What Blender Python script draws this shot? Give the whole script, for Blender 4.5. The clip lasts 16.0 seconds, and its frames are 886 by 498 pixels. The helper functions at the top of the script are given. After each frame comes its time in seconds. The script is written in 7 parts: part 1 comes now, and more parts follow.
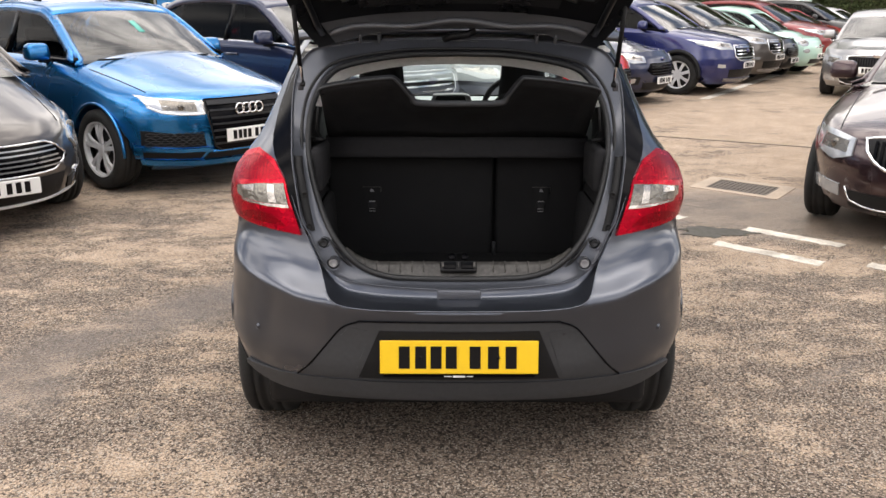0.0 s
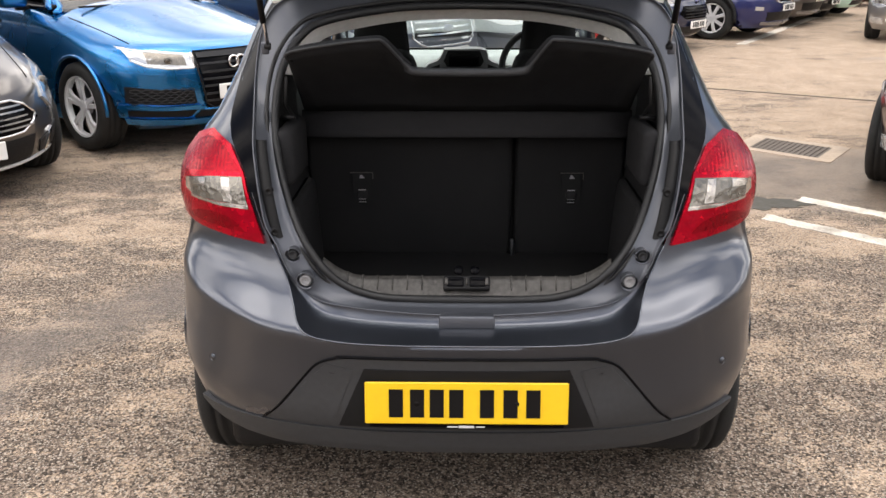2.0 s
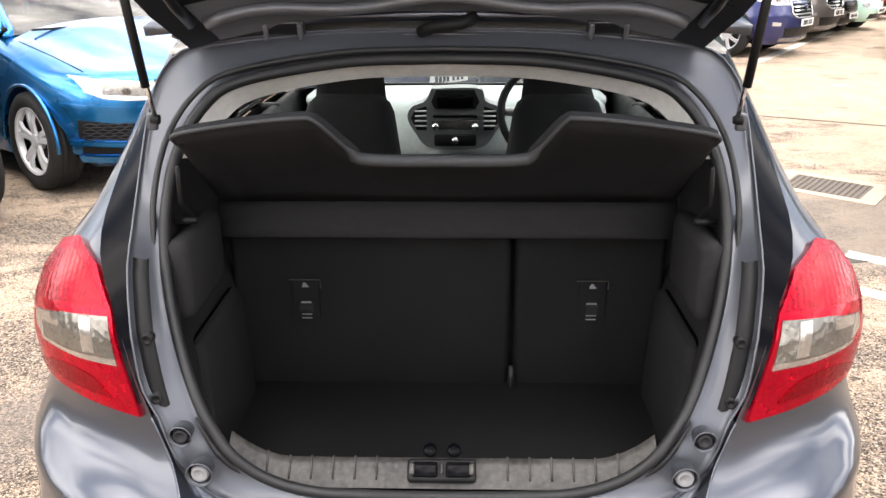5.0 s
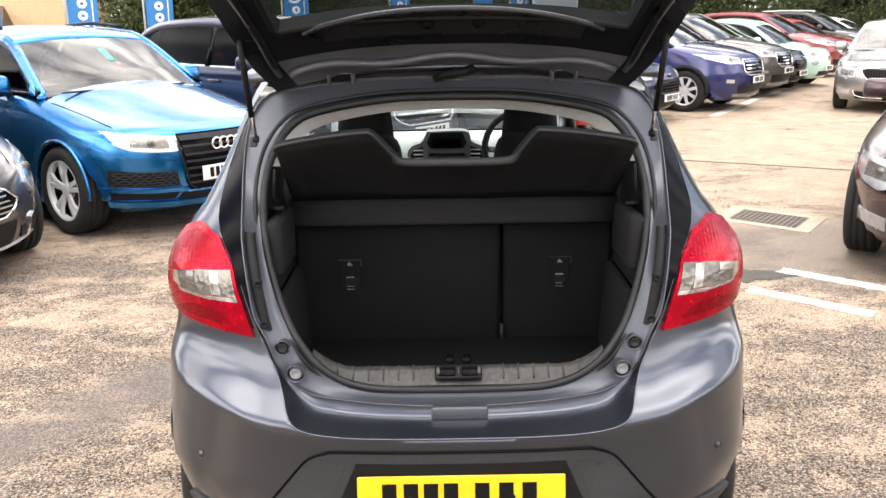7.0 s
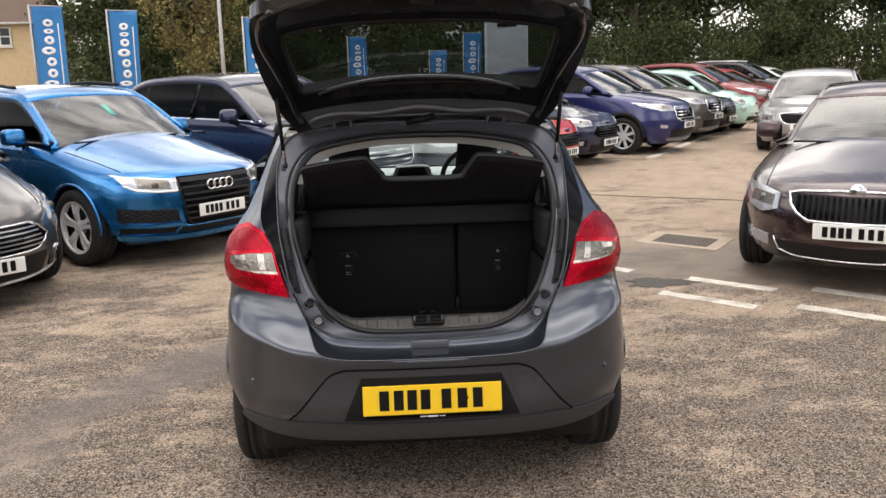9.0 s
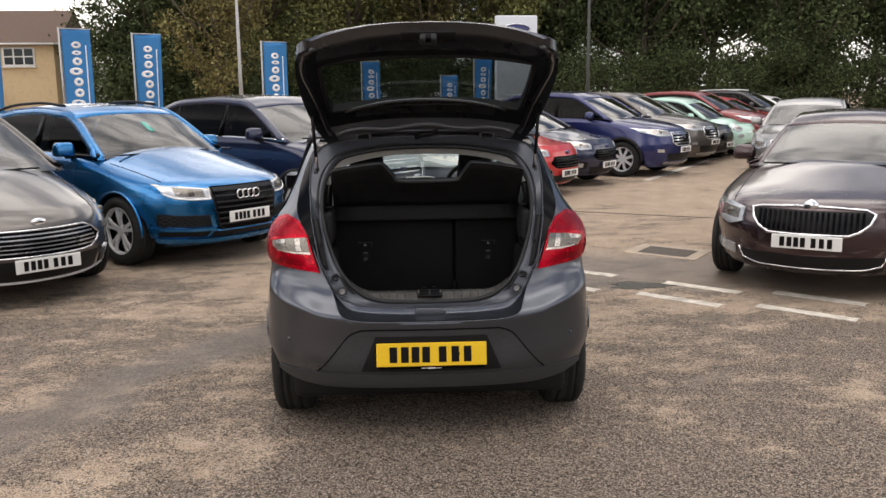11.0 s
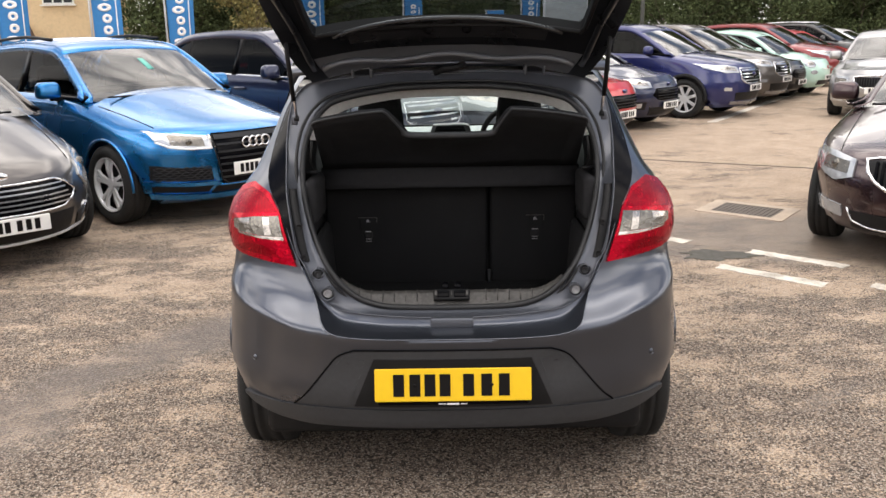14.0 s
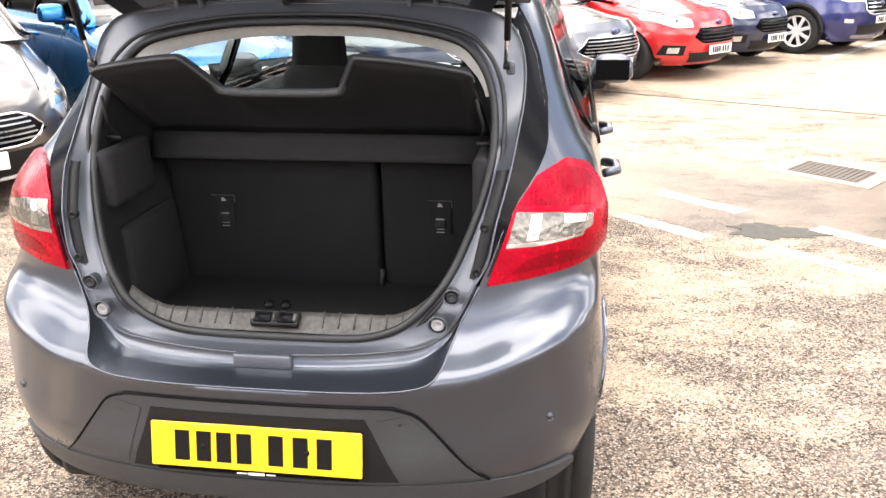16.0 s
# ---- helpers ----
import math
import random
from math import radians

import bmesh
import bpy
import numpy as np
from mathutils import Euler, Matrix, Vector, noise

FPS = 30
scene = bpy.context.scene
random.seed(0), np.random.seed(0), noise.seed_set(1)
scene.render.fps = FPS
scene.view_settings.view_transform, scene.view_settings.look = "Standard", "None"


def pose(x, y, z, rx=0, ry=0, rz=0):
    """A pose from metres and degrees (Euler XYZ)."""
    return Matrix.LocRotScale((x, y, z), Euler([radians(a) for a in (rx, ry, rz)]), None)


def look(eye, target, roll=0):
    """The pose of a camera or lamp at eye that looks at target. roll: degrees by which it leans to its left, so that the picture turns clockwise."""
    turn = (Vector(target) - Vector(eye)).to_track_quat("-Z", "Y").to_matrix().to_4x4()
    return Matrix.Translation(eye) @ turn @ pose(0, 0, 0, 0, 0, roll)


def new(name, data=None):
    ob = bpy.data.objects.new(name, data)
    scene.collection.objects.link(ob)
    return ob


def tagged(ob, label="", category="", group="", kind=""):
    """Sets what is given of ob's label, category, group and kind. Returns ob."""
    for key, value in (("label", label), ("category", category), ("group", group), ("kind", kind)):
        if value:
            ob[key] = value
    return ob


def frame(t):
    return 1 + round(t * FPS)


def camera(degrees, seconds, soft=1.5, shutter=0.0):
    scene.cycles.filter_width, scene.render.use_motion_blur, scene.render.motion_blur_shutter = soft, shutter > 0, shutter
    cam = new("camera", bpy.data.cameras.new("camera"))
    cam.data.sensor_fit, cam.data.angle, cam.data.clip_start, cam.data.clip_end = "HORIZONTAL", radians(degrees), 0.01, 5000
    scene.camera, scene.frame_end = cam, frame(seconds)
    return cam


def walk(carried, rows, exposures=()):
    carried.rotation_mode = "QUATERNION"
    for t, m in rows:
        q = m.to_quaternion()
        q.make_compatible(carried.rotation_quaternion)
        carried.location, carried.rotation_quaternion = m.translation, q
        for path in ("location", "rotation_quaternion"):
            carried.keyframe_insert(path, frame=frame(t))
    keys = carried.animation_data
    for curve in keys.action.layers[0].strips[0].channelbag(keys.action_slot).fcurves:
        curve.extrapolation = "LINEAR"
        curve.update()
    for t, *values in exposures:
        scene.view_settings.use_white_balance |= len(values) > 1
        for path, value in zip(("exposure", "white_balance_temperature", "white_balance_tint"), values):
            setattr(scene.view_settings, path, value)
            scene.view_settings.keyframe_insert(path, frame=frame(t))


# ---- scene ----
cam = camera(54.4, 16.0)
METRES, EYE, TURN = 6.728, 1.5675, -0.3
ROWS = [
    (0.0, 0.0, 0.0, 0.0, 0.06, -15.93, -0.2),
    (0.5, -0.0019, 0.0232, -0.0002, -0.18, -16.81, 0.17),
    (1.0, 0.0027, 0.0511, -0.0008, 0.1, -17.52, 0.24),
    (1.5, 0.0078, 0.076, 0.0002, 0.96, -18.46, 0.16),
    (2.0, 0.0064, 0.1009, -0.0011, 1.37, -19.61, 0.12),
    (2.5, 0.0028, 0.132, 0.0014, 0.8, -20.72, 0.23),
    (3.0, 0.0044, 0.1526, 0.0012, 0.53, -20.99, 0.23),
    (3.5, 0.0107, 0.1752, 0.002, 1.19, -20.53, 0.16),
    (4.0, 0.0136, 0.1969, 0.0026, 1.7, -19.68, 0.11),
    (4.2, 0.0138, 0.206, 0.0027, 1.68, -19.45, 0.1),
    (5.25, 0.0146, 0.2195, 0.0032, 1.62, -18.85, 0.25),
    (6.3, 0.0118, 0.164, 0.0038, 0.88, -17.2, 0.5),
    (6.5, 0.0099, 0.1461, 0.0039, 0.61, -16.43, 0.63),
    (7.0, 0.003, 0.1038, 0.0057, -0.14, -14.95, 0.84),
    (7.5, 0.0025, 0.056, 0.0069, 0.44, -13.56, -0.21),
    (8.0, 0.0028, 0.0117, 0.0096, 0.36, -12.42, -0.76),
    (8.5, -0.0034, -0.0276, 0.0088, -1.09, -11.81, 0.41),
    (9.0, -0.0056, -0.0627, 0.013, -3.04, -11.76, 1.44),
    (9.2, -0.0055, -0.0761, 0.0131, -3.35, -11.55, 1.35),
    (10.25, -0.0052, -0.153, 0.0134, -3.15, -10.75, 1.0),
    (11.5, -0.0037, -0.2017, 0.0124, -1.38, -9.98, 0.77),
    (12.0, -0.0022, -0.1863, 0.0105, -0.54, -10.09, 1.3),
    (12.5, -0.0054, -0.1475, 0.0097, -0.29, -10.57, 2.21),
    (13.0, -0.0018, -0.1091, 0.006, -0.08, -11.23, 2.24),
    (13.5, 0.0087, -0.0595, 0.0056, 0.7, -12.35, 1.22),
    (14.0, 0.0115, -0.006, 0.0023, 0.75, -14.1, 1.07),
    (14.5, 0.0208, 0.0381, 0.001, 0.33, -16.41, 1.85),
    (15.0, 0.0475, 0.0774, 0.0001, 2.59, -17.8, 2.47),
    (15.5, 0.0795, 0.1087, -0.0032, 5.63, -18.23, 2.19),
    (16.0, 0.1156, 0.1383, -0.0026, 8.71, -18.78, 0.75),
]
EXPOSURES = [(0.0, 0.33, 6750), (2.0, 0.44, 6750), (3.0, 0.68, 6750), (3.5, 0.88, 6750), (5.0, 1.28, 6750), (6.5, 1.3, 6750), (7.0, 1.05, 6750), (8.0, 0.52, 6750), (9.0, 0.14, 6750), (11.5, -0.24, 6750), (12.5, -0.29, 6750), (13.0, -0.16, 6750), (14.5, 0.55, 6750), (15.0, 0.66, 6750), (15.5, 0.83, 6750), (16.0, 1.58, 6750)]
EXPOSURES = [(t, e - 0.02, k, 12.0) for t, e, k in EXPOSURES]
walk(cam, [(t, pose(-0.068, -2.64, EYE, 0, 0, TURN) @ pose(METRES * x, METRES * y, METRES * z, 90 + pitch, roll, yaw)) for t, x, y, z, yaw, pitch, roll in ROWS], EXPOSURES)

# ---------------------------------------------------------------- light
world = bpy.data.worlds.new("sky")
scene.world = world
world.use_nodes = True
wn, wl = world.node_tree.nodes, world.node_tree.links
wn.clear()
SUN_EL, SUN_AZ = 76.0, 172.0
sky = wn.new("ShaderNodeTexSky")
sky.sky_type, sky.sun_disc = "NISHITA", False
sky.sun_elevation, sky.sun_rotation = radians(SUN_EL), radians(SUN_AZ)
sky_bg = wn.new("ShaderNodeBackground")
sky_bg.inputs[1].default_value = 0.12
cloud_bg = wn.new("ShaderNodeBackground")
cloud_bg.inputs[1].default_value = 1.0
tc = wn.new("ShaderNodeTexCoord")
wmap = wn.new("ShaderNodeMapping")
wmap.inputs["Scale"].default_value = (1.0, 1.0, 2.6)
wnoise = wn.new("ShaderNodeTexNoise")
wnoise.inputs["Scale"].default_value, wnoise.inputs["Detail"].default_value, wnoise.inputs["Roughness"].default_value = 2.3, 7.0, 0.52
cover = wn.new("ShaderNodeValToRGB")
cover.color_ramp.elements[0].position, cover.color_ramp.elements[1].position = 0.30, 0.58
shade = wn.new("ShaderNodeValToRGB")
shade.color_ramp.elements[0].position, shade.color_ramp.elements[0].color = 0.40, (0.62, 0.64, 0.70, 1)
shade.color_ramp.elements[1].position, shade.color_ramp.elements[1].color = 0.64, (3.10, 3.0, 2.88, 1)
wmix = wn.new("ShaderNodeMixShader")
wout = wn.new("ShaderNodeOutputWorld")
wl.new(tc.outputs["Generated"], wmap.inputs[0])
wl.new(wmap.outputs[0], wnoise.inputs["Vector"])
wl.new(wnoise.outputs[0], cover.inputs[0])
wl.new(wnoise.outputs[0], shade.inputs[0])
wl.new(sky.outputs[0], sky_bg.inputs[0])
wl.new(shade.outputs[0], cloud_bg.inputs[0])
wl.new(cover.outputs[0], wmix.inputs[0])
wl.new(sky_bg.outputs[0], wmix.inputs[1])
wl.new(cloud_bg.outputs[0], wmix.inputs[2])
wl.new(wmix.outputs[0], wout.inputs[0])
sun = new("sun", bpy.data.lights.new("sun", "SUN"))
sun.data.energy, sun.data.angle, sun.data.color = 1.0, radians(60), (1.0, 0.95, 0.88)
_az = radians(SUN_AZ)
sun.matrix_world = look((30 * math.sin(_az), 30 * math.cos(_az), 30 * math.tan(radians(SUN_EL))), (0, 0, 0))

# ---------------------------------------------------------------- materials
def mat(name, color, rough=0.5, metal=0.0, coat=0.0, vary=0.12, scale=6.0, fine=60.0, bump=0.0, bump_scale=200.0, spec=0.5, trans=0.0, per_object=0.0, coat_rough=0.03, dirt=0.0):
    """A procedural surface: two scales of colour variation, varied gloss, fine relief."""
    m = bpy.data.materials.new(name)
    m.use_nodes = True
    n, l = m.node_tree.nodes, m.node_tree.links
    b = n["Principled BSDF"]
    t = n.new("ShaderNodeTexCoord")
    big = n.new("ShaderNodeTexNoise")
    big.inputs["Scale"].default_value, big.inputs["Detail"].default_value = scale, 4
    small = n.new("ShaderNodeTexNoise")
    small.inputs["Scale"].default_value, small.inputs["Detail"].default_value = fine, 3
    add = n.new("ShaderNodeMath")
    add.operation = "ADD"
    l.new(t.outputs["Object"], big.inputs["Vector"])
    l.new(t.outputs["Object"], small.inputs["Vector"])
    l.new(big.outputs[0], add.inputs[0])
    l.new(small.outputs[0], add.inputs[1])
    mr = n.new("ShaderNodeMapRange")
    mr.inputs[1].default_value, mr.inputs[2].default_value = 0.6, 1.4
    mr.inputs[3].default_value, mr.inputs[4].default_value = 1 - vary, 1 + vary
    l.new(add.outputs[0], mr.inputs[0])
    mul = n.new("ShaderNodeVectorMath")
    mul.operation = "SCALE"
    mul.inputs[0].default_value = color[:3]
    l.new(mr.outputs[0], mul.inputs["Scale"])
    last = mul.outputs[0]
    if per_object:
        oi = n.new("ShaderNodeObjectInfo")
        r2 = n.new("ShaderNodeMapRange")
        r2.inputs[3].default_value, r2.inputs[4].default_value = 1 - per_object, 1 + per_object
        l.new(oi.outputs["Random"], r2.inputs[0])
        m2 = n.new("ShaderNodeVectorMath")
        m2.operation = "SCALE"
        l.new(last, m2.inputs[0])
        l.new(r2.outputs[0], m2.inputs["Scale"])
        last = m2.outputs[0]
    if dirt:
        dn = n.new("ShaderNodeTexNoise")
        dn.inputs["Scale"].default_value, dn.inputs["Detail"].default_value = 3.5, 8
        dr = n.new("ShaderNodeValToRGB")
        dr.color_ramp.elements[0].position, dr.color_ramp.elements[1].position = 0.5, 0.75
        dr.color_ramp.elements[1].color = (dirt, dirt, dirt, 1)
        l.new(t.outputs["Object"], dn.inputs["Vector"])
        l.new(dn.outputs[0], dr.inputs[0])
        dm = n.new("ShaderNodeMix")
        dm.data_type = "RGBA"
        dm.inputs[7].default_value = (0.16, 0.14, 0.12, 1)
        l.new(dr.outputs[0], dm.inputs[0])
        l.new(last, dm.inputs[6])
        last = dm.outputs[2]
    l.new(last, b.inputs["Base Color"])
    rr = n.new("ShaderNodeMapRange")
    rr.inputs[1].default_value, rr.inputs[2].default_value = 0.3, 0.7
    rr.inputs[3].default_value, rr.inputs[4].default_value = max(0.01, rough * 0.82), min(1, rough * 1.18)
    l.new(big.outputs[0], rr.inputs[0])
    l.new(rr.outputs[0], b.inputs["Roughness"])
    b.inputs["Metallic"].default_value = metal
    b.inputs["Coat Weight"].default_value = coat
    b.inputs["Coat Roughness"].default_value = coat_rough
    b.inputs["Specular IOR Level"].default_value = spec
    b.inputs["Transmission Weight"].default_value = trans
    if bump:
        bn = n.new("ShaderNodeTexNoise")
        bn.inputs["Scale"].default_value, bn.inputs["Detail"].default_value = bump_scale, 4
        bp = n.new("ShaderNodeBump")
        bp.inputs["Strength"].default_value, bp.inputs["Distance"].default_value = bump, 0.01
        l.new(t.outputs["Object"], bn.inputs["Vector"])
        l.new(bn.outputs[0], bp.inputs["Height"])
        l.new(bp.outputs[0], b.inputs["Normal"])
    return m


def paint(name, color, metal=0.55, rough=0.32, dirt=0.04):
    return mat(name, color, rough=rough, metal=metal, coat=1.0, vary=0.05, scale=1.5, fine=900, dirt=dirt, coat_rough=0.04)


def glass(name, tint, gloss=0.02, see=0.8, shine=1.9):
    """Thin pane: a see-through tint under a Fresnel gloss."""
    m = bpy.data.materials.new(name)
    m.use_nodes = True
    n, l = m.node_tree.nodes, m.node_tree.links
    n.remove(n["Principled BSDF"])
    tr = n.new("ShaderNodeBsdfTransparent")
    tr.inputs[0].default_value = (*[c * see for c in tint], 1)
    gl = n.new("ShaderNodeBsdfGlossy")
    gl.inputs["Roughness"].default_value = gloss
    fr = n.new("ShaderNodeFresnel")
    fr.inputs[0].default_value = 1.52
    up = n.new("ShaderNodeMath")
    up.operation = "MULTIPLY"
    up.inputs[1].default_value = shine
    up.use_clamp = True
    mx = n.new("ShaderNodeMixShader")
    l.new(fr.outputs[0], up.inputs[0])
    l.new(up.outputs[0], mx.inputs[0])
    l.new(tr.outputs[0], mx.inputs[1])
    l.new(gl.outputs[0], mx.inputs[2])
    l.new(mx.outputs[0], n["Material Output"].inputs[0])
    return m


GREY = mat("grey_paint", (0.078, 0.087, 0.110), rough=0.32, metal=0.9, coat=0.9, vary=0.05, scale=1.5, fine=900, dirt=0.015, coat_rough=0.10)
FLANGE = mat("satin_grey_flange", (0.088, 0.095, 0.114), rough=0.45, metal=0.55, coat=0.4, vary=0.06, scale=3, fine=900, coat_rough=0.22)
PANEL = mat("matt_black_bumper_plastic", (0.042, 0.043, 0.046), rough=0.5, spec=0.3, bump=0.1, bump_scale=900)
CONSOLE = mat("dull_silver_console", (0.30, 0.31, 0.32), rough=0.35, metal=0.6)
BOARD = mat("black_felt_board", (0.026, 0.026, 0.028), rough=0.95, spec=0.1, bump=0.3, bump_scale=500)
LABEL_INK = mat("faded_grey_print", (0.26, 0.26, 0.27), rough=0.6)
AUDI_BLUE = paint("bright_blue_paint", (0.005, 0.170, 0.44), metal=0.85, rough=0.28)
NAVY = paint("navy_paint", (0.012, 0.018, 0.055), metal=0.5)
DARK_BLUE = paint("deep_blue_paint", (0.010, 0.016, 0.105), metal=0.5)
RED = paint("red_paint", (0.50, 0.012, 0.016), metal=0.1)
DARK_RED = paint("dark_red_paint", (0.20, 0.012, 0.016), metal=0.3)
BROWN_GREY = paint("brown_grey_paint", (0.13, 0.115, 0.105), metal=0.6)
MAGNETIC = paint("warm_grey_paint", (0.095, 0.085, 0.080), metal=0.7)
PLUM = paint("dark_plum_paint", (0.050, 0.026, 0.030), metal=0.75, rough=0.3)
STEEL_GREY = paint("steel_grey_paint", (0.17, 0.175, 0.185), metal=0.8)
SILVER = paint("silver_paint", (0.36, 0.36, 0.36), metal=0.8)
MINT = paint("mint_green_paint", (0.50, 0.74, 0.64), metal=0.0)
WHITE = paint("white_paint", (0.78, 0.78, 0.77), metal=0.0)
BLACK_PAINT = paint("black_paint", (0.012, 0.012, 0.014), metal=0.3)
BLACK_GLOSS = mat("black_gloss_plastic", (0.003, 0.003, 0.004), rough=0.13, spec=0.07)
BLACK_PLASTIC = mat("black_plastic", (0.010, 0.010, 0.011), rough=0.5, spec=0.22, bump=0.08, bump_scale=700)
DARK_PLASTIC = mat("grained_grey_plastic", (0.020, 0.021, 0.024), rough=0.5, spec=0.3, bump=0.1, bump_scale=900)
RUBBER = mat("tyre_rubber", (0.012, 0.012, 0.012), rough=0.8, bump=0.15, bump_scale=300, vary=0.25)
SEAL = mat("rubber_seal", (0.014, 0.0145, 0.016), rough=0.55)
CHROME = mat("chrome", (0.82, 0.82, 0.84), rough=0.1, metal=1.0, vary=0.03)
ALLOY = mat("silver_alloy", (0.74, 0.75, 0.77), rough=0.35, metal=0.35, vary=0.06)
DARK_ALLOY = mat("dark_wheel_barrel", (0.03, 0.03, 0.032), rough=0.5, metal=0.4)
FELT = mat("charcoal_felt_lining", (0.022, 0.022, 0.0235), rough=0.95, spec=0.1, bump=0.4, bump_scale=500, vary=0.35, fine=250)
CARPET = mat("dark_boot_carpet", (0.0160, 0.0161, 0.0168), rough=0.95, spec=0.1, bump=0.35, bump_scale=600, vary=0.3, fine=300)
SHELF = mat("charcoal_moulded_shelf", (0.0152, 0.0160, 0.0182), rough=0.8, spec=0.22, bump=0.2, bump_scale=900)
FABRIC = mat("black_seat_fabric", (0.0085, 0.0085, 0.0095), rough=0.95, bump=0.3, bump_scale=500)
SCUFF = mat("scuffed_grey_sill_plastic", (0.058, 0.055, 0.052), rough=0.4, spec=0.35, vary=0.7, scale=16, fine=90, bump=0.05)
HEADLINER = mat("pale_headliner", (0.80, 0.79, 0.76), rough=0.9)
DASH_SILVER = mat("pale_grey_dash_plastic", (0.62, 0.68, 0.67), rough=0.6)


def lamp_lens(name, color, cells, tilt, metal=0.75, rough=0.22, wave=0.0):
    """A moulded reflector of many small facets under a smooth clear cover."""
    m = mat(name, color, rough=rough, metal=metal, coat=0.2, vary=0.22, scale=18, fine=120, coat_rough=0.02, spec=0.1)
    n, l = m.node_tree.nodes, m.node_tree.links
    b = n["Principled BSDF"]
    t = n.new("ShaderNodeTexCoord")
    vo = n.new("ShaderNodeTexVoronoi")
    vo.inputs["Scale"].default_value = cells
    bp = n.new("ShaderNodeBump")
    bp.inputs["Strength"].default_value, bp.inputs["Distance"].default_value = tilt, 0.01
    l.new(t.outputs["Object"], vo.inputs["Vector"])
    if wave:
        wv = n.new("ShaderNodeTexWave")
        wv.inputs["Scale"].default_value, wv.inputs["Distortion"].default_value = wave, 0.6
        l.new(t.outputs["Object"], wv.inputs["Vector"])
        ad = n.new("ShaderNodeMath")
        ad.operation = "MULTIPLY_ADD"
        ad.inputs[1].default_value = 0.5
        l.new(wv.outputs[1], ad.inputs[0])
        l.new(vo.outputs["Distance"], ad.inputs[2])
        l.new(ad.outputs[0], bp.inputs["Height"])
    else:
        l.new(vo.outputs["Distance"], bp.inputs["Height"])
    l.new(bp.outputs[0], b.inputs["Normal"])
    return m


RED_LENS = lamp_lens("red_lamp_lens", (0.42, 0.0015, 0.016), 90, 0.08, 0.72, 0.26)
RED_LENS_DARK = lamp_lens("deep_red_lamp_reflector", (0.26, 0.0008, 0.008), 110, 0.14, 0.7, 0.25)
RED_RIBBED = lamp_lens("ribbed_red_lamp_lens", (0.30, 0.0010, 0.012), 90, 0.10, 0.72, 0.24, 26)
CLEAR_LENS = lamp_lens("clear_lamp_lens", (0.20, 0.187, 0.168), 70, 0.15, 0.85, 0.25)
LAMP_CHROME = lamp_lens("lamp_bowl_chrome", (0.46, 0.43, 0.40), 40, 0.10, 0.9, 0.2)
HEADLAMP = lamp_lens("headlamp_lens", (0.54, 0.56, 0.58), 26, 0.16, 0.65, 0.16)
PLATE_Y = mat("yellow_plate", (0.83, 0.53, 0.010), rough=0.4, coat=0.1, vary=0.03)
PLATE_W = mat("white_plate", (0.82, 0.82, 0.80), rough=0.35, coat=0.3, vary=0.03)
INK = mat("black_print", (0.006, 0.005, 0.005), rough=0.6, spec=0.15)
WHITE_INK = mat("white_print", (0.8, 0.8, 0.8), rough=0.5)
GLASS = glass("tinted_glass", (0.45, 0.49, 0.50), shine=1.8)
SIDE_GLASS = glass("dark_side_glass", (0.10, 0.12, 0.13), shine=0.25)
# lighter grey; on the gate its paleness stands for light thrown up by the ground
SATIN = mat("lit_satin_grey_paint", (0.135, 0.140, 0.155), rough=0.42, metal=0.45, coat=0.25, vary=0.08, coat_rough=0.2)
CLEAR_GLASS = glass("clear_glass", (0.80, 0.87, 0.86), see=0.95, shine=0.5)
HATCH_GLASS = glass("hatch_glass", (0.50, 0.55, 0.58), see=0.8, shine=0.35)

# ---------------------------------------------------------------- building helpers
def mesh_from(name, verts, faces, material, smooth=True):
    me = bpy.data.meshes.new(name)
    me.from_pydata([tuple(v) for v in verts], [], faces)
    me.validate()
    bm = bmesh.new()
    bm.from_mesh(me)
    bmesh.ops.recalc_face_normals(bm, faces=bm.faces)
    bm.to_mesh(me)
    bm.free()
    if material:
        me.materials.append(material)
    if smooth:
        for p in me.polygons:
            p.use_smooth = True
    return me


def part(name, me, parent, label="", at=None):
    ob = new(name, me)
    ob.parent = parent
    if at is not None:
        ob.matrix_basis = at
    return tagged(ob, label) if label else ob


def thing(name, label, category, m=None, group="", kind="", data=None):
    ob = tagged(new(name, data), label, category, group, kind)
    if m is not None:
        ob.matrix_basis = m
    return ob


def box(name, size, material, bevel=0.01, centre=(0, 0, 0), seg=2, taper=None):
    """A bevelled box; taper: factors of the top in x and y."""
    bm = bmesh.new()
    bmesh.ops.create_cube(bm, size=1)
    for v in bm.verts:
        if taper and v.co.z > 0:
            v.co.x *= taper[0]
            v.co.y *= taper[1]
        v.co = Vector((v.co.x * size[0] + centre[0], v.co.y * size[1] + centre[1], v.co.z * size[2] + centre[2]))
    if bevel:
        bmesh.ops.bevel(bm, geom=bm.edges[:], offset=bevel, segments=seg, affect="EDGES", profile=0.5)
    me = bpy.data.meshes.new(name)
    bm.to_mesh(me)
    bm.free()
    me.materials.append(material)
    for p in me.polygons:
        p.use_smooth = seg > 1
    return me


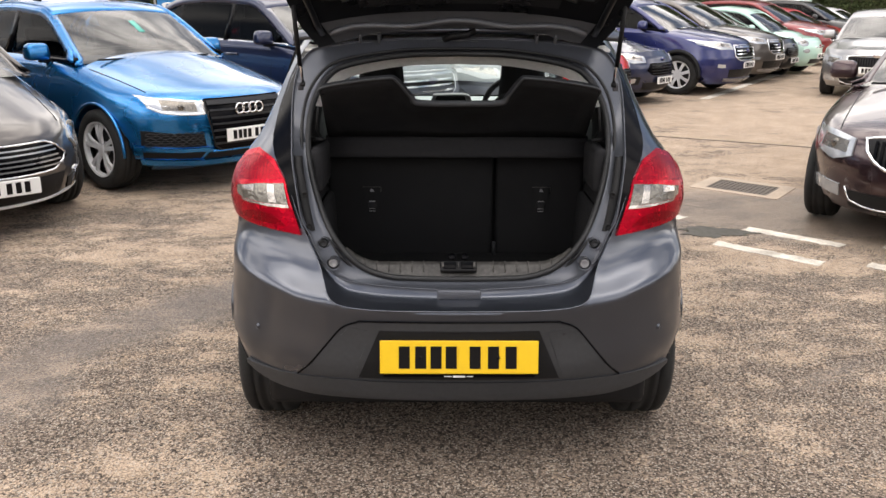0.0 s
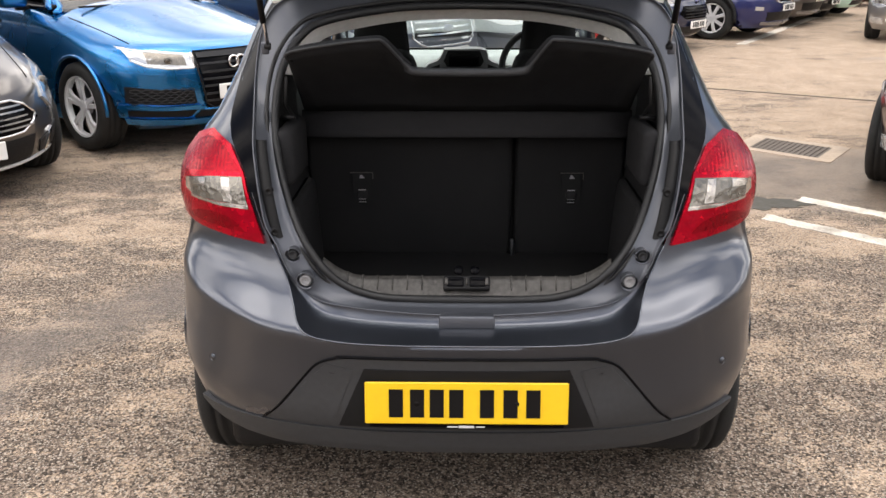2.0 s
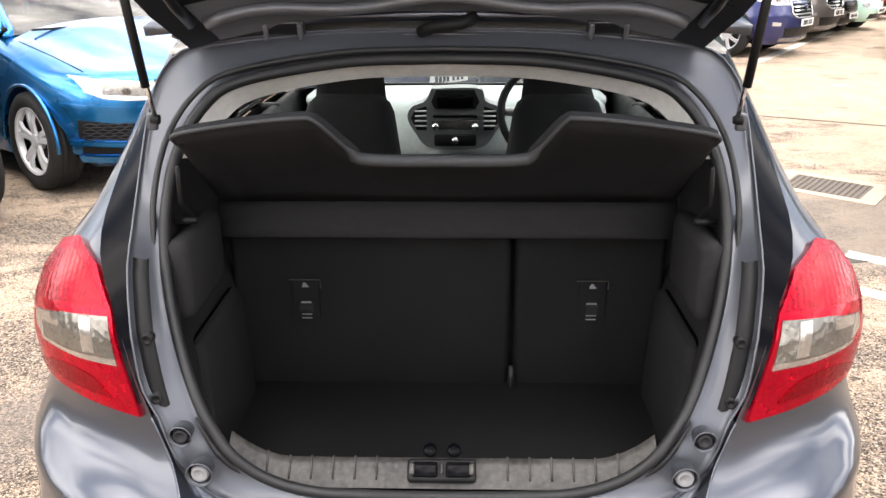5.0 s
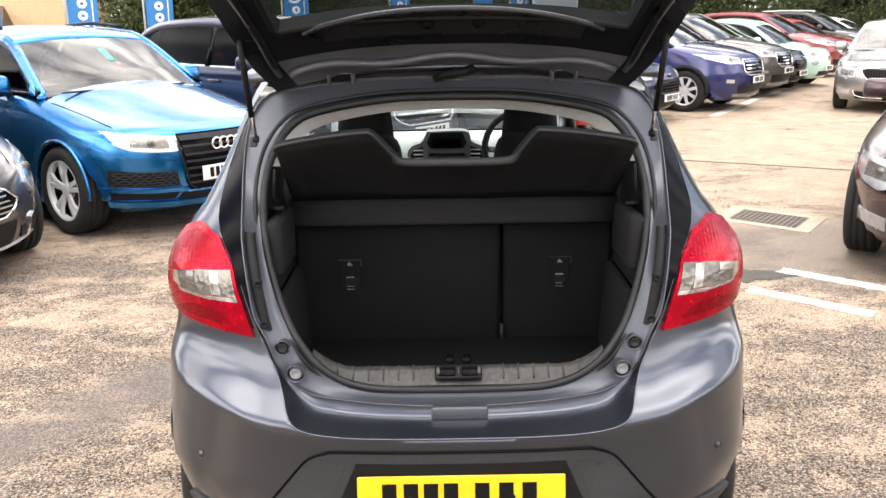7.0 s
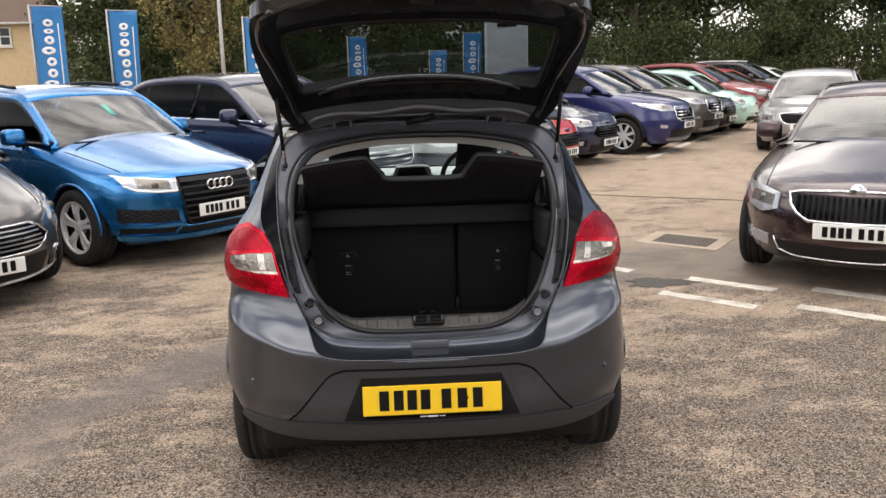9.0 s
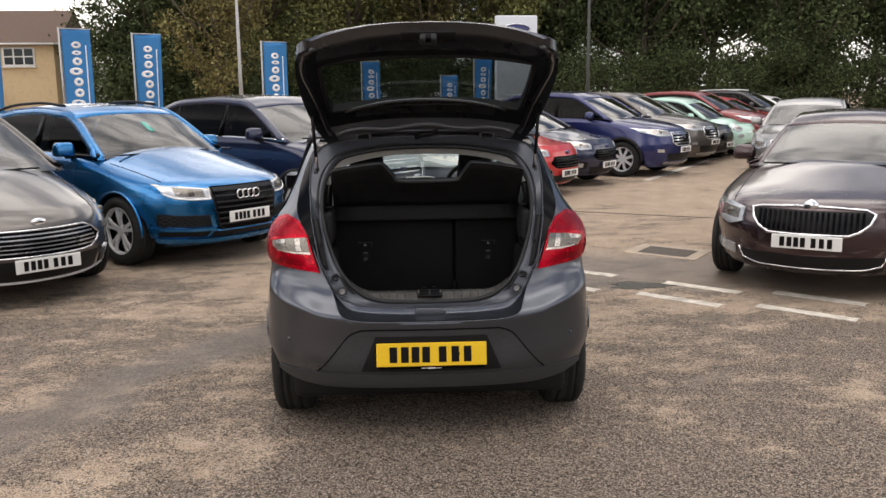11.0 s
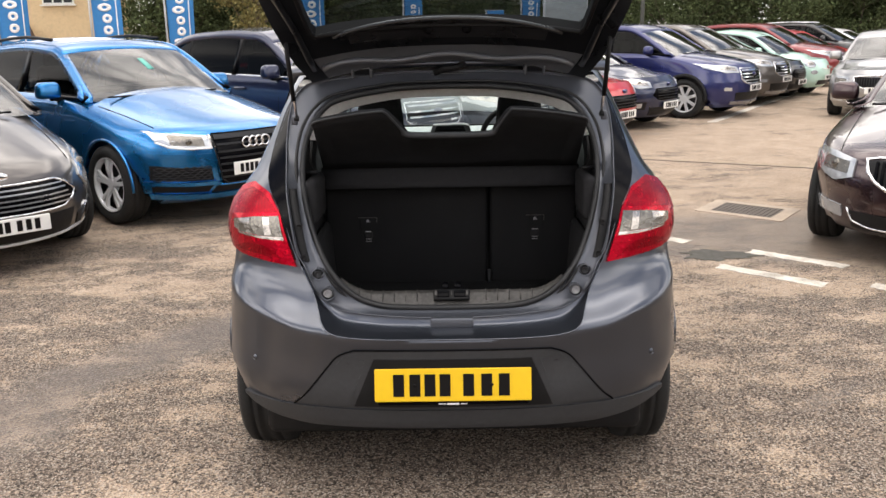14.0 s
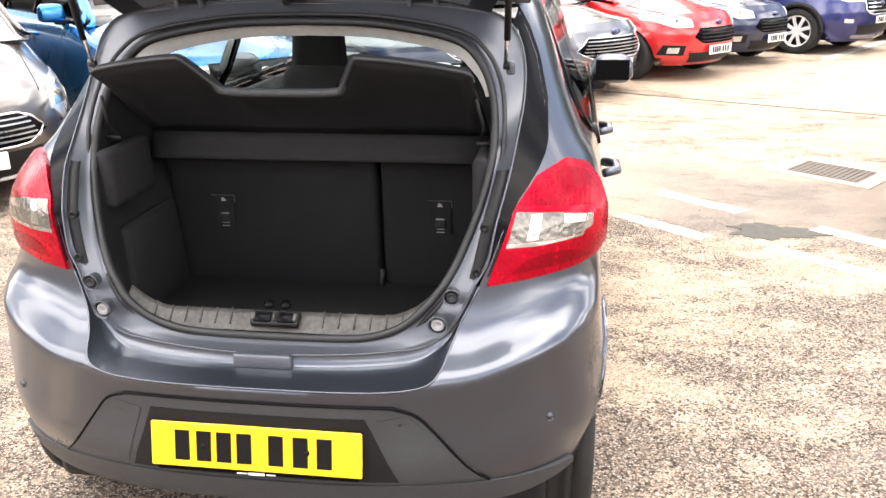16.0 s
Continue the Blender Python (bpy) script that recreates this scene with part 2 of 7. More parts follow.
def revolve(name, profile, material, n=40, axis="x"):
    """Profile of (along the axis, radius), turned about the axis."""
    verts, faces, k = [], [], len(profile)
    for i in range(n):
        a = 2 * math.pi * i / n
        for s, r in profile:
            c, d = r * math.cos(a), r * math.sin(a)
            verts.append({"x": (s, c, d), "y": (c, s, d), "z": (c, d, s)}[axis])
    for i in range(n):
        for j in range(k - 1):
            a, b = i * k + j, ((i + 1) % n) * k + j
            faces.append((a, b, b + 1, a + 1))
    return mesh_from(name, verts, faces, material)


def tube(name, points, radius, material, n=8, closed=False):
    """A round bar along points; radius: a number, or one a point."""
    pts = [Vector(p) for p in points]
    m = len(pts)
    verts, faces, up = [], [], Vector((0, 0, 1))
    prev = None
    for i, p in enumerate(pts):
        d = ((pts[(i + 1) % m] - pts[i - 1]) if closed else (pts[min(i + 1, m - 1)] - pts[max(i - 1, 0)])).normalized()
        if prev is None:
            side = d.cross(up)
            if side.length < 1e-3:
                side = d.cross(Vector((0, 1, 0)))
            side.normalize()
        else:
            side = (prev - d * prev.dot(d)).normalized()
        prev = side
        top = side.cross(d)
        r = radius[i] if isinstance(radius, (list, tuple)) else radius
        for j in range(n):
            a = 2 * math.pi * j / n
            verts.append(p + side * (r * math.cos(a)) + top * (r * math.sin(a)))
    for i in range(m if closed else m - 1):
        for j in range(n):
            a, b = i * n + j, ((i + 1) % m) * n + j
            a2, b2 = i * n + (j + 1) % n, ((i + 1) % m) * n + (j + 1) % n
            faces.append((a, b, b2, a2))
    if not closed:
        faces += [tuple(range(n)), tuple(range((m - 1) * n, m * n))]
    return mesh_from(name, verts, faces, material)


def resample(poly, n):
    """n points at even steps along a polyline of tuples."""
    p = np.array(poly, float)
    d = np.concatenate([[0], np.cumsum(np.linalg.norm(np.diff(p, axis=0), axis=1))])
    s = np.linspace(0, d[-1], n)
    return np.stack([np.interp(s, d, p[:, i]) for i in range(p.shape[1])], -1)


def curve(poly, n):
    """n points of a smooth curve through a polyline (Catmull-Rom)."""
    p = [np.array(q, float) for q in poly]
    p = [2 * p[0] - p[1], *p, 2 * p[-1] - p[-2]]
    out = []
    for i in range(1, len(p) - 2):
        for t in np.linspace(0, 1, 12, endpoint=False):
            a, b, c, d = p[i - 1], p[i], p[i + 1], p[i + 2]
            out.append(0.5 * (2 * b + (c - a) * t + (2 * a - 5 * b + 4 * c - d) * t * t + (3 * b - a - 3 * c + d) * t ** 3))
    out.append(p[-2])
    return resample(out, n)


def sheet(name, grid, material, thick=0.0, smooth=True):
    """A grid of points as a surface; thick: how far it goes back along its normals."""
    g = np.array(grid, float)
    r, c = g.shape[:2]
    verts = g.reshape(-1, 3).tolist()
    faces = [(i * c + j, i * c + j + 1, (i + 1) * c + j + 1, (i + 1) * c + j) for i in range(r - 1) for j in range(c - 1)]
    if thick:
        du = np.gradient(g, axis=0)
        dv = np.gradient(g, axis=1)
        nr = np.cross(dv, du)
        nr /= np.linalg.norm(nr, axis=-1, keepdims=True) + 1e-9
        k = len(verts)
        verts += (g - nr * thick).reshape(-1, 3).tolist()
        faces += [tuple(k + a for a in f[::-1]) for f in faces]
        edge = [i * c for i in range(r)] + [(r - 1) * c + j for j in range(1, c)] + [i * c + c - 1 for i in range(r - 2, -1, -1)] + [j for j in range(c - 2, 0, -1)]
        faces += [(a, b, b + k, a + k) for a, b in zip(edge, edge[1:] + edge[:1])]
    return mesh_from(name, verts, faces, material, smooth)


def patch(name, surf, top, bottom, material, n=12, m=5, off=0.006, deep=0.02, smooth_line=False):
    """A panel on a surface: surf(u, v) gives a place; the panel lies between two lines of (u, v), off proud of it and deep into it."""
    a, b = (curve(top, n), curve(bottom, n)) if smooth_line else (resample(top, n), resample(bottom, n))
    g = np.zeros((m, n, 3))
    nr = np.zeros((m, n, 3))
    for i in range(m):
        f = i / (m - 1)
        for j in range(n):
            u, v = a[j] * (1 - f) + b[j] * f
            p = np.array(surf(u, v))
            du, dv = np.array(surf(u + 1e-3, v)) - p, np.array(surf(u, v + 1e-3)) - p
            k = np.cross(du, dv)
            g[i, j], nr[i, j] = p, k / (np.linalg.norm(k) + 1e-12)
    return sheet(name, g + nr * off, material, 0) if not deep else _solid(name, g + nr * off, g - nr * deep, material)


def _solid(name, front, back, material):
    r, c = front.shape[:2]
    verts = front.reshape(-1, 3).tolist()
    k = len(verts)
    faces = [(i * c + j, i * c + j + 1, (i + 1) * c + j + 1, (i + 1) * c + j) for i in range(r - 1) for j in range(c - 1)]
    edge = [i * c for i in range(r)] + [(r - 1) * c + j for j in range(1, c)] + [i * c + c - 1 for i in range(r - 2, -1, -1)] + [j for j in range(c - 2, 0, -1)]
    verts += [back.reshape(-1, 3)[e].tolist() for e in edge]
    q = len(edge)
    faces += [(edge[i], edge[(i + 1) % q], k + (i + 1) % q, k + i) for i in range(q)]
    me = mesh_from(name, verts, faces, material)
    me.set_sharp_from_angle(angle=radians(40))
    return me


def mirrored(me):
    """The mesh on the other side of x = 0."""
    bm = bmesh.new()
    bm.from_mesh(me)
    for v in bm.verts:
        v.co.x = -v.co.x
    bmesh.ops.reverse_faces(bm, faces=bm.faces[:])
    out = bpy.data.meshes.new(me.name)
    bm.to_mesh(out)
    bm.free()
    for s in me.materials:
        out.materials.append(s)
    return out


def join(name, meshes, material=None):
    """Several meshes of one part as one."""
    bm = bmesh.new()
    for me in meshes:
        bm.from_mesh(me)
    out = bpy.data.meshes.new(name)
    bm.to_mesh(out)
    bm.free()
    out.materials.append(material or meshes[0].materials[0])
    return out


# ---------------------------------------------------------------- wheels
def wheel_meshes(radius, width, rim_material, spokes, twin=True, face=0.0):
    """Tyre, spoked rim and dark barrel about the x axis; outer side at +x."""
    w = width / 2
    r = radius
    ri = r * 0.69
    tyre = revolve("tyre", [(-w * 0.8, ri), (-w, ri + 0.02), (-w, r - 0.03), (-w * 0.82, r - 0.006), (-w * 0.5, r), (-w * 0.47, r - 0.008), (-w * 0.4, r - 0.008), (-w * 0.37, r),
                            (-0.01, r), (0.0, r - 0.008), (0.012, r - 0.008), (0.02, r), (w * 0.37, r), (w * 0.4, r - 0.008), (w * 0.47, r - 0.008), (w * 0.5, r), (w * 0.82, r - 0.006), (w, r - 0.03), (w, ri + 0.02), (w * 0.8, ri)], RUBBER, 44)
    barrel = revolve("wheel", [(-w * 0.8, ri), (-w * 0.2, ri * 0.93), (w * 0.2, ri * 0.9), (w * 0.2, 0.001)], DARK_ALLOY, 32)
    bits = [revolve("lip", [(w * 0.55, ri * 0.9), (w * 0.9, ri * 0.94), (w * 0.95, ri), (w * 0.8, ri)], rim_material, 40),
            revolve("hub", [(w * 0.3, ri * 0.26), (w * 0.75, ri * 0.22), (w * 0.8, ri * 0.14), (w * 0.8, 0.001)], rim_material, 20)]
    for i in range(spokes):
        for d in ((-0.19, 0.19) if twin else (0.0,)):
            a = 2 * math.pi * i / spokes + 0.3
            sw = 0.017 if twin else 0.026
            vs, fs = [], []
            for f, x, hw in ((0.18, 0.72, sw * 1.2), (0.6, 0.86, sw), (0.95, 0.8, sw * 1.3)):
                rr, aa = ri * f, a + d * (0.5 + 0.5 * f)
                t = Vector((0, -math.sin(aa), math.cos(aa)))
                c = Vector((0, math.cos(aa), math.sin(aa))) * rr
                for s, dx in ((-1, -0.02), (-0.8, 0.0), (0.8, 0.0), (1, -0.02)):
                    vs.append(c + t * (s * hw) + Vector((w * x + dx, 0, 0)))
            for j in range(2):
                fs += [(j * 4 + k, j * 4 + k + 1, j * 4 + k + 5, j * 4 + k + 4) for k in range(3)]
            bits.append(mesh_from("spoke", vs, fs, rim_material, False))
    rim = join("rim", bits, rim_material)
    for p in rim.polygons:
        p.use_smooth = False
    return barrel, tyre, rim


def add_wheels(car, meshes, track, axles, radius, inset=0.0):
    barrel, tyre, rim = meshes
    for y in axles:
        for side in (1, -1):
            wheel = part("wheel", barrel, car, "", pose(side * track, y, radius, 0, 0, 0 if side > 0 else 180))
            part("tyre", tyre, wheel)
            part("rim", rim, wheel)


# ---------------------------------------------------------------- parked cars
def plan_surface(P):
    """The nose as y over (x, z), for lamps and grilles that lie on it."""
    zf, yf = [a for a, _ in P["nose"]], [b for _, b in P["nose"]]
    zw, ww = [a for a, _ in P["width"]], [b for _, b in P["width"]]

    def place(x, z):
        w = np.interp(z, zw, ww)
        u = min(abs(x) / w, 0.999)
        return (x, np.interp(z, zf, yf) + P["corner"] * (1 - (1 - u ** P["square"]) ** (1 / P["square"])), z)
    return place


def car_body(P):
    """Lower body: level rings from sill to belt with rounded corners; the lowest follow the wheel arches."""
    L, zb = P["L"], P["belt"]
    zf, yf = zip(*P["nose"])
    zw, ww = zip(*P["width"])
    zt, yt = zip(*P["tail"])
    levels = sorted(set([round(z, 3) for z in (*np.linspace(P["sill"], 0.62, 9), *np.linspace(0.66, zb, 12))]))
    n = P["square"]
    ring = []
    for z in levels:
        w, y0, y1 = np.interp(z, zw, ww), np.interp(z, zf, yf), L - np.interp(z, zt, yt)
        cf, cr = min(P["corner"], (y1 - y0) * 0.4), 0.4
        half = []
        for a in np.linspace(0, math.pi / 2, 15):
            half.append((w * math.sin(a) ** (2 / n) if a else 0.0, y0 + cf * (1 - max(0.0, math.cos(a)) ** (2 / n))))
        for y in np.linspace(y0 + cf, y1 - cr, 46)[1:-1]:
            half.append((w, y))
        for a in np.linspace(math.pi / 2, 0, 10):
            half.append((w * math.sin(a) ** (2 / 3.2) if a > 1e-6 else 0.0, y1 - cr * (1 - max(0.0, math.cos(a)) ** (2 / 3.2))))
        row = []
        for x, y in half:
            zz = z + P["rise"] * (y / L) * np.clip((z - 0.5) / (zb - 0.5), 0, 1)
            zz += P["crown"] * (1 - (x / w) ** 2) * np.clip((z - 0.72) / (zb - 0.72), 0, 1) * (1 if y < P["cowl"] + 0.3 else 0)
            xx = x
            for ya in P["axles"]:
                d = abs(y - ya)
                if d < P["arch"] and x > w * 0.8:
                    za = P["radius"] + math.sqrt(P["arch"] ** 2 - d ** 2) - 0.01
                    if zz < za:
                        xx, zz = x + (0.012 if P.get("flare") else 0.006), za
            row.append((xx, y, zz))
        ring.append(row + [(-x, y, z2) for x, y, z2 in row[-2:0:-1]])
    k = len(ring[0])
    verts = [v for r in ring for v in r]
    faces = [(i * k + j, i * k + (j + 1) % k, (i + 1) * k + (j + 1) % k, (i + 1) * k + j) for i in range(len(ring) - 1) for j in range(k)]
    # wheel wells and floor: the lowest ring turned inwards
    base = len(verts)
    for x, y, z in ring[0]:
        verts.append((x * 0.72, y if 0.12 < y < L - 0.12 else y + (0.1 if y < 1 else -0.1), max(z, P["sill"])))
    faces += [(j, (j + 1) % k, base + (j + 1) % k, base + j) for j in range(k)]
    faces.append(tuple(base + j for j in range(k)))
    faces.append(tuple((len(ring) - 1) * k + j for j in range(k)))
    me = bpy.data.meshes.new("body")
    me.from_pydata(verts, [], faces)
    bm = bmesh.new()
    bm.from_mesh(me)
    bmesh.ops.remove_doubles(bm, verts=bm.verts, dist=0.0004)
    bmesh.ops.recalc_face_normals(bm, faces=bm.faces)
    bm.to_mesh(me)
    bm.free()
    me.materials.append(P["paint"])
    for p in me.polygons:
        p.use_smooth = True
    me.set_sharp_from_angle(angle=radians(38))
    return me


def side_at(P, y, z):
    zw, ww = zip(*P["width"])
    zb = P["belt"] + P["rise"] * y / P["L"]
    if z <= zb:
        return np.interp(z, zw, ww)
    wb = P.get("cab_w", np.interp(P["belt"], zw, ww) - 0.02)
    return wb - (wb - P["roof_w"]) * ((z - zb) / (P["roof"] - zb)) ** 1.25


def make_car(name, label, P, m, group="parked cars in a row"):
    car = thing(name, label, "car", m, group)
    L, zb = P["L"], P["belt"]
    part("body", car_body(P), car)
    # cabin: the roof rail from cowl over the roof to the tail, mirrored, and the skin between
    zr = P["roof"]
    rail = [(P["cowl"], zb), *P["rail"], (P["tail_y"], zb + P["rise"] * P["tail_y"] / L)]
    N = 40
    rl = resample(curve(rail, 120), N)
    iA = int(np.argmin(np.abs(rl[:, 0] - P["rail"][0][0])))
    iB = int(np.argmin(np.abs(rl[:, 0] - P["rail"][-1][0])))
    M = 11
    g = np.zeros((N, M, 3))
    for i, (y, z) in enumerate(rl):
        w = side_at(P, y, z)
        for j, u in enumerate((-1, -0.925, -0.74, -0.5, -0.25, 0, 0.25, 0.5, 0.74, 0.925, 1)):
            bulge = 1 - abs(u) ** 2.4
            front = np.clip(1 - i / max(iA, 1), 0, 1)
            back = np.clip((i - iB) / max(N - 1 - iB, 1), 0, 1)
            g[i, j] = (w * u, y - 0.16 * bulge * min(1, front * 1.5) + 0.10 * bulge * back, z + 0.045 * bulge * (1 - front) * (1 - back))
    part("roof", sheet("roof", g[iA - 1:iB + 2], P["paint"] if not P.get("black_roof") else BLACK_GLOSS, 0.03), car)
    part("windscreen", sheet("windscreen", g[:iA, 1:-1], GLASS, 0), car)
    part("rear_window", sheet("rear_window", g[iB + 1:, 1:-1], SIDE_GLASS, 0), car)
    for s in (0, M - 2):
        part("pillar", sheet("pillar", g[:iA, s:s + 2] if s == 0 else g[:iA, s:s + 2], P["paint"], 0.02), car)
        part("pillar", sheet("pillar", g[iB:, s:s + 2], P["paint"], 0.02), car)
    # side windows: a frame between the rail and an inner line, then the panes
    y0, y3 = P["cowl"] + 0.28, P["tail_y"] - P.get("quarter", 0.5)

    def rail_z(y):
        return np.interp(y, rl[:, 0], rl[:, 1])

    def belt_z(y):
        return zb + P["rise"] * y / L
    for s in (1, -1):
        def skin(y, z):
            return (s * side_at(P, y, z), y, z)
        cuts = [y0, P["pillar"] - 0.04, P["pillar"] + 0.04, y3 - 0.34, y3 - 0.30, y3]
        for a, b in ((0, 1), (2, 3), (4, 5)):
            ys = np.linspace(cuts[a], cuts[b], 8)
            up = [(y, max(belt_z(y) + 0.03, rail_z(y) - 0.075)) for y in ys]
            lo = [(y, belt_z(y) + 0.02) for y in ys]
            if a == 4:
                up = [(y, max(belt_z(y) + 0.03, rail_z(y) - 0.075 - 0.1 * (y - ys[0]) / (ys[-1] - ys[0]))) for y in ys]
            g2 = np.array([[skin(*(np.array(u) * (1 - f) + np.array(v) * f)) for u, v in zip(up, lo)] for f in np.linspace(0, 1, 5)])
            part("side_window", sheet("side_window", g2, P["paint"] if P.get("panel") and a > 0 else SIDE_GLASS, 0), car)
        # frame round the panes
        ys = np.linspace(P["cowl"] + 0.02, P["tail_y"] - 0.01, 26)
        g3 = np.array([[skin(y, rail_z(y) + 0.004) for y in ys], [skin(y, max(belt_z(y), rail_z(y) - 0.08)) for y in ys]])
        part("roof_rail", sheet("roof_rail", g3, P["paint"], 0.03), car)
        for a, b in ((P["pillar"] - 0.04, P["pillar"] + 0.04), (y3 - 0.34, y3 - 0.30)):
            g4 = np.array([[skin(a, rail_z(a) - 0.07), skin(b, rail_z(b) - 0.07)], [skin(a, belt_z(a)), skin(b, belt_z(b))]])
            part("pillar", sheet("pillar", g4, BLACK_GLOSS, 0.03), car)
        ys = np.linspace(y3, P["tail_y"], 6)
        g5 = np.array([[skin(y, max(belt_z(y), rail_z(y) - 0.02)) for y in ys], [skin(y, belt_z(y) - 0.01) for y in ys]])
        part("pillar", sheet("pillar", g5, P["paint"], 0.03), car)
        g6 = np.array([[skin(y, belt_z(y) + 0.022) for y in np.linspace(y0 - 0.25, y3, 16)], [skin(y, belt_z(y) - 0.012) for y in np.linspace(y0 - 0.25, y3, 16)]])
        g6[:, :, 0] += s * 0.006
        part("belt_trim", sheet("belt_trim", g6, P.get("trim", BLACK_GLOSS), 0.02), car)
        # door seams and handles
        for y in (y0 + 0.1, P["pillar"], y3 - 0.3):
            g7 = np.array([[(s * (side_at(P, y + d, z) + 0.002), y + d, z) for d in (-0.004, 0.004)] for z in np.linspace(P["sill"] + 0.12, belt_z(y) - 0.02, 10)])
            part("door_seam", sheet("door_seam", g7, BLACK_PLASTIC, 0), car)
        for y in (P["pillar"] - 0.18, y3 - 0.36):
            part("door_handle", box("door_handle", (0.03, 0.2, 0.03), P["paint"], 0.012), car, "", pose(s * (side_at(P, y, zb - 0.12) + 0.015), y, zb - 0.10))
        for ya in P["axles"] if P.get("flare") else ():
            rr2 = P["arch"] + 0.004
            part("arch_lip", tube("arch_lip", [(s * (side_at(P, ya, 0.55) + 0.006), ya + rr2 * math.cos(a), P["radius"] - 0.01 + rr2 * math.sin(a)) for a in np.linspace(-0.05, math.pi + 0.05, 24)], 0.014, P["paint"], 6), car)
        if P.get("cladding"):
            for ya in P["axles"]:
                g8 = np.array([[(s * (side_at(P, ya, 0.6) + 0.012), ya + r * math.cos(a), P["radius"] + r * math.sin(a)) for r in (P["arch"] - 0.02, P["arch"] + 0.05)] for a in np.linspace(-0.12, math.pi + 0.12, 22)])
                part("arch_trim", sheet("arch_trim", g8, P["cladding"], 0.02), car)
            g9 = np.array([[(s * (side_at(P, 1, 0.4) + 0.012), y, z) for y in np.linspace(P["axles"][0] + P["arch"], P["axles"][1] - P["arch"], 6)] for z in (P["sill"] + 0.12, P["sill"])])
            part("sill_trim", sheet("sill_trim", g9, P["cladding"], 0.02), car)
        # mirror
        my, mz = y0 + 0.12, zb + 0.10
        mx = s * (side_at(P, my, zb) + 0.13)
        if s not in P.get("mirrors", (1, -1)):
            continue
        part("door_mirror", box("door_mirror", (0.22, 0.15, 0.15), P.get("mirror", P["paint"]), 0.045, (0, 0, 0), 3, (0.9, 0.8)), car, "", pose(mx, my, mz))
        part("mirror_arm", box("mirror_arm", (0.14, 0.07, 0.04), BLACK_PLASTIC, 0.01), car, "", pose(mx - s * 0.10, my + 0.02, mz - 0.08))
    # cabin inside
    part("cabin_floor", box("cabin_floor", (1.2, L * 0.45, 0.05), FABRIC, 0.01, (0, P["cowl"] + 0.2 + L * 0.27, zb - 0.02)), car)
    part("dashboard", box("dashboard", (1.25, 0.45, 0.16), BLACK_PLASTIC, 0.05, (0, P["cowl"] + 0.42, zb + 0.02)), car)
    for x in (-0.36, 0.36):
        part("front_seat", box("front_seat", (0.46, 0.16, 0.34), FABRIC, 0.06, (x, P["pillar"] + 0.0, zb + 0.12)), car)
        part("headrest", box("headrest", (0.26, 0.10, 0.18), FABRIC, 0.04, (x, P["pillar"] + 0.04, zb + 0.36)), car)
    part("steering_wheel", tube("steering_wheel", [(0.36 + 0.18 * math.cos(a), P["cowl"] + 0.72 + 0.05 * math.sin(a), zb + 0.08 + 0.17 * math.sin(a)) for a in np.linspace(0, 2 * math.pi, 20, endpoint=False)], 0.014, BLACK_PLASTIC, 6, True), car)
    part("interior_mirror", box("interior_mirror", (0.24, 0.03, 0.06), BLACK_PLASTIC, 0.012, (0, P["rail"][0][0] - 0.02, zr - 0.12)), car)
    # bonnet seams
    S0 = plan_surface(P)

    def bonnet(x, y):
        lo, hi = 0.6, zb
        for _ in range(24):
            z = (lo + hi) / 2
            lo, hi = (z, hi) if S0(x, z)[1] < y else (lo, z)
        w = np.interp(z, *zip(*P["width"]))
        return (x, y, z + P["rise"] * (y / L) * np.clip((z - 0.5) / (zb - 0.5), 0, 1) + P["crown"] * (1 - (x / w) ** 2) * np.clip((z - 0.72) / (zb - 0.72), 0, 1) + 0.001)
    ex = P.get("bonnet_x", 0.66)
    for s in (1, -1):
        part("bonnet_seam", tube("bonnet_seam", [bonnet(s * (ex + 0.05 * f), 0.42 + (P["cowl"] - 0.55) * f) for f in np.linspace(0, 1, 14)], 0.0035, BLACK_PLASTIC, 5), car)
    # wipers
    for x in (-0.35, 0.2):
        part("wiper", tube("wiper", [(x - 0.3, P["cowl"] - 0.13, zb + 0.035), (x + 0.3, P["cowl"] - 0.14, zb + 0.04)], 0.009, BLACK_PLASTIC, 6), car)
    # tail
    for s in (1, -1):
        part("tail_lamp", box("tail_lamp", (0.20, 0.14, 0.18), RED_LENS, 0.04, (s * (np.interp(zb - 0.1, *zip(*P["width"])) - 0.17), L - 0.12, zb - 0.06)), car)
    if P.get("rails"):
        for s in (1, -1):
            part("roof_bar", tube("roof_bar", [(s * (side_at(P, y, rail_z(y)) - 0.03), y, rail_z(y) + 0.05) for y in np.linspace(P["rail"][0][0] + 0.25, P["rail"][-1][0], 12)], 0.016, P["rails"], 8), car)
    if P.get("sticker"):
        part("price_sticker", sheet("price_sticker", g[int(iA * 0.55):int(iA * 0.55) + 3, 4:6] * np.array((0.35, 1, 1)) + np.array((0.06, -0.004, 0.004)), P["sticker"], 0.002), car)
    # nose
    S = plan_surface(P)
    F = P["face"]
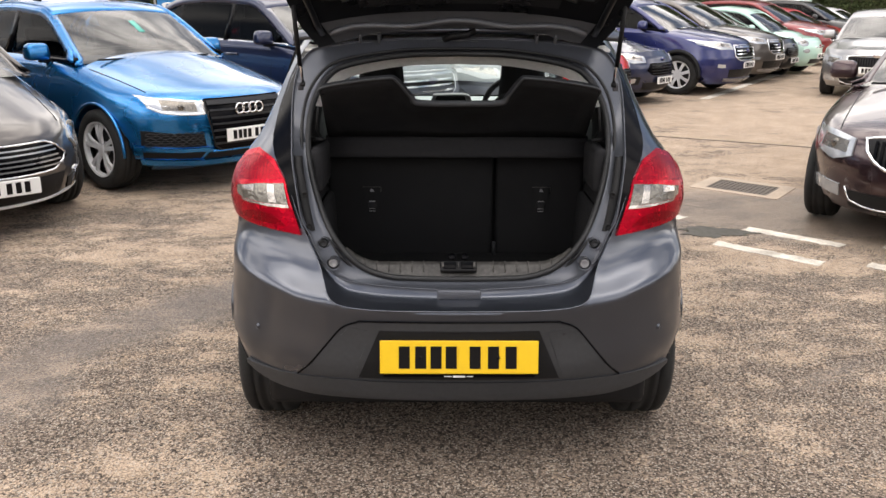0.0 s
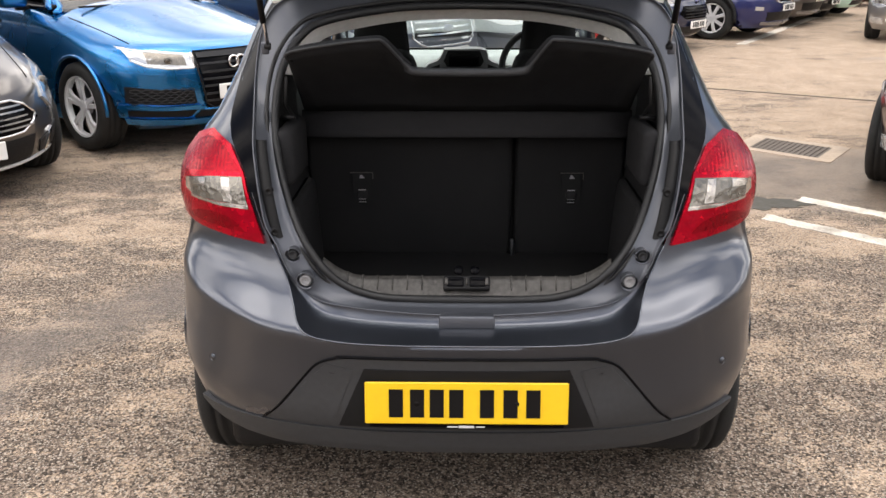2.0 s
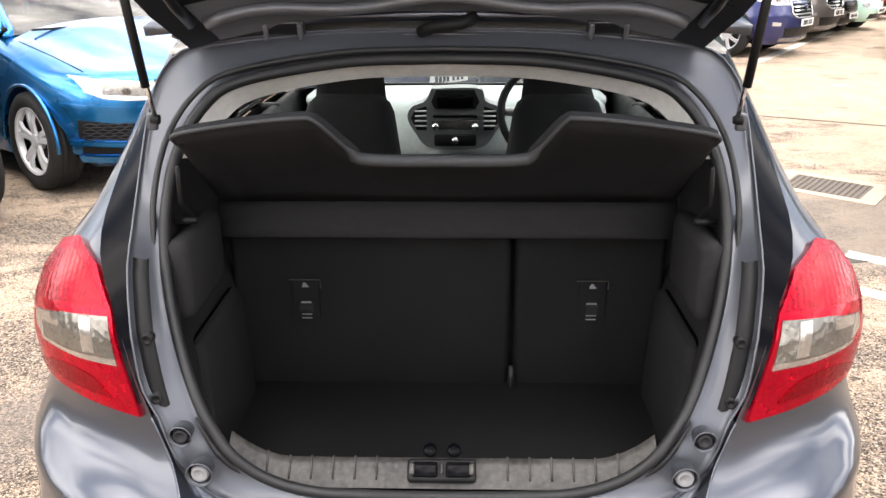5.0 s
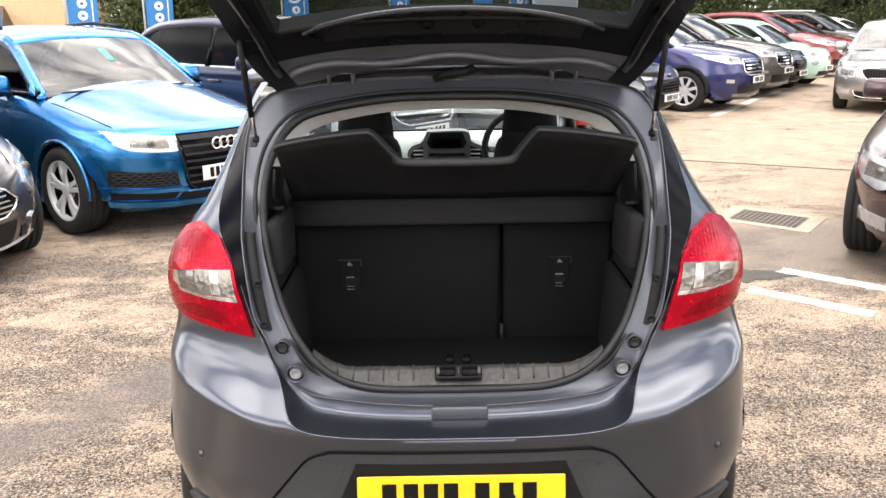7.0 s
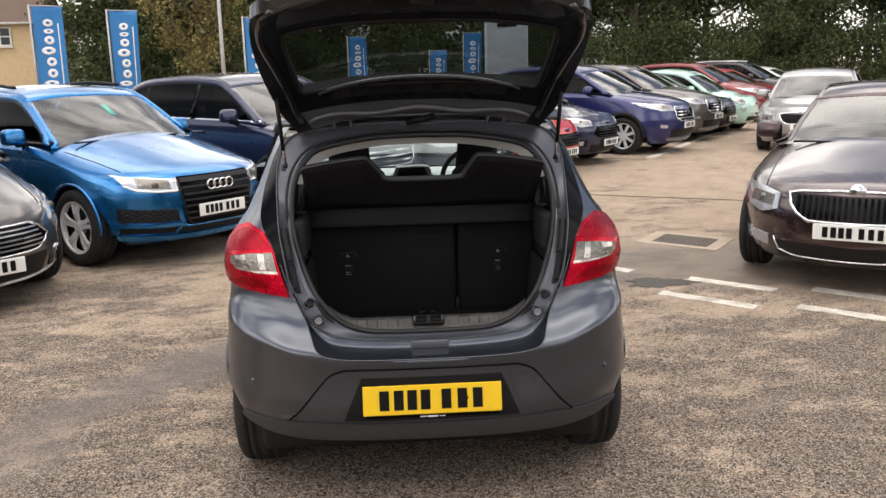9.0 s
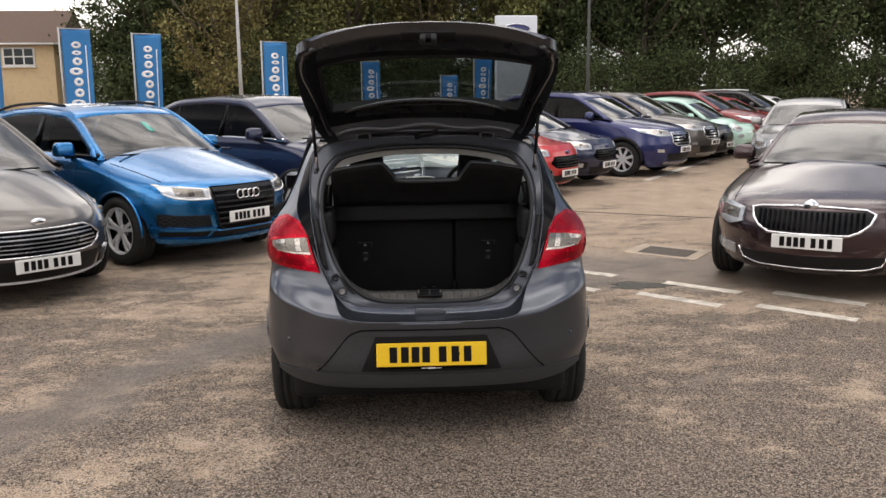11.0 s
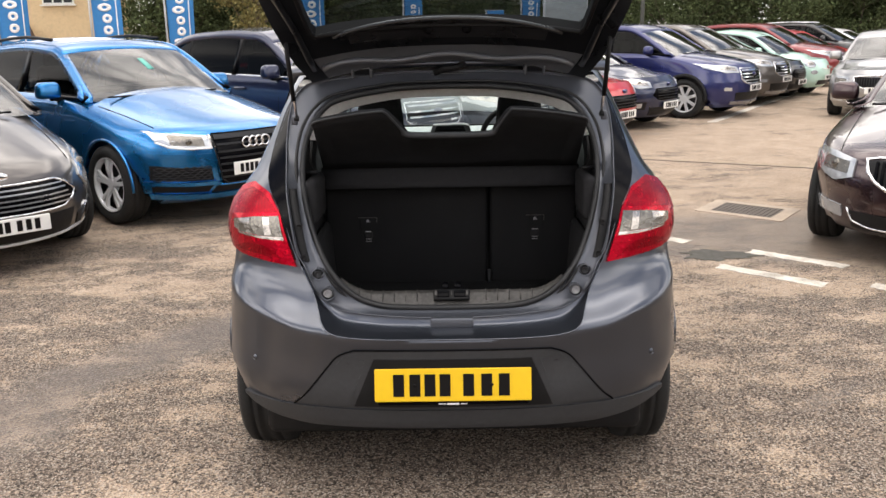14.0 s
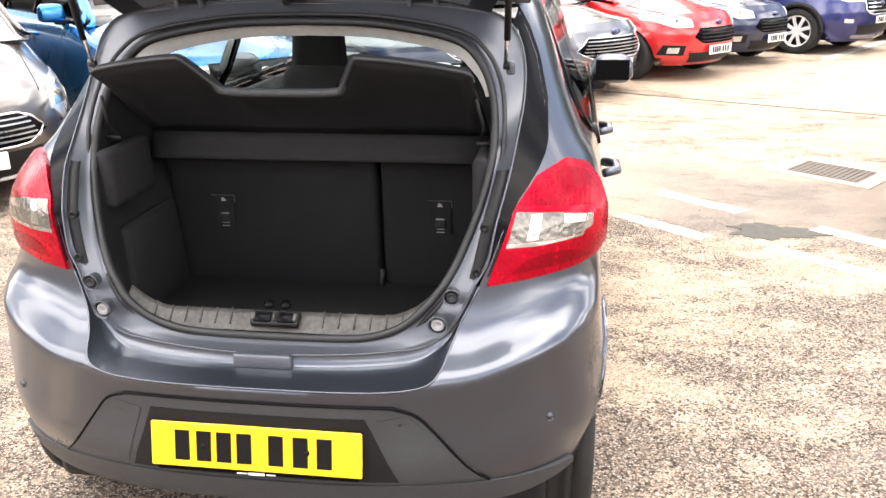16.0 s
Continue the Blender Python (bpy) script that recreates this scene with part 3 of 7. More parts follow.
    for k, (top, bot, material, off, nm) in enumerate(F.get("pair", ())):
        me = patch(nm, S, top, bot, material, 14, 5, off, 0.02)
        lamps = [part(nm, me, car), part(nm, mirrored(me), car)]
        if nm == "headlamp":
            top2, bot2 = resample(top, 9), resample(bot, 9)
            a, b = top2[1] * 0.82 + bot2[1] * 0.18, top2[6] * 0.82 + bot2[6] * 0.18
            c2, d2 = top2[1] * 0.22 + bot2[1] * 0.78, top2[6] * 0.22 + bot2[6] * 0.78
            bez = patch("lamp_bezel", S, [tuple(a), tuple(b)], [tuple(c2), tuple(d2)], F.get("bezel", LAMP_CHROME), 8, 4, off + 0.002, 0.004)
            mid = (a + b + c2 + d2) / 4
            r = abs(a[1] - c2[1]) * 0.42
            p = S(*mid)
            eye = revolve("projector", [(-0.016, 0.001), (-0.014, r * 0.7), (-0.010, r), (0.012, r)], CLEAR_LENS, 20, "y")
            for lamp, sd, bm in zip(lamps, (1, -1), (bez, mirrored(bez))):
                part("lamp_bezel", bm, lamp)
                if F.get("strip"):
                    rim2 = [tuple(q) for q in resample(top, 10)[::-1] * np.array((1, 1)) + np.array((0, -0.008))] + [tuple(q) for q in resample(bot, 10) + np.array((0, 0.010))]
                    part("light_strip", tube("light_strip", [Vector((sd * S(u, v)[0], S(u, v)[1] - off - 0.003, v)) for u, v in rim2], 0.009, F["strip"], 6), lamp)
                part("projector", eye, lamp, "", pose(sd * p[0], p[1] - off, p[2], 0, 0, sd * 30))
    for top, bot, material, off, nm in F.get("mid", ()):
        part(nm, patch(nm, S, top, bot, material, 17, 5, off, 0.02), car)
    for z0, z1, count, hw, material in F.get("slats", ()):
        for z in np.linspace(z0, z1, count):
            h = (z1 - z0) / max(count - 1, 1) * 0.15
            part("grille_slat", patch("grille_slat", S, [(-hw(z), z + h), (hw(z), z + h)], [(-hw(z), z - h), (hw(z), z - h)], material, 13, 2, F.get("slat_off", 0.016), 0.01), car)
    for x0, x1, count, za, zc, material in F.get("bars", ()):
        for x in np.linspace(x0, x1, count):
            part("grille_slat", patch("grille_slat", S, [(x - 0.009, zc), (x + 0.009, zc)], [(x - 0.009, za), (x + 0.009, za)], material, 2, 4, 0.016, 0.01), car)
    if F.get("mesh"):
        xa, xb, za, zc = F["mesh"]
        for side in (1, -1):
            for i, z in enumerate(np.linspace(za, zc, 6)):
                part("mesh_bar", tube("mesh_bar", [Vector(S(side * x, z + 0.006 * (-1) ** (k2 + i))) + Vector((0, -0.010, 0)) for k2, x in enumerate(np.linspace(xa, xb, 15))], 0.0045, DARK_PLASTIC, 5), car)
    for pts, r, material, nm in F.get("lines", ()):
        line = [Vector(S(x, z)) + Vector((0, -F.get("line_off", 0.008), 0)) for x, z in resample(pts, 25)]
        part(nm, tube(nm, line, r, material, 6), car)
    bx, bz, br, bmat = F.get("badge", (0, 0, 0, None))
    if bmat:
        y = S(0, bz)[1]
        part("badge", revolve("badge", [(-0.022, 0.001), (-0.022, br * 0.9), (-0.012, br), (0.01, br)], bmat, 24, "y"), car, "", Matrix.Translation((0, y - 0.004, bz)) @ Matrix.Diagonal((F.get("badge_w", 1.0), 1, 1, 1)))
    for x in F.get("rings", ()):
        y = S(0, F["ring_z"])[1]
        part("badge_ring", tube("badge_ring", [(x + 0.042 * math.cos(a), y - F.get("ring_off", 0.022), F["ring_z"] + 0.042 * math.sin(a)) for a in np.linspace(0, 2 * math.pi, 22, endpoint=False)], 0.0085, CHROME, 6, True), car)
    # plate
    pz = P["plate_z"]
    y = S(0.0, pz)[1] - P.get("plate_out", 0.03)
    plate = part("number_plate", box("number_plate", (0.52, 0.012, 0.111), PLATE_W, 0.004, seg=1), car, "white number plate with dark bars", pose(P.get("plate_x", 0), y, pz))
    plate_bars(plate, INK)
    add_wheels(car, P["wheels"], P["track"], P["axles"], P["radius"])
    return car


def plate_bars(plate, ink, y=-0.0075):
    """Plain dark bars where the characters stand."""
    me = box("plate_bar", (0.036, 0.002, 0.074), ink, 0.0, seg=1)
    for x in (-0.180, -0.126, -0.076, -0.026, 0.052, 0.112, 0.170):
        part("plate_bar", me, plate, "", pose(x, y, 0))

# ---------------------------------------------------------------- ground
def ground_material():
    m = bpy.data.materials.new("worn_asphalt")
    m.use_nodes = True
    n, l = m.node_tree.nodes, m.node_tree.links
    b = n["Principled BSDF"]
    tc = n.new("ShaderNodeTexCoord")

    def noise(scale, detail, rough=0.55, dist=0.0, off=0.0):
        k = n.new("ShaderNodeTexNoise")
        k.inputs["Scale"].default_value, k.inputs["Detail"].default_value = scale, detail
        k.inputs["Roughness"].default_value, k.inputs["Distortion"].default_value = rough, dist
        mp = n.new("ShaderNodeMapping")
        mp.inputs["Location"].default_value = (off, off * 0.7, 0)
        l.new(tc.outputs["Object"], mp.inputs[0])
        l.new(mp.outputs[0], k.inputs["Vector"])
        return k.outputs[0]

    def ramp(src, a, b2, ca=(0, 0, 0, 1), cb=(1, 1, 1, 1)):
        r = n.new("ShaderNodeValToRGB")
        r.color_ramp.elements[0].position, r.color_ramp.elements[1].position = a, b2
        r.color_ramp.elements[0].color, r.color_ramp.elements[1].color = ca, cb
        l.new(src, r.inputs[0])
        return r.outputs[0]

    def mix(fac, a, b2, mode="MIX"):
        k = n.new("ShaderNodeMix")
        k.data_type, k.blend_type = "RGBA", mode
        if isinstance(fac, float):
            k.inputs[0].default_value = fac
        else:
            l.new(fac, k.inputs[0])
        for s, v in ((6, a), (7, b2)):
            if isinstance(v, tuple):
                k.inputs[s].default_value = v
            else:
                l.new(v, k.inputs[s])
        return k.outputs[2]

    def math_node(op, x, y):
        k = n.new("ShaderNodeMath")
        k.operation = op
        for i, v in enumerate((x, y)):
            if isinstance(v, (int, float)):
                k.inputs[i].default_value = v
            else:
                l.new(v, k.inputs[i])
        return k.outputs[0]

    def smooth(src, lo, hi):
        k = n.new("ShaderNodeMapRange")
        k.interpolation_type = "SMOOTHSTEP"
        k.inputs[1].default_value, k.inputs[2].default_value = lo, hi
        l.new(src, k.inputs[0])
        return k.outputs[0]

    # stones of many greys in a dark binder
    vo = n.new("ShaderNodeTexVoronoi")
    vo.inputs["Scale"].default_value = 118.0
    l.new(tc.outputs["Object"], vo.inputs["Vector"])
    sep = n.new("ShaderNodeSeparateColor")
    l.new(vo.outputs["Color"], sep.inputs[0])
    stones = ramp(sep.outputs[0], 0.1, 0.95, (0.034, 0.026, 0.020, 1), (0.255, 0.200, 0.158, 1))
    # silt fills the hollows between the stones, more of it in some places
    xyz = n.new("ShaderNodeSeparateXYZ")
    l.new(tc.outputs["Object"], xyz.inputs[0])
    stretch = n.new("ShaderNodeMapping")
    stretch.inputs["Rotation"].default_value, stretch.inputs["Scale"].default_value = (0, 0, radians(-32)), (0.75, 1.3, 1)
    l.new(tc.outputs["Object"], stretch.inputs[0])
    pn = n.new("ShaderNodeTexNoise")
    pn.inputs["Scale"].default_value, pn.inputs["Detail"].default_value, pn.inputs["Roughness"].default_value = 1.5, 9, 0.62
    l.new(stretch.outputs[0], pn.inputs["Vector"])
    big = noise(0.35, 5, 0.5, 0.4, 5.0)
    far = smooth(math_node("ADD", xyz.outputs[1], math_node("MULTIPLY", big, 4.0)), 2.2, 7.5)
    right = smooth(xyz.outputs[0], -0.6, 2.2)
    level = math_node("ADD", math_node("ADD", math_node("MULTIPLY", pn.outputs[0], 0.95), math_node("MULTIPLY", big, 0.45)), math_node("ADD", math_node("MULTIPLY", far, 0.22), math_node("MULTIPLY", right, 0.055)))
    relief = math_node("MULTIPLY", math_node("SUBTRACT", sep.outputs[1], 0.5), 0.20)
    fine = math_node("MULTIPLY", math_node("SUBTRACT", noise(55, 4, 0.7), 0.5), 0.25)
    squash = n.new("ShaderNodeMapping")
    squash.inputs["Rotation"].default_value, squash.inputs["Scale"].default_value = (0, 0, radians(-24)), (0.8, 1.25, 1)
    l.new(tc.outputs["Object"], squash.inputs[0])
    blots = n.new("ShaderNodeTexNoise")
    blots.inputs["Scale"].default_value, blots.inputs["Detail"].default_value, blots.inputs["Roughness"].default_value = 5.2, 7, 0.66
    l.new(squash.outputs[0], blots.inputs["Vector"])
    blot = math_node("MULTIPLY", math_node("SUBTRACT", blots.outputs[0], 0.5), 0.74)
    near = math_node("MULTIPLY", smooth(math_node("ADD", xyz.outputs[1], math_node("MULTIPLY", math_node("SUBTRACT", big, 0.5), 2.5)), 2.4, 0.4), math_node("ADD", math_node("MULTIPLY", smooth(xyz.outputs[0], -0.2, -1.2), 0.23), -0.085))
    spread = smooth(math_node("ADD", xyz.outputs[1], math_node("MULTIPLY", math_node("SUBTRACT", big, 0.5), 5.0)), -4.5, -1.0)
    near = math_node("MULTIPLY", near, spread)
    silt = smooth(math_node("ADD", math_node("ADD", math_node("ADD", level, near), math_node("ADD", relief, blot)), fine), 0.79, 0.865)
    tan = ramp(noise(3.0, 7, 0.65, 0.3, 2.0), 0.3, 0.7, (0.295, 0.222, 0.160, 1), (0.445, 0.343, 0.256, 1))
    base = mix(silt, stones, tan)
    grit = n.new("ShaderNodeTexVoronoi")
    grit.inputs["Scale"].default_value = 190.0
    l.new(tc.outputs["Object"], grit.inputs["Vector"])
    gs = n.new("ShaderNodeSeparateColor")
    l.new(grit.outputs["Color"], gs.inputs[0])
    base = mix(1.0, base, ramp(gs.outputs[0], 0.0, 1.0, (0.52, 0.52, 0.52, 1), (1.46, 1.46, 1.46, 1)), "MULTIPLY")
    base = mix(math_node("MULTIPLY", smooth(gs.outputs[1], 0.90, 0.94), 0.7), base, (0.045, 0.038, 0.034, 1))
    base = mix(math_node("MULTIPLY", smooth(gs.outputs[2], 0.87, 0.92), 0.7), base, (0.47, 0.42, 0.36, 1))
    # damp lanes: a band by the car, another before the parked cars
    lane = math_node("ABSOLUTE", math_node("ADD", math_node("SUBTRACT", math_node("MULTIPLY", xyz.outputs[0], 0.84), math_node("MULTIPLY", xyz.outputs[1], 0.55)), 2.05), 0.0)
    lane = math_node("ADD", lane, math_node("MULTIPLY", math_node("SUBTRACT", noise(0.9, 6, 0.6, 0.6, 9.0), 0.5), 1.0))
    band = n.new("ShaderNodeMath")
    band.operation = "SUBTRACT"
    band.inputs[0].default_value = 1.0
    l.new(smooth(lane, 0.0, 0.45), band.inputs[1])
    pool = math_node("ADD", math_node("ABSOLUTE", math_node("SUBTRACT", math_node("ADD", math_node("MULTIPLY", xyz.outputs[0], 0.25), xyz.outputs[1]), 4.6), 0.0), math_node("MULTIPLY", math_node("SUBTRACT", noise(0.8, 6, 0.6, 0.6, 15.0), 0.5), 2.4))
    band2 = n.new("ShaderNodeMath")
    band2.operation = "SUBTRACT"
    band2.inputs[0].default_value = 1.0
    l.new(smooth(pool, 0.5, 1.3), band2.inputs[1])
    wet = math_node("MAXIMUM", math_node("MULTIPLY", math_node("MULTIPLY", band.outputs[0], smooth(xyz.outputs[1], -1.3, -0.5)), smooth(xyz.outputs[0], -0.2, -0.9)), math_node("MULTIPLY", band2.outputs[0], smooth(xyz.outputs[0], 0.6, 1.4)))
    wet = math_node("MAXIMUM", wet, math_node("MULTIPLY", smooth(noise(0.42, 6, 0.6, 1.2, 21.0), 0.61, 0.69), math_node("MULTIPLY", smooth(xyz.outputs[1], -1.6, -0.4), 0.6)))
    damp = mix(math_node("ADD", math_node("MULTIPLY", noise(9, 6, 0.7), 0.5), math_node("MULTIPLY", sep.outputs[2], 0.5)), (0.048, 0.039, 0.034, 1), (0.19, 0.156, 0.135, 1))
    base = mix(math_node("MULTIPLY", wet, 0.55), base, damp)
    l.new(base, b.inputs["Base Color"])
    b.inputs["Specular IOR Level"].default_value = 0.25
    rr = n.new("ShaderNodeMapRange")
    rr.inputs[3].default_value, rr.inputs[4].default_value = 0.85, 0.34
    l.new(wet, rr.inputs[0])
    l.new(rr.outputs[0], b.inputs["Roughness"])
    bp = n.new("ShaderNodeBump")
    bp.inputs["Strength"].default_value, bp.inputs["Distance"].default_value = 0.55, 0.006
    hs = n.new("ShaderNodeMath")
    hs.operation = "ADD"
    l.new(vo.outputs["Distance"], hs.inputs[0])
    l.new(math_node("MULTIPLY", silt, -0.4), hs.inputs[1])
    l.new(hs.outputs[0], bp.inputs["Height"])
    l.new(bp.outputs[0], b.inputs["Normal"])
    return m


ASPHALT = ground_material()


def fall(x, y):
    """Height of the ground: the car park is level."""
    return 0.0


gx = [-900, -120, -40, -12, -6, -3, -1, 0, 1, 2, 3, 4, 6, 9, 12, 20, 40, 120, 900]
gy = [-900, -100, -30, -8, 0, 4, 7, 9, 12, 16, 20, 25, 30, 37, 45, 60, 90, 900]
g = [[(x, y, fall(x, y)) for x in gx] for y in gy]
ground = thing("ground", "worn brown-grey asphalt car park with pale patches and damp streaks", "ground", kind="structure", data=sheet("ground", g, ASPHALT, 0, True))


def flat_patch(name, label, pts, material, z=0.004, kind="structure", category="road marking", jag=0.0, seed=1):
    """A thin flat piece on the ground with uneven edges."""
    rnd = random.Random(seed)
    out = []
    for (x0, y0), (x1, y1) in zip(pts, pts[1:] + pts[:1]):
        k = max(1, int(math.hypot(x1 - x0, y1 - y0) / 0.03)) if jag else 1
        for i in range(k):
            f = i / k
            out.append((x0 + (x1 - x0) * f + rnd.uniform(-jag, jag), y0 + (y1 - y0) * f + rnd.uniform(-jag, jag)))
    k = len(out)
    verts = [(x, y, z) for x, y in out] + [(x, y, -0.01) for x, y in out]
    faces = [tuple(range(k))] + [(i, (i + 1) % k, k + (i + 1) % k, k + i) for i in range(k)]
    return thing(name, label, category, kind=kind, data=mesh_from(name, verts, faces, material, False))


LINE = mat("worn_white_line_paint", (0.62, 0.575, 0.505), rough=0.8, spec=0.2, vary=0.45, scale=9, fine=70, bump=0.2, bump_scale=120, dirt=0.65)
# pairs of short dashes that run to the camera's right
ux, uy = 0.735, -0.68
for x, y, s in ((1.77, 2.97, 0.72), (2.12, 3.36, 0.68), (2.58, 2.47, 0.74), (2.90, 2.90, 0.72), (1.00, 3.52, 0.62), (1.28, 4.10, 0.64), (3.40, 1.72, 0.74), (3.72, 2.14, 0.74), (4.2, 1.0, 0.74), (4.5, 1.4, 0.74)):
    vx, vy = 0.080, 0.086
    flat_patch("road_marking", "short worn white dash painted on the asphalt", [(x, y), (x + ux * s, y + uy * s), (x + ux * s + vx, y + uy * s + vy), (x + vx, y + vy)], LINE, 0.004, jag=0.011, seed=int(x * 100))

flat_patch("road_marking", "long faded white bay line painted before the parked row", [(4.42, 12.30), (4.56, 12.24), (7.80, 17.56), (7.66, 17.64)], LINE, 0.005, jag=0.02, seed=9)

# manhole: a sunk tread plate in a concrete surround
CONCRETE = mat("pale_concrete_surround", (0.42, 0.34, 0.265), rough=0.85, vary=0.25, bump=0.25, bump_scale=150, dirt=0.4)
IRON = mat("rusty_iron_cover", (0.125, 0.105, 0.090), rough=0.7, metal=0.3, vary=0.3, bump=0.2, bump_scale=90, dirt=0.4)
mh = Matrix.Translation((2.63, 4.86, 0)) @ Matrix.Rotation(radians(-2), 4, "Z")
cover = thing("manhole_cover", "rusty iron manhole cover in a pale concrete surround", "manhole", mh)
def rhomb(s):
    return [(-0.47 * s, 0.0), (0.13 * s, -0.50 * s), (0.47 * s, 0.0), (-0.13 * s, 0.50 * s)]


outer, inner = rhomb(1.0), rhomb(0.70)
vs = [(x, y, 0.005) for x, y in outer + inner] + [(x, y, -0.01) for x, y in outer + inner]
fs = [(i, (i + 1) % 4, 4 + (i + 1) % 4, 4 + i) for i in range(4)] + [(i, (i + 1) % 4, 8 + (i + 1) % 4, 8 + i) for i in range(4)]
part("surround", mesh_from("surround", vs, fs, CONCRETE, False), cover)
plate_pts = rhomb(0.695)
part("plate", mesh_from("plate", [(x, y, 0.003) for x, y in plate_pts] + [(x, y, -0.01) for x, y in plate_pts], [(0, 1, 2, 3)] + [(i, (i + 1) % 4, 4 + (i + 1) % 4, 4 + i) for i in range(4)], IRON, False), cover)
stud = box("stud", (0.020, 0.008, 0.005), IRON, 0.002, seg=1)
for i in range(13):
    for j in range(13):
        a, b2 = (i + 0.5) / 13, (j + 0.5) / 13
        p = np.array(plate_pts[0]) + (np.array(plate_pts[1]) - plate_pts[0]) * a + (np.array(plate_pts[3]) - plate_pts[0]) * b2
        part("stud", stud, cover, "", pose(p[0] * 0.98, p[1] * 0.98, 0.005, 0, 0, 45 if (i + j) % 2 else 135))

# a long construction joint across the lane
JOINT = mat("dark_filled_joint", (0.085, 0.070, 0.058), rough=0.8, vary=0.3)
for x0, y0, x1, y1 in ((0.9, 8.86, 2.3, 8.06), (2.3, 8.06, 4.3, 7.0), (4.3, 7.0, 9.0, 4.6)):
    d = Vector((-(y1 - y0), x1 - x0)).normalized() * 0.030
    flat_patch("ground_joint", "dark sealed joint between two asphalt bays", [(x0, y0), (x1, y1), (x1 + d.x, y1 + d.y), (x0 + d.x, y0 + d.y)], JOINT, 0.006, category="joint", jag=0.004, seed=3)

# wet patch
PUDDLE = mat("wet_dark_asphalt", (0.040, 0.036, 0.026), rough=0.35, spec=0.25, vary=0.5, scale=22, fine=90, bump=0.10, bump_scale=45)
pts = []
for i in range(90):
    a = 2 * math.pi * i / 90
    r = 1 + 0.20 * math.sin(3 * a + 1) + 0.13 * math.sin(7 * a) + 0.08 * math.sin(13 * a + 2) + 0.05 * math.sin(23 * a)
    pts.append((1.91 + 0.25 * r * math.cos(a) + 0.06 * math.sin(a), 3.31 + 0.13 * r * math.sin(a) - 0.04 * math.cos(a)))
flat_patch("puddle", "small dark wet patch beside the dashes", pts, PUDDLE, 0.003, category="puddle")

# plain unseen walls, added behind and beside to shape reflections; the south one brightens
ROUGHCAST = mat("dull_brown_roughcast", (0.16, 0.15, 0.13), rough=0.9, vary=0.3, scale=0.4, fine=6, bump=0.3, bump_scale=20)
PALE_RENDER = mat("pale_grey_render", (0.50, 0.49, 0.47), rough=0.9, vary=0.2, scale=0.4, fine=6, bump=0.2, bump_scale=20)
for name, size, x, y in (("unseen_wall_south", (92.0, 0.4, 6.5), 4.0, -30.0), ("unseen_wall_west", (0.4, 62.0, 6.0), -34.0, 1.0), ("unseen_wall_east", (0.4, 56.0, 6.0), 50.0, -2.0)):
    thing(name, "plain pale unseen wall added to brighten reflections" if name == "unseen_wall_south" else "plain dull brown unseen wall added to darken reflections", "wall", pose(x, y, size[2] / 2), kind="structure", data=box(name, size, PALE_RENDER if name == "unseen_wall_south" else ROUGHCAST, 0.02, seg=1))

# ---------------------------------------------------------------- parked cars
def spec(colour, L, W, H, base, over, belt, cowl, rail, tail_y, radius, wheels, **more):
    P = dict(paint=colour, L=L, roof=H, belt=belt, cowl=cowl, rail=rail, tail_y=tail_y, radius=radius, wheels=wheels, sill=0.2, axles=(over, over + base), arch=radius + 0.045, track=W - 0.105,
             rise=0.08, crown=0.045, corner=0.78, square=2.35, roof_w=W - 0.29, pillar=cowl + 1.25, plate_z=0.5,
             width=[(0.18, W - 0.06), (0.3, W - 0.015), (0.55, W), (0.78, W - 0.02), (belt - 0.03, W - 0.05), (belt, W - 0.085)],
             nose=[(0.18, 0.16), (0.28, 0.05), (0.45, 0.0), (0.62, 0.01), (0.74, 0.06), (0.82, 0.15), (belt - 0.10, 0.45), (belt - 0.03, cowl - 0.35), (belt, cowl - 0.02)],
             tail=[(0.18, 0.12), (0.4, 0.0), (0.7, 0.02), (belt, 0.06)], face={})
    P.update(more)
    return P


W19 = wheel_meshes(0.345, 0.23, ALLOY, 5)
W17 = wheel_meshes(0.32, 0.21, ALLOY, 5, False)
W18 = wheel_meshes(0.35, 0.23, ALLOY, 8, False)
WDK = wheel_meshes(0.32, 0.21, DARK_ALLOY, 7, False)

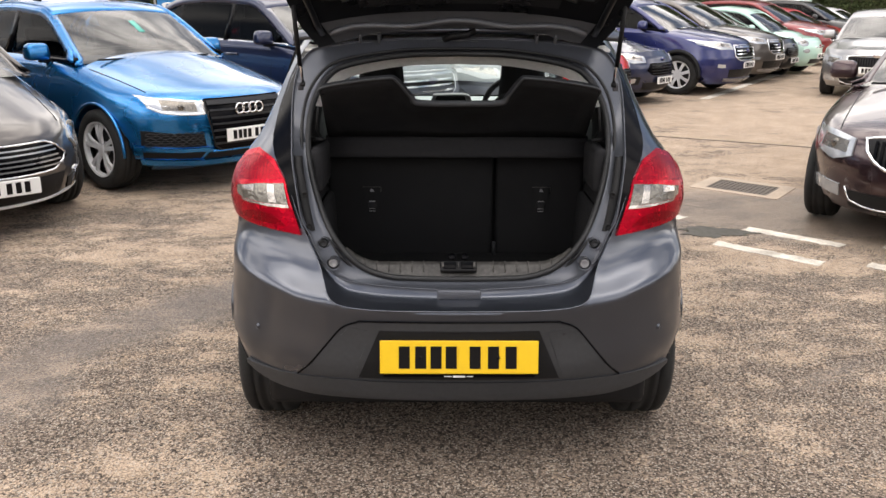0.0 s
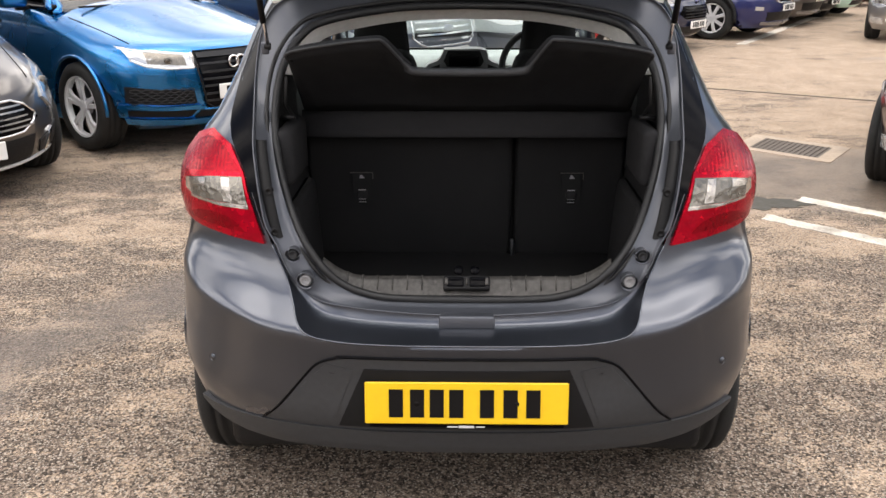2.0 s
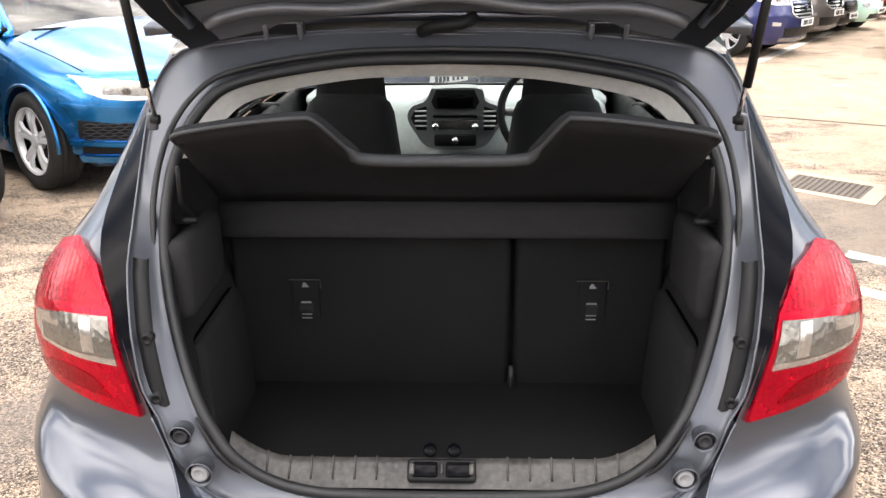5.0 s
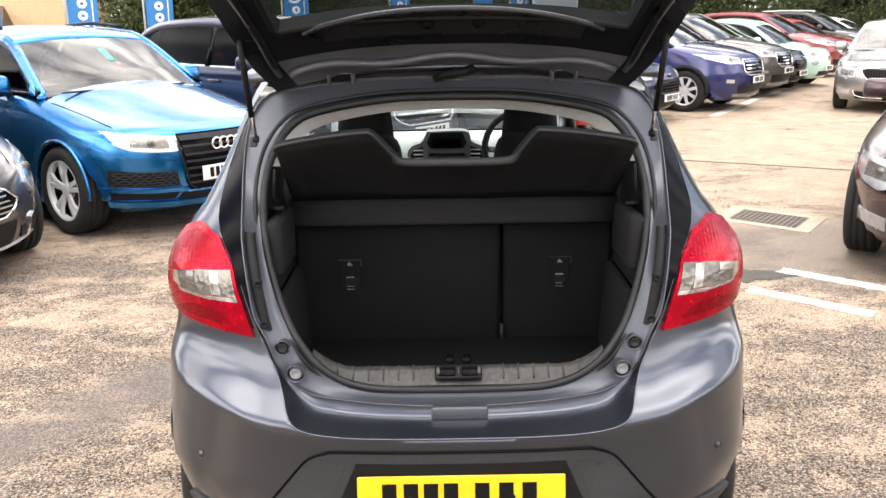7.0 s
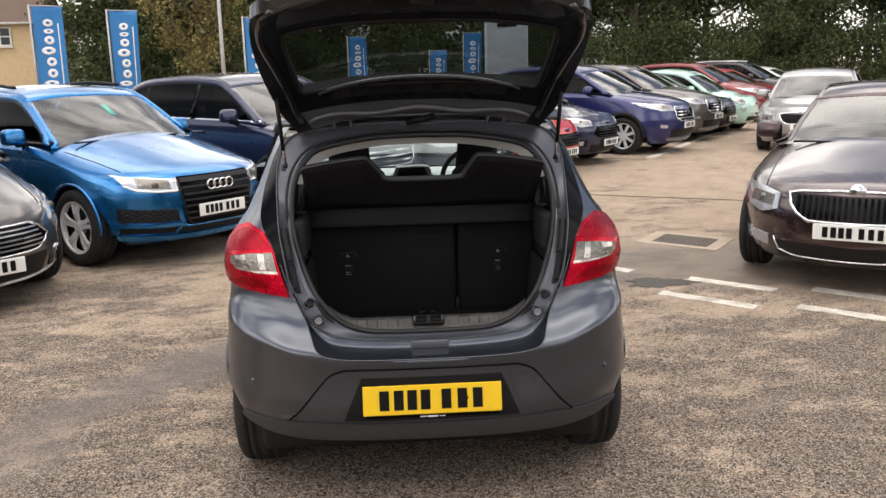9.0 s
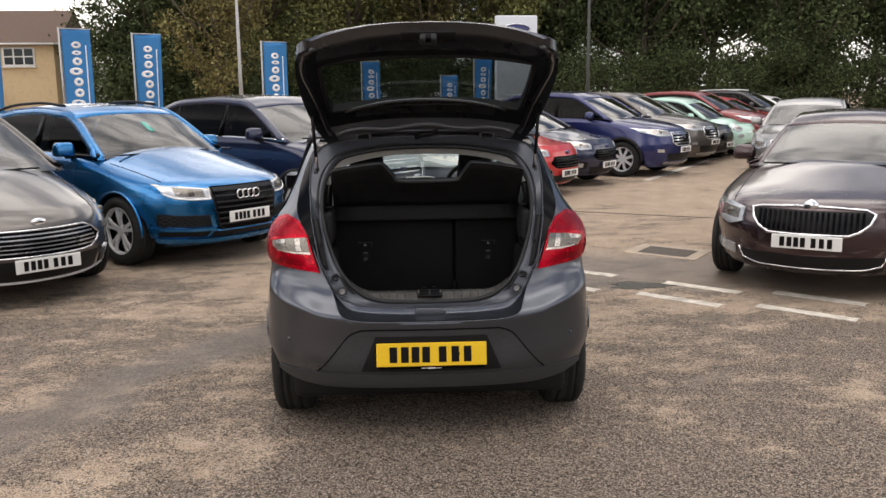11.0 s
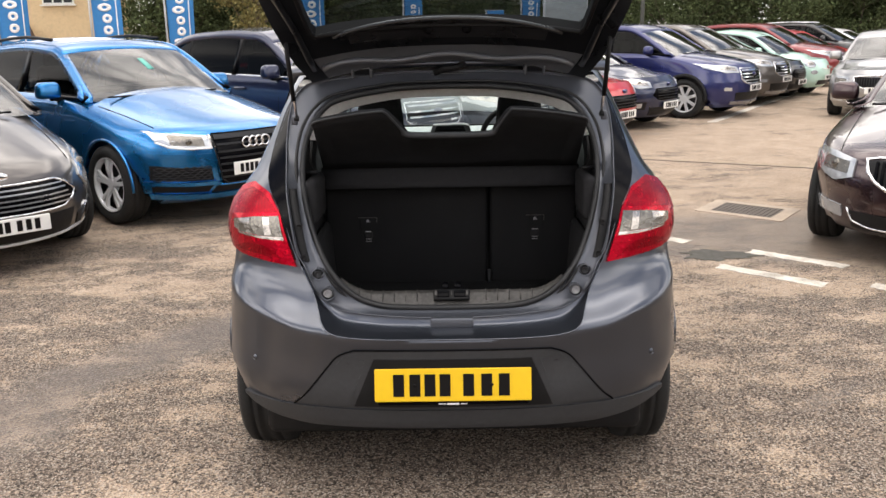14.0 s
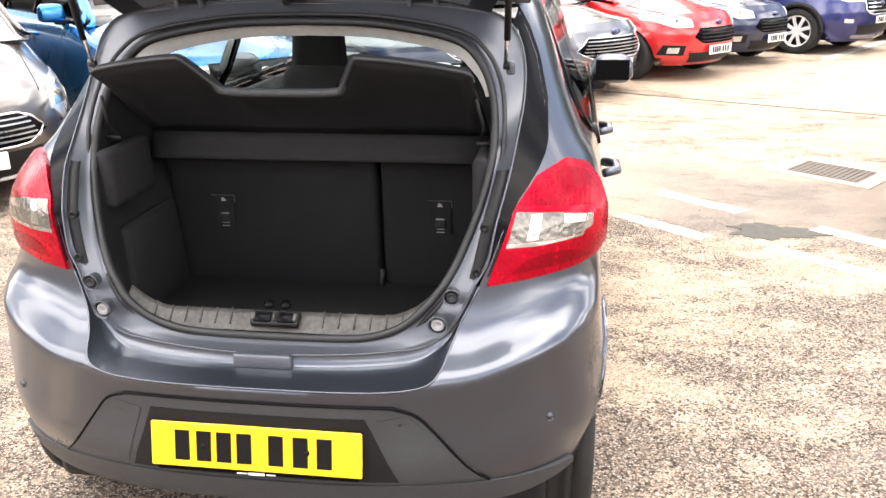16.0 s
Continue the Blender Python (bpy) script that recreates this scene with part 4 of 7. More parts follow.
LED_LAMP = mat("bright_light_strip", (0.85, 0.86, 0.87), rough=0.2, coat=1.0, vary=0.06)
BAR = mat("dull_chrome_bar", (0.36, 0.36, 0.37), rough=0.3, metal=0.8)
FACES = {}
FACES["suv_rings"] = dict(
    pair=[([(0.412, 0.772), (0.60, 0.796), (0.780, 0.824)], [(0.405, 0.664), (0.58, 0.667), (0.70, 0.686), (0.765, 0.730)], HEADLAMP, 0.010, "headlamp"),
          ([(0.372, 0.772), (0.408, 0.774)], [(0.345, 0.672), (0.400, 0.666)], LAMP_CHROME, 0.014, "grille_end"),
          ([(0.42, 0.508), (0.62, 0.520), (0.815, 0.548)], [(0.395, 0.402), (0.62, 0.405), (0.81, 0.424)], BLACK_PLASTIC, 0.004, "air_intake"),
          ([(0.375, 0.395), (0.60, 0.396), (0.83, 0.414)], [(0.370, 0.366), (0.60, 0.368), (0.83, 0.388)], AUDI_BLUE, 0.034, "intake_lip"),
          ([(0.40, 0.352), (0.80, 0.366)], [(0.43, 0.302), (0.79, 0.318)], BLACK_PLASTIC, 0.006, "lower_slot"),
          ([(0.0, 0.286), (0.42, 0.290), (0.80, 0.310)], [(0.0, 0.246), (0.42, 0.248), (0.78, 0.268)], AUDI_BLUE, 0.026, "lower_trim"),
          ([(0.40, 0.630), (0.62, 0.632), (0.86, 0.655)], [(0.40, 0.606), (0.62, 0.608), (0.86, 0.632)], AUDI_BLUE, 0.014, "crease")],
    bezel=CLEAR_LENS, strip=LED_LAMP, slat_off=0.042, ring_off=0.050, line_off=0.034, mesh=(0.42, 0.80, 0.418, 0.520),
    mid=[([(-0.385, 0.772), (0.385, 0.772)], [(-0.325, 0.368), (0.325, 0.368)], BLACK_GLOSS, 0.034, "grille"),
         ([(-0.36, 0.345), (0.36, 0.345)], [(-0.40, 0.292), (0.40, 0.292)], BLACK_PLASTIC, 0.008, "lower_grille")],
    slats=[(0.425, 0.745, 7, lambda z: 0.325 + (z - 0.37) * 0.14, DARK_PLASTIC)],
    lines=[([(-0.385, 0.778), (0.385, 0.778), (0.402, 0.70), (0.335, 0.362), (-0.335, 0.362), (-0.402, 0.70), (-0.385, 0.778)], 0.007, BLACK_PLASTIC, "grille_surround"),
           ([(-0.36, 0.356), (0.36, 0.356)], 0.010, AUDI_BLUE, "grille_lip")], rings=(-0.102, -0.034, 0.034, 0.102), ring_z=0.700)
FACES["oval_grille"] = dict(
    pair=[([(0.56, 0.80), (0.70, 0.88), (0.86, 0.95)], [(0.58, 0.70), (0.74, 0.69), (0.88, 0.80)], LED_LAMP, 0.010, "headlamp"),
          ([(0.56, 0.36), (0.78, 0.44)], [(0.56, 0.28), (0.80, 0.29)], BLACK_PLASTIC, 0.006, "fog_surround"),
          ([(0.66, 0.42), (0.70, 0.44)], [(0.60, 0.29), (0.64, 0.29)], CHROME, 0.012, "fog_trim")],
    mid=[([(-0.42, 0.68), (0.42, 0.68)], [(-0.56, 0.54), (-0.40, 0.47), (0.40, 0.47), (0.56, 0.54)], BLACK_GLOSS, 0.006, "grille"),
         ([(-0.50, 0.40), (0.50, 0.40)], [(-0.46, 0.25), (0.46, 0.25)], BLACK_PLASTIC, 0.006, "lower_grille")],
    slats=[(0.505, 0.645, 5, lambda z: 0.42 + (0.66 - z) * 0.5, BAR)],
    lines=[([(-0.42, 0.685), (0.42, 0.685), (0.57, 0.545), (0.40, 0.465), (-0.40, 0.465), (-0.57, 0.545), (-0.42, 0.685)], 0.010, CHROME, "grille_surround"),
           ([(-0.7, 0.25), (-0.4, 0.225), (0.4, 0.225), (0.7, 0.25)], 0.012, ALLOY, "lower_trim")],
    badge=(0, 0.735, 0.032, DARK_BLUE), badge_w=2.0)
FACES["carrier"] = dict(
    pair=[([(0.66, 0.735), (0.74, 0.775), (0.835, 0.800)], [(0.655, 0.600), (0.73, 0.520), (0.835, 0.600)], HEADLAMP, 0.012, "headlamp"),
          ([(0.56, 0.345), (0.78, 0.42)], [(0.56, 0.26), (0.80, 0.27)], BLACK_PLASTIC, 0.006, "fog_surround"),
          ([(0.655, 0.385), (0.69, 0.400)], [(0.60, 0.262), (0.64, 0.262)], CHROME, 0.014, "fog_trim")],
    mid=[([(-0.43, 0.625), (0.43, 0.625)], [(-0.57, 0.50), (-0.42, 0.435), (0.42, 0.435), (0.57, 0.50)], BLACK_GLOSS, 0.006, "grille"),
         ([(-0.52, 0.40), (0.52, 0.40)], [(-0.48, 0.24), (0.48, 0.24)], BLACK_PLASTIC, 0.006, "lower_grille")],
    slats=[(0.465, 0.595, 5, lambda z: 0.43 + (0.61 - z) * 0.55, BAR)],
    lines=[([(-0.43, 0.632), (0.43, 0.632), (0.58, 0.510), (0.42, 0.428), (-0.42, 0.428), (-0.58, 0.510), (-0.43, 0.632)], 0.009, CHROME, "grille_surround"),
           ([(-0.72, 0.245), (-0.4, 0.215), (0.4, 0.215), (0.72, 0.245)], 0.014, ALLOY, "lower_trim")],
    badge=(0, 0.690, 0.030, CHROME), badge_w=2.0)
FACES["winged"] = dict(
    pair=[([(0.525, 0.700), (0.66, 0.722), (0.825, 0.735)], [(0.535, 0.588), (0.67, 0.545), (0.80, 0.585), (0.835, 0.640)], HEADLAMP, 0.010, "headlamp"),
          ([(0.60, 0.385), (0.80, 0.400)], [(0.60, 0.300), (0.80, 0.315)], HEADLAMP, 0.008, "fog_lamp")],
    mid=[([(-0.45, 0.715), (0.45, 0.715)], [(-0.42, 0.610), (-0.31, 0.545), (0.31, 0.545), (0.42, 0.610)], BLACK_PLASTIC, 0.006, "grille"),
         ([(-0.55, 0.36), (0.55, 0.36)], [(-0.52, 0.24), (0.52, 0.24)], BLACK_PLASTIC, 0.006, "lower_grille")],
    bars=[(-0.38, 0.38, 20, 0.560, 0.70, BLACK_GLOSS)], bezel=CLEAR_LENS,
    lines=[([(-0.12, 0.745), (-0.45, 0.725), (-0.465, 0.69), (-0.42, 0.600), (-0.31, 0.535), (0.31, 0.535), (0.42, 0.600), (0.465, 0.69), (0.45, 0.725), (0.12, 0.745), (-0.12, 0.745)], 0.014, CHROME, "grille_surround"),
           ([(-0.56, 0.380), (-0.53, 0.290), (-0.40, 0.258), (0.40, 0.258), (0.53, 0.290), (0.56, 0.380)], 0.008, CHROME, "lower_trim")],
    badge=(0, 0.745, 0.058, CHROME))
FACES["hatch"] = dict(
    pair=[([(0.46, 0.76), (0.82, 0.86)], [(0.46, 0.67), (0.66, 0.66), (0.83, 0.76)], HEADLAMP, 0.010, "headlamp"),
          ([(0.56, 0.45), (0.76, 0.46)], [(0.56, 0.33), (0.78, 0.34)], BLACK_PLASTIC, 0.006, "fog_surround"),
          ([(0.62, 0.43), (0.72, 0.43)], [(0.62, 0.36), (0.72, 0.36)], HEADLAMP, 0.010, "fog_lamp")],
    mid=[([(-0.38, 0.66), (0.38, 0.66)], [(-0.46, 0.55), (-0.34, 0.47), (0.34, 0.47), (0.46, 0.55)], BLACK_GLOSS, 0.006, "grille"),
         ([(-0.50, 0.36), (0.50, 0.36)], [(-0.46, 0.24), (0.46, 0.24)], BLACK_PLASTIC, 0.006, "lower_grille")],
    slats=[(0.50, 0.63, 4, lambda z: 0.36, BLACK_PLASTIC)], badge=(0, 0.715, 0.028, DARK_BLUE), badge_w=2.0)
FACES["tall_grille"] = dict(
    pair=[([(0.46, 0.90), (0.86, 0.96)], [(0.46, 0.80), (0.70, 0.80), (0.86, 0.88)], HEADLAMP, 0.010, "headlamp"),
          ([(0.63, 0.545), (0.74, 0.555)], [(0.63, 0.490), (0.74, 0.495)], HEADLAMP, 0.008, "fog_lamp"),
          ([(0.0, 0.285), (0.60, 0.305)], [(0.0, 0.235), (0.58, 0.262)], BAR, 0.014, "skid_trim")],
    mid=[([(-0.42, 0.86), (0.42, 0.86)], [(-0.44, 0.68), (-0.34, 0.62), (0.34, 0.62), (0.44, 0.68)], BLACK_GLOSS, 0.006, "grille"),
         ([(-0.56, 0.46), (0.56, 0.46)], [(-0.52, 0.32), (0.52, 0.32)], BLACK_PLASTIC, 0.006, "lower_grille")],
    slats=[(0.66, 0.83, 4, lambda z: 0.40, CHROME)],
    lines=[([(-0.42, 0.87), (0.42, 0.87), (0.45, 0.68), (0.34, 0.61), (-0.34, 0.61), (-0.45, 0.68), (-0.42, 0.87)], 0.012, CHROME, "grille_surround")],
    badge=(0, 0.77, 0.034, DARK_BLUE), badge_w=2.0)
FACES["round_eyes"] = dict(
    pair=[([(0.46, 0.76), (0.52, 0.82), (0.60, 0.82), (0.66, 0.76)], [(0.46, 0.70), (0.52, 0.65), (0.60, 0.65), (0.66, 0.70)], HEADLAMP, 0.012, "headlamp"),
          ([(0.46, 0.56), (0.50, 0.59), (0.56, 0.59), (0.60, 0.56)], [(0.46, 0.53), (0.50, 0.50), (0.56, 0.50), (0.60, 0.53)], HEADLAMP, 0.012, "driving_lamp")],
    mid=[([(-0.40, 0.36), (0.40, 0.36)], [(-0.40, 0.26), (0.40, 0.26)], BLACK_PLASTIC, 0.006, "lower_grille")],
    lines=[([(-0.3, 0.62), (0.3, 0.62)], 0.012, CHROME, "nose_trim")], badge=(0, 0.64, 0.045, DARK_RED))


def suv(colour, face="tall_grille", wheels=None, **more):
    return spec(colour, 4.45, 0.92, 1.66, 2.66, 0.92, 1.10, 1.22, [(1.98, 1.55), (2.4, 1.63), (3.1, 1.64), (3.75, 1.56)], 4.30, 0.35, wheels or W18, face=FACES[face], plate_z=0.53,
                nose=[(0.18, 0.18), (0.28, 0.06), (0.45, 0.0), (0.66, 0.0), (0.82, 0.04), (0.92, 0.12), (1.0, 0.42), (1.07, 0.9), (1.10, 1.2)], cladding=BLACK_PLASTIC, **more)


def hatch(colour, face="hatch", wheels=None, **more):
    return spec(colour, 4.0, 0.865, 1.47, 2.49, 0.82, 0.95, 1.10, [(1.9, 1.36), (2.3, 1.44), (2.8, 1.455), (3.3, 1.38)], 3.86, 0.315, wheels or W17, face=FACES[face], plate_z=0.385, **more)


ROW = "parked cars in a row"
TEAL = mat("teal_price_sticker", (0.12, 0.45, 0.38), rough=0.5)
make_car("car", "bright metallic blue compact SUV with silver alloy wheels, parked on asphalt",
         spec(AUDI_BLUE, 4.39, 0.915, 1.575, 2.60, 0.86, 1.04, 1.31, [(1.97, 1.468), (2.35, 1.54), (2.9, 1.56), (3.6, 1.48)], 4.26, 0.352, W19, face=FACES["suv_rings"], plate_z=0.486, plate_out=0.052, corner=0.84, square=2.5, rails=BLACK_PLASTIC, sticker=TEAL,
              cab_w=0.752, roof_w=0.59, bonnet_x=0.70, rise=0.10, crown=0.06,
              width=[(0.18, 0.85), (0.3, 0.895), (0.55, 0.915), (0.76, 0.905), (0.90, 0.885), (0.99, 0.855), (1.04, 0.80)],
              nose=[(0.18, 0.22), (0.24, 0.08), (0.36, 0.02), (0.50, 0.0), (0.66, 0.0), (0.745, 0.022), (0.795, 0.075), (0.84, 0.22), (0.90, 0.50), (0.97, 0.86), (1.02, 1.14), (1.04, 1.28)], flare=True),
         pose(-1.73, 4.86, 0, 0, 0, 51), ROW)
make_car("car", "metallic warm grey people carrier with a chrome-barred grille, parked on asphalt",
         spec(MAGNETIC, 4.38, 0.875, 1.61, 2.62, 0.98, 1.00, 1.28, [(2.25, 1.46), (2.6, 1.56), (3.1, 1.58), (3.75, 1.5)], 4.25, 0.325, W17, face=FACES["carrier"], plate_z=0.365, mirrors=(-1,), corner=0.94, square=1.95, cab_w=0.74, roof_w=0.58, bonnet_x=0.60,
              nose=[(0.18, 0.16), (0.26, 0.05), (0.38, 0.0), (0.54, 0.02), (0.66, 0.07), (0.74, 0.16), (0.84, 0.48), (0.93, 0.82), (0.98, 1.08), (1.00, 1.22)]),
         pose(-2.985, 2.985, 0, 0, 0, 46), ROW)
make_car("car", "dark plum saloon with a chrome-winged grille, parked facing the lane",
         spec(PLUM, 4.84, 0.90, 1.43, 2.76, 0.95, 0.94, 1.62, [(2.52, 1.31), (2.9, 1.395), (3.4, 1.41), (3.9, 1.35)], 4.6, 0.325, W17, face=FACES["winged"], plate_z=0.478, corner=1.0, square=2.05, cab_w=0.74, roof_w=0.57, bonnet_x=0.66,
              nose=[(0.18, 0.16), (0.26, 0.05), (0.42, 0.0), (0.58, 0.01), (0.70, 0.05), (0.755, 0.14), (0.81, 0.46), (0.87, 0.95), (0.92, 1.36), (0.94, 1.56)]),
         pose(3.035, 2.615, 0, 0, 0, -34), "parked cars facing the lane")
make_car("car", "silver saloon with dark grille, parked further along the lane",
         spec(SILVER, 4.66, 0.90, 1.47, 2.68, 0.92, 0.94, 1.3, [(2.15, 1.35), (2.6, 1.44), (3.2, 1.455), (3.7, 1.38)], 4.4, 0.325, W17, face=FACES["winged"], plate_z=0.5),
         pose(7.20, 11.98, 0, 0, 0, -30), "parked cars facing the lane")
row = [("navy blue SUV with silver window trim, parked between other cars", suv(NAVY, trim=CHROME), (-0.12, 6.70), 50),
       ("silver hatchback with a chrome-barred grille", hatch(STEEL_GREY, "oval_grille"), (1.20, 8.2), 51),
       ("bright red sports hatchback with dark wheels", hatch(RED, "hatch", WDK), (2.55, 9.92), 51),
       ("navy blue hatchback with bright headlamps", hatch(NAVY), (3.57, 11.50), 51),
       ("deep blue SUV with silver alloy wheels", suv(DARK_BLUE), (5.46, 13.10), 51),
       ("brown-grey SUV with chrome trim", suv(BROWN_GREY, trim=CHROME), (6.90, 15.42), 51),
       ("black city car parked in the row", hatch(BLACK_PAINT), (7.75, 16.7), 51),
       ("small mint green city car with round headlamps", spec(MINT, 3.55, 0.81, 1.49, 2.3, 0.72, 0.93, 0.95, [(1.6, 1.36), (2.0, 1.46), (2.4, 1.47), (2.9, 1.38)], 3.4, 0.30, W17, face=FACES["round_eyes"], plate_z=0.42), (8.75, 17.75), 51),
       ("dark red SUV parked in the row", suv(DARK_RED), (10.5, 20.8), 51),
       ("bright red hatchback parked in the row", hatch(RED), (11.9, 22.7), 51),
       ("dark SUV with roof rails", suv(BLACK_PAINT, rails=ALLOY), (13.4, 24.6), 51),
       ("white hatchback at the end of the row", hatch(WHITE), (15.0, 26.6), 51)]
make_car("car", "black estate car seen from behind, parked beyond the row", suv(BLACK_PAINT, rails=BLACK_PLASTIC), pose(-8.8, 13.0, 0, 0, 0, 205), "parked cars beyond the row")
for label, P, (x, y), yaw in row:
    make_car("car", label, P, pose(x, y, fall(x - 1.2, y + 1.2), 0, 0, yaw), ROW)

# ---------------------------------------------------------------- the dark grey hatchback with its boot open
# car axes: x across, y from the rear bumper to the front, z up
KZ = [0.2, 0.28, 0.40, 0.50, 0.58, 0.612, 0.632, 0.655, 0.70, 0.75, 0.82, 0.95, 1.05, 1.2, 1.4, 1.48]
KY = [0.10, 0.03, -0.003, 0.0, -0.008, -0.012, 0.004, 0.046, 0.084, 0.103, 0.116, 0.14, 0.2, 0.33, 0.50, 0.60]
KWZ = [0.2, 0.3, 0.45, 0.6, 0.72, 0.82, 0.9, 1.0, 1.05, 1.1, 1.2, 1.3, 1.4, 1.48]
KW = [0.77, 0.806, 0.822, 0.816, 0.804, 0.803, 0.810, 0.800, 0.776, 0.738, 0.695, 0.66, 0.62, 0.58]


_fz = np.linspace(0.15, 1.5, 541)
_fy = np.convolve(np.pad(np.interp(_fz, KZ, KY), 6, mode="edge"), np.ones(13) / 13, "valid")


def ka_w(z):
    return float(np.interp(z, KWZ, KW))


def ka_y(x, z):
    """The rear profile; its crest climbs towards the corners."""
    climb = float(np.interp(abs(x), [0, 0.32, 0.52, 0.70, 0.79, 0.86], [0, 0, 0.022, 0.085, 0.135, 0.15]))
    fade = float(np.interp(z, [0.40, 0.60, 0.84, 0.98], [0.0, 1.0, 0.75, 0.0]))
    return float(np.interp(z - climb * fade, _fz, _fy))


def ka_rear(x, z):
    w = ka_w(z)
    u = min(abs(x) / w, 0.9995)
    return (x, ka_y(x, z) + 0.42 * (1 - (1 - u ** 2.6) ** (1 / 2.6)), z)


def ka_gutter(z):
    return 0.160 + max(0.0, z - 0.75) * 0.62


SEAL_LINE = [(0, 0.662), (0.14, 0.664), (0.24, 0.672), (0.325, 0.703), (0.39, 0.762), (0.44, 0.826), (0.487, 0.928), (0.518, 1.035), (0.527, 1.137), (0.512, 1.235), (0.468, 1.31), (0.396, 1.352), (0.2, 1.385), (0, 1.392)]
BODY_LINE = [(0, 0.652), (0.10, 0.652), (0.226, 0.650), (0.33, 0.646), (0.395, 0.649), (0.440, 0.668), (0.474, 0.710), (0.516, 0.809), (0.53, 0.86), (0.548, 0.95), (0.572, 1.05), (0.585, 1.13), (0.595, 1.21), (0.590, 1.30), (0.562, 1.37), (0.49, 1.415), (0.25, 1.44), (0, 1.445)]
SHUT_LINE = [(0, 0.648), (0.10, 0.649), (0.24, 0.654), (0.35, 0.662), (0.400, 0.673), (0.432, 0.690), (0.455, 0.717), (0.481, 0.767), (0.502, 0.815), *BODY_LINE[8:]]
STEP_LINE = [(0, 0.604), (0.10, 0.604), (0.22, 0.604), (0.31, 0.606), (0.372, 0.612), (0.412, 0.624), (0.436, 0.648), (0.452, 0.682), (0.476, 0.738), (0.513, 0.811)]
SZ, SX = [z for _, z in BODY_LINE[5:16]], [x for x, _ in BODY_LINE[5:16]]


def step_top(x):
    """How high the bumper's outer skin reaches at x."""
    return float(np.interp(abs(x), [0, 0.31, 0.372, 0.412, 0.436, 0.452, 0.476, 0.513], [0.604, 0.606, 0.612, 0.624, 0.648, 0.682, 0.738, 0.811]))


TZ, TX = [0.80, 0.84, 0.94, 0.99, 1.05, 1.1, 1.2, 1.3, 1.38, 1.43], [0.515, 0.537, 0.575, 0.588, 0.635, 0.66, 0.652, 0.625, 0.59, 0.555]
ka = thing("car", "dark grey hatchback with raised tailgate and empty boot, on asphalt", "car", pose(0, 0, 0))
NOSE = [(0.2, 0.12), (0.4, 0.0), (0.62, 0.04), (0.78, 0.12), (0.88, 0.40), (0.96, 0.80), (1.0, 0.95)]
KA_L, KA_AX, KA_R, KA_ARCH = 3.93, (0.565, 3.05), 0.295, 0.33


def ka_row(z, x0, y_end, n_rear=18, n_side=20):
    """One level line of the right half, from x0 round the rear corner and along the side to y_end."""
    w, y0 = ka_w(z), ka_y(0.85, z)
    a0 = math.asin(min(1.0, (x0 / w) ** 1.3))
    pts = []
    for a in np.linspace(a0, math.pi / 2, n_rear):
        xa = w * math.sin(a) ** (2 / 2.6) if a > 0 else 0.0
        pts.append((xa, ka_y(xa, z) + 0.42 * (1 - max(0.0, math.cos(a)) ** (2 / 2.6))))
    for y in np.linspace(y0 + 0.42, y_end, n_side)[1:]:
        pts.append((w, y))
    out = []
    for x, y in pts:
        zz, xx = z + 0.07 * float(np.clip((x - 0.58) / 0.24, 0, 1)) ** 1.5 * float(np.clip((0.52 - z) / 0.235, 0, 1)), x
        for ya in KA_AX:
            d = abs(y - ya)
            if d < KA_ARCH and x > w * 0.8:
                za = KA_R + math.sqrt(KA_ARCH ** 2 - d ** 2)
                if zz < za:
                    xx, zz = x + 0.006, za
        out.append((xx, y, zz))
    return out


def both(name, me, parent, label=""):
    part(name, me, parent, label)
    part(name, mirrored(me), parent, label)


# bumper skin between the cheeks
LOW = (0.285, 0.30, 0.33, 0.36, 0.40, 0.45, 0.50, 0.54, 0.57, 0.59, 0.605, 0.617, 0.628, 0.637, 0.645)
HIGH = (0.651, 0.658, 0.667, 0.68, 0.695, 0.715, 0.74, 0.77, 0.80, 0.83, 0.86, 0.90, 0.94, 0.98, 1.02, 1.06, 1.10, 1.15, 1.20, 1.25, 1.30, 1.35, 1.40, 1.44)
rows = [[ka_rear(x, min(z, step_top(x))) for x in np.linspace(-0.434, 0.434, 61)] for z in LOW]
part("rear_bumper", sheet("rear_bumper", rows, GREY, 0.0), ka, "painted dark grey rear bumper")


# cheeks of the bumper and the quarter panels beside the opening
def cheek_x(z):
    if z <= 0.645:
        return 0.434
    x = float(np.interp(z, [0.645, 0.656, 0.664, 0.682, 0.710, 0.738, 0.811, *SZ[3:]], [0.434, 0.441, 0.446, 0.452, 0.464, 0.476, 0.513, *SX[3:]]))
    return x + (0.0 if z < 0.84 else max(0.0, float(np.interp(z, TZ, TX)) - float(np.interp(z, SZ, SX)) - 0.01))


rows = [ka_row(z, cheek_x(z), 1.0 if z < 1.03 else max(0.80, ka_y(0.85, z) + 0.45), 26) for z in LOW + HIGH]
both("quarter_panel", sheet("quarter_panel", rows, GREY, 0.0), ka)
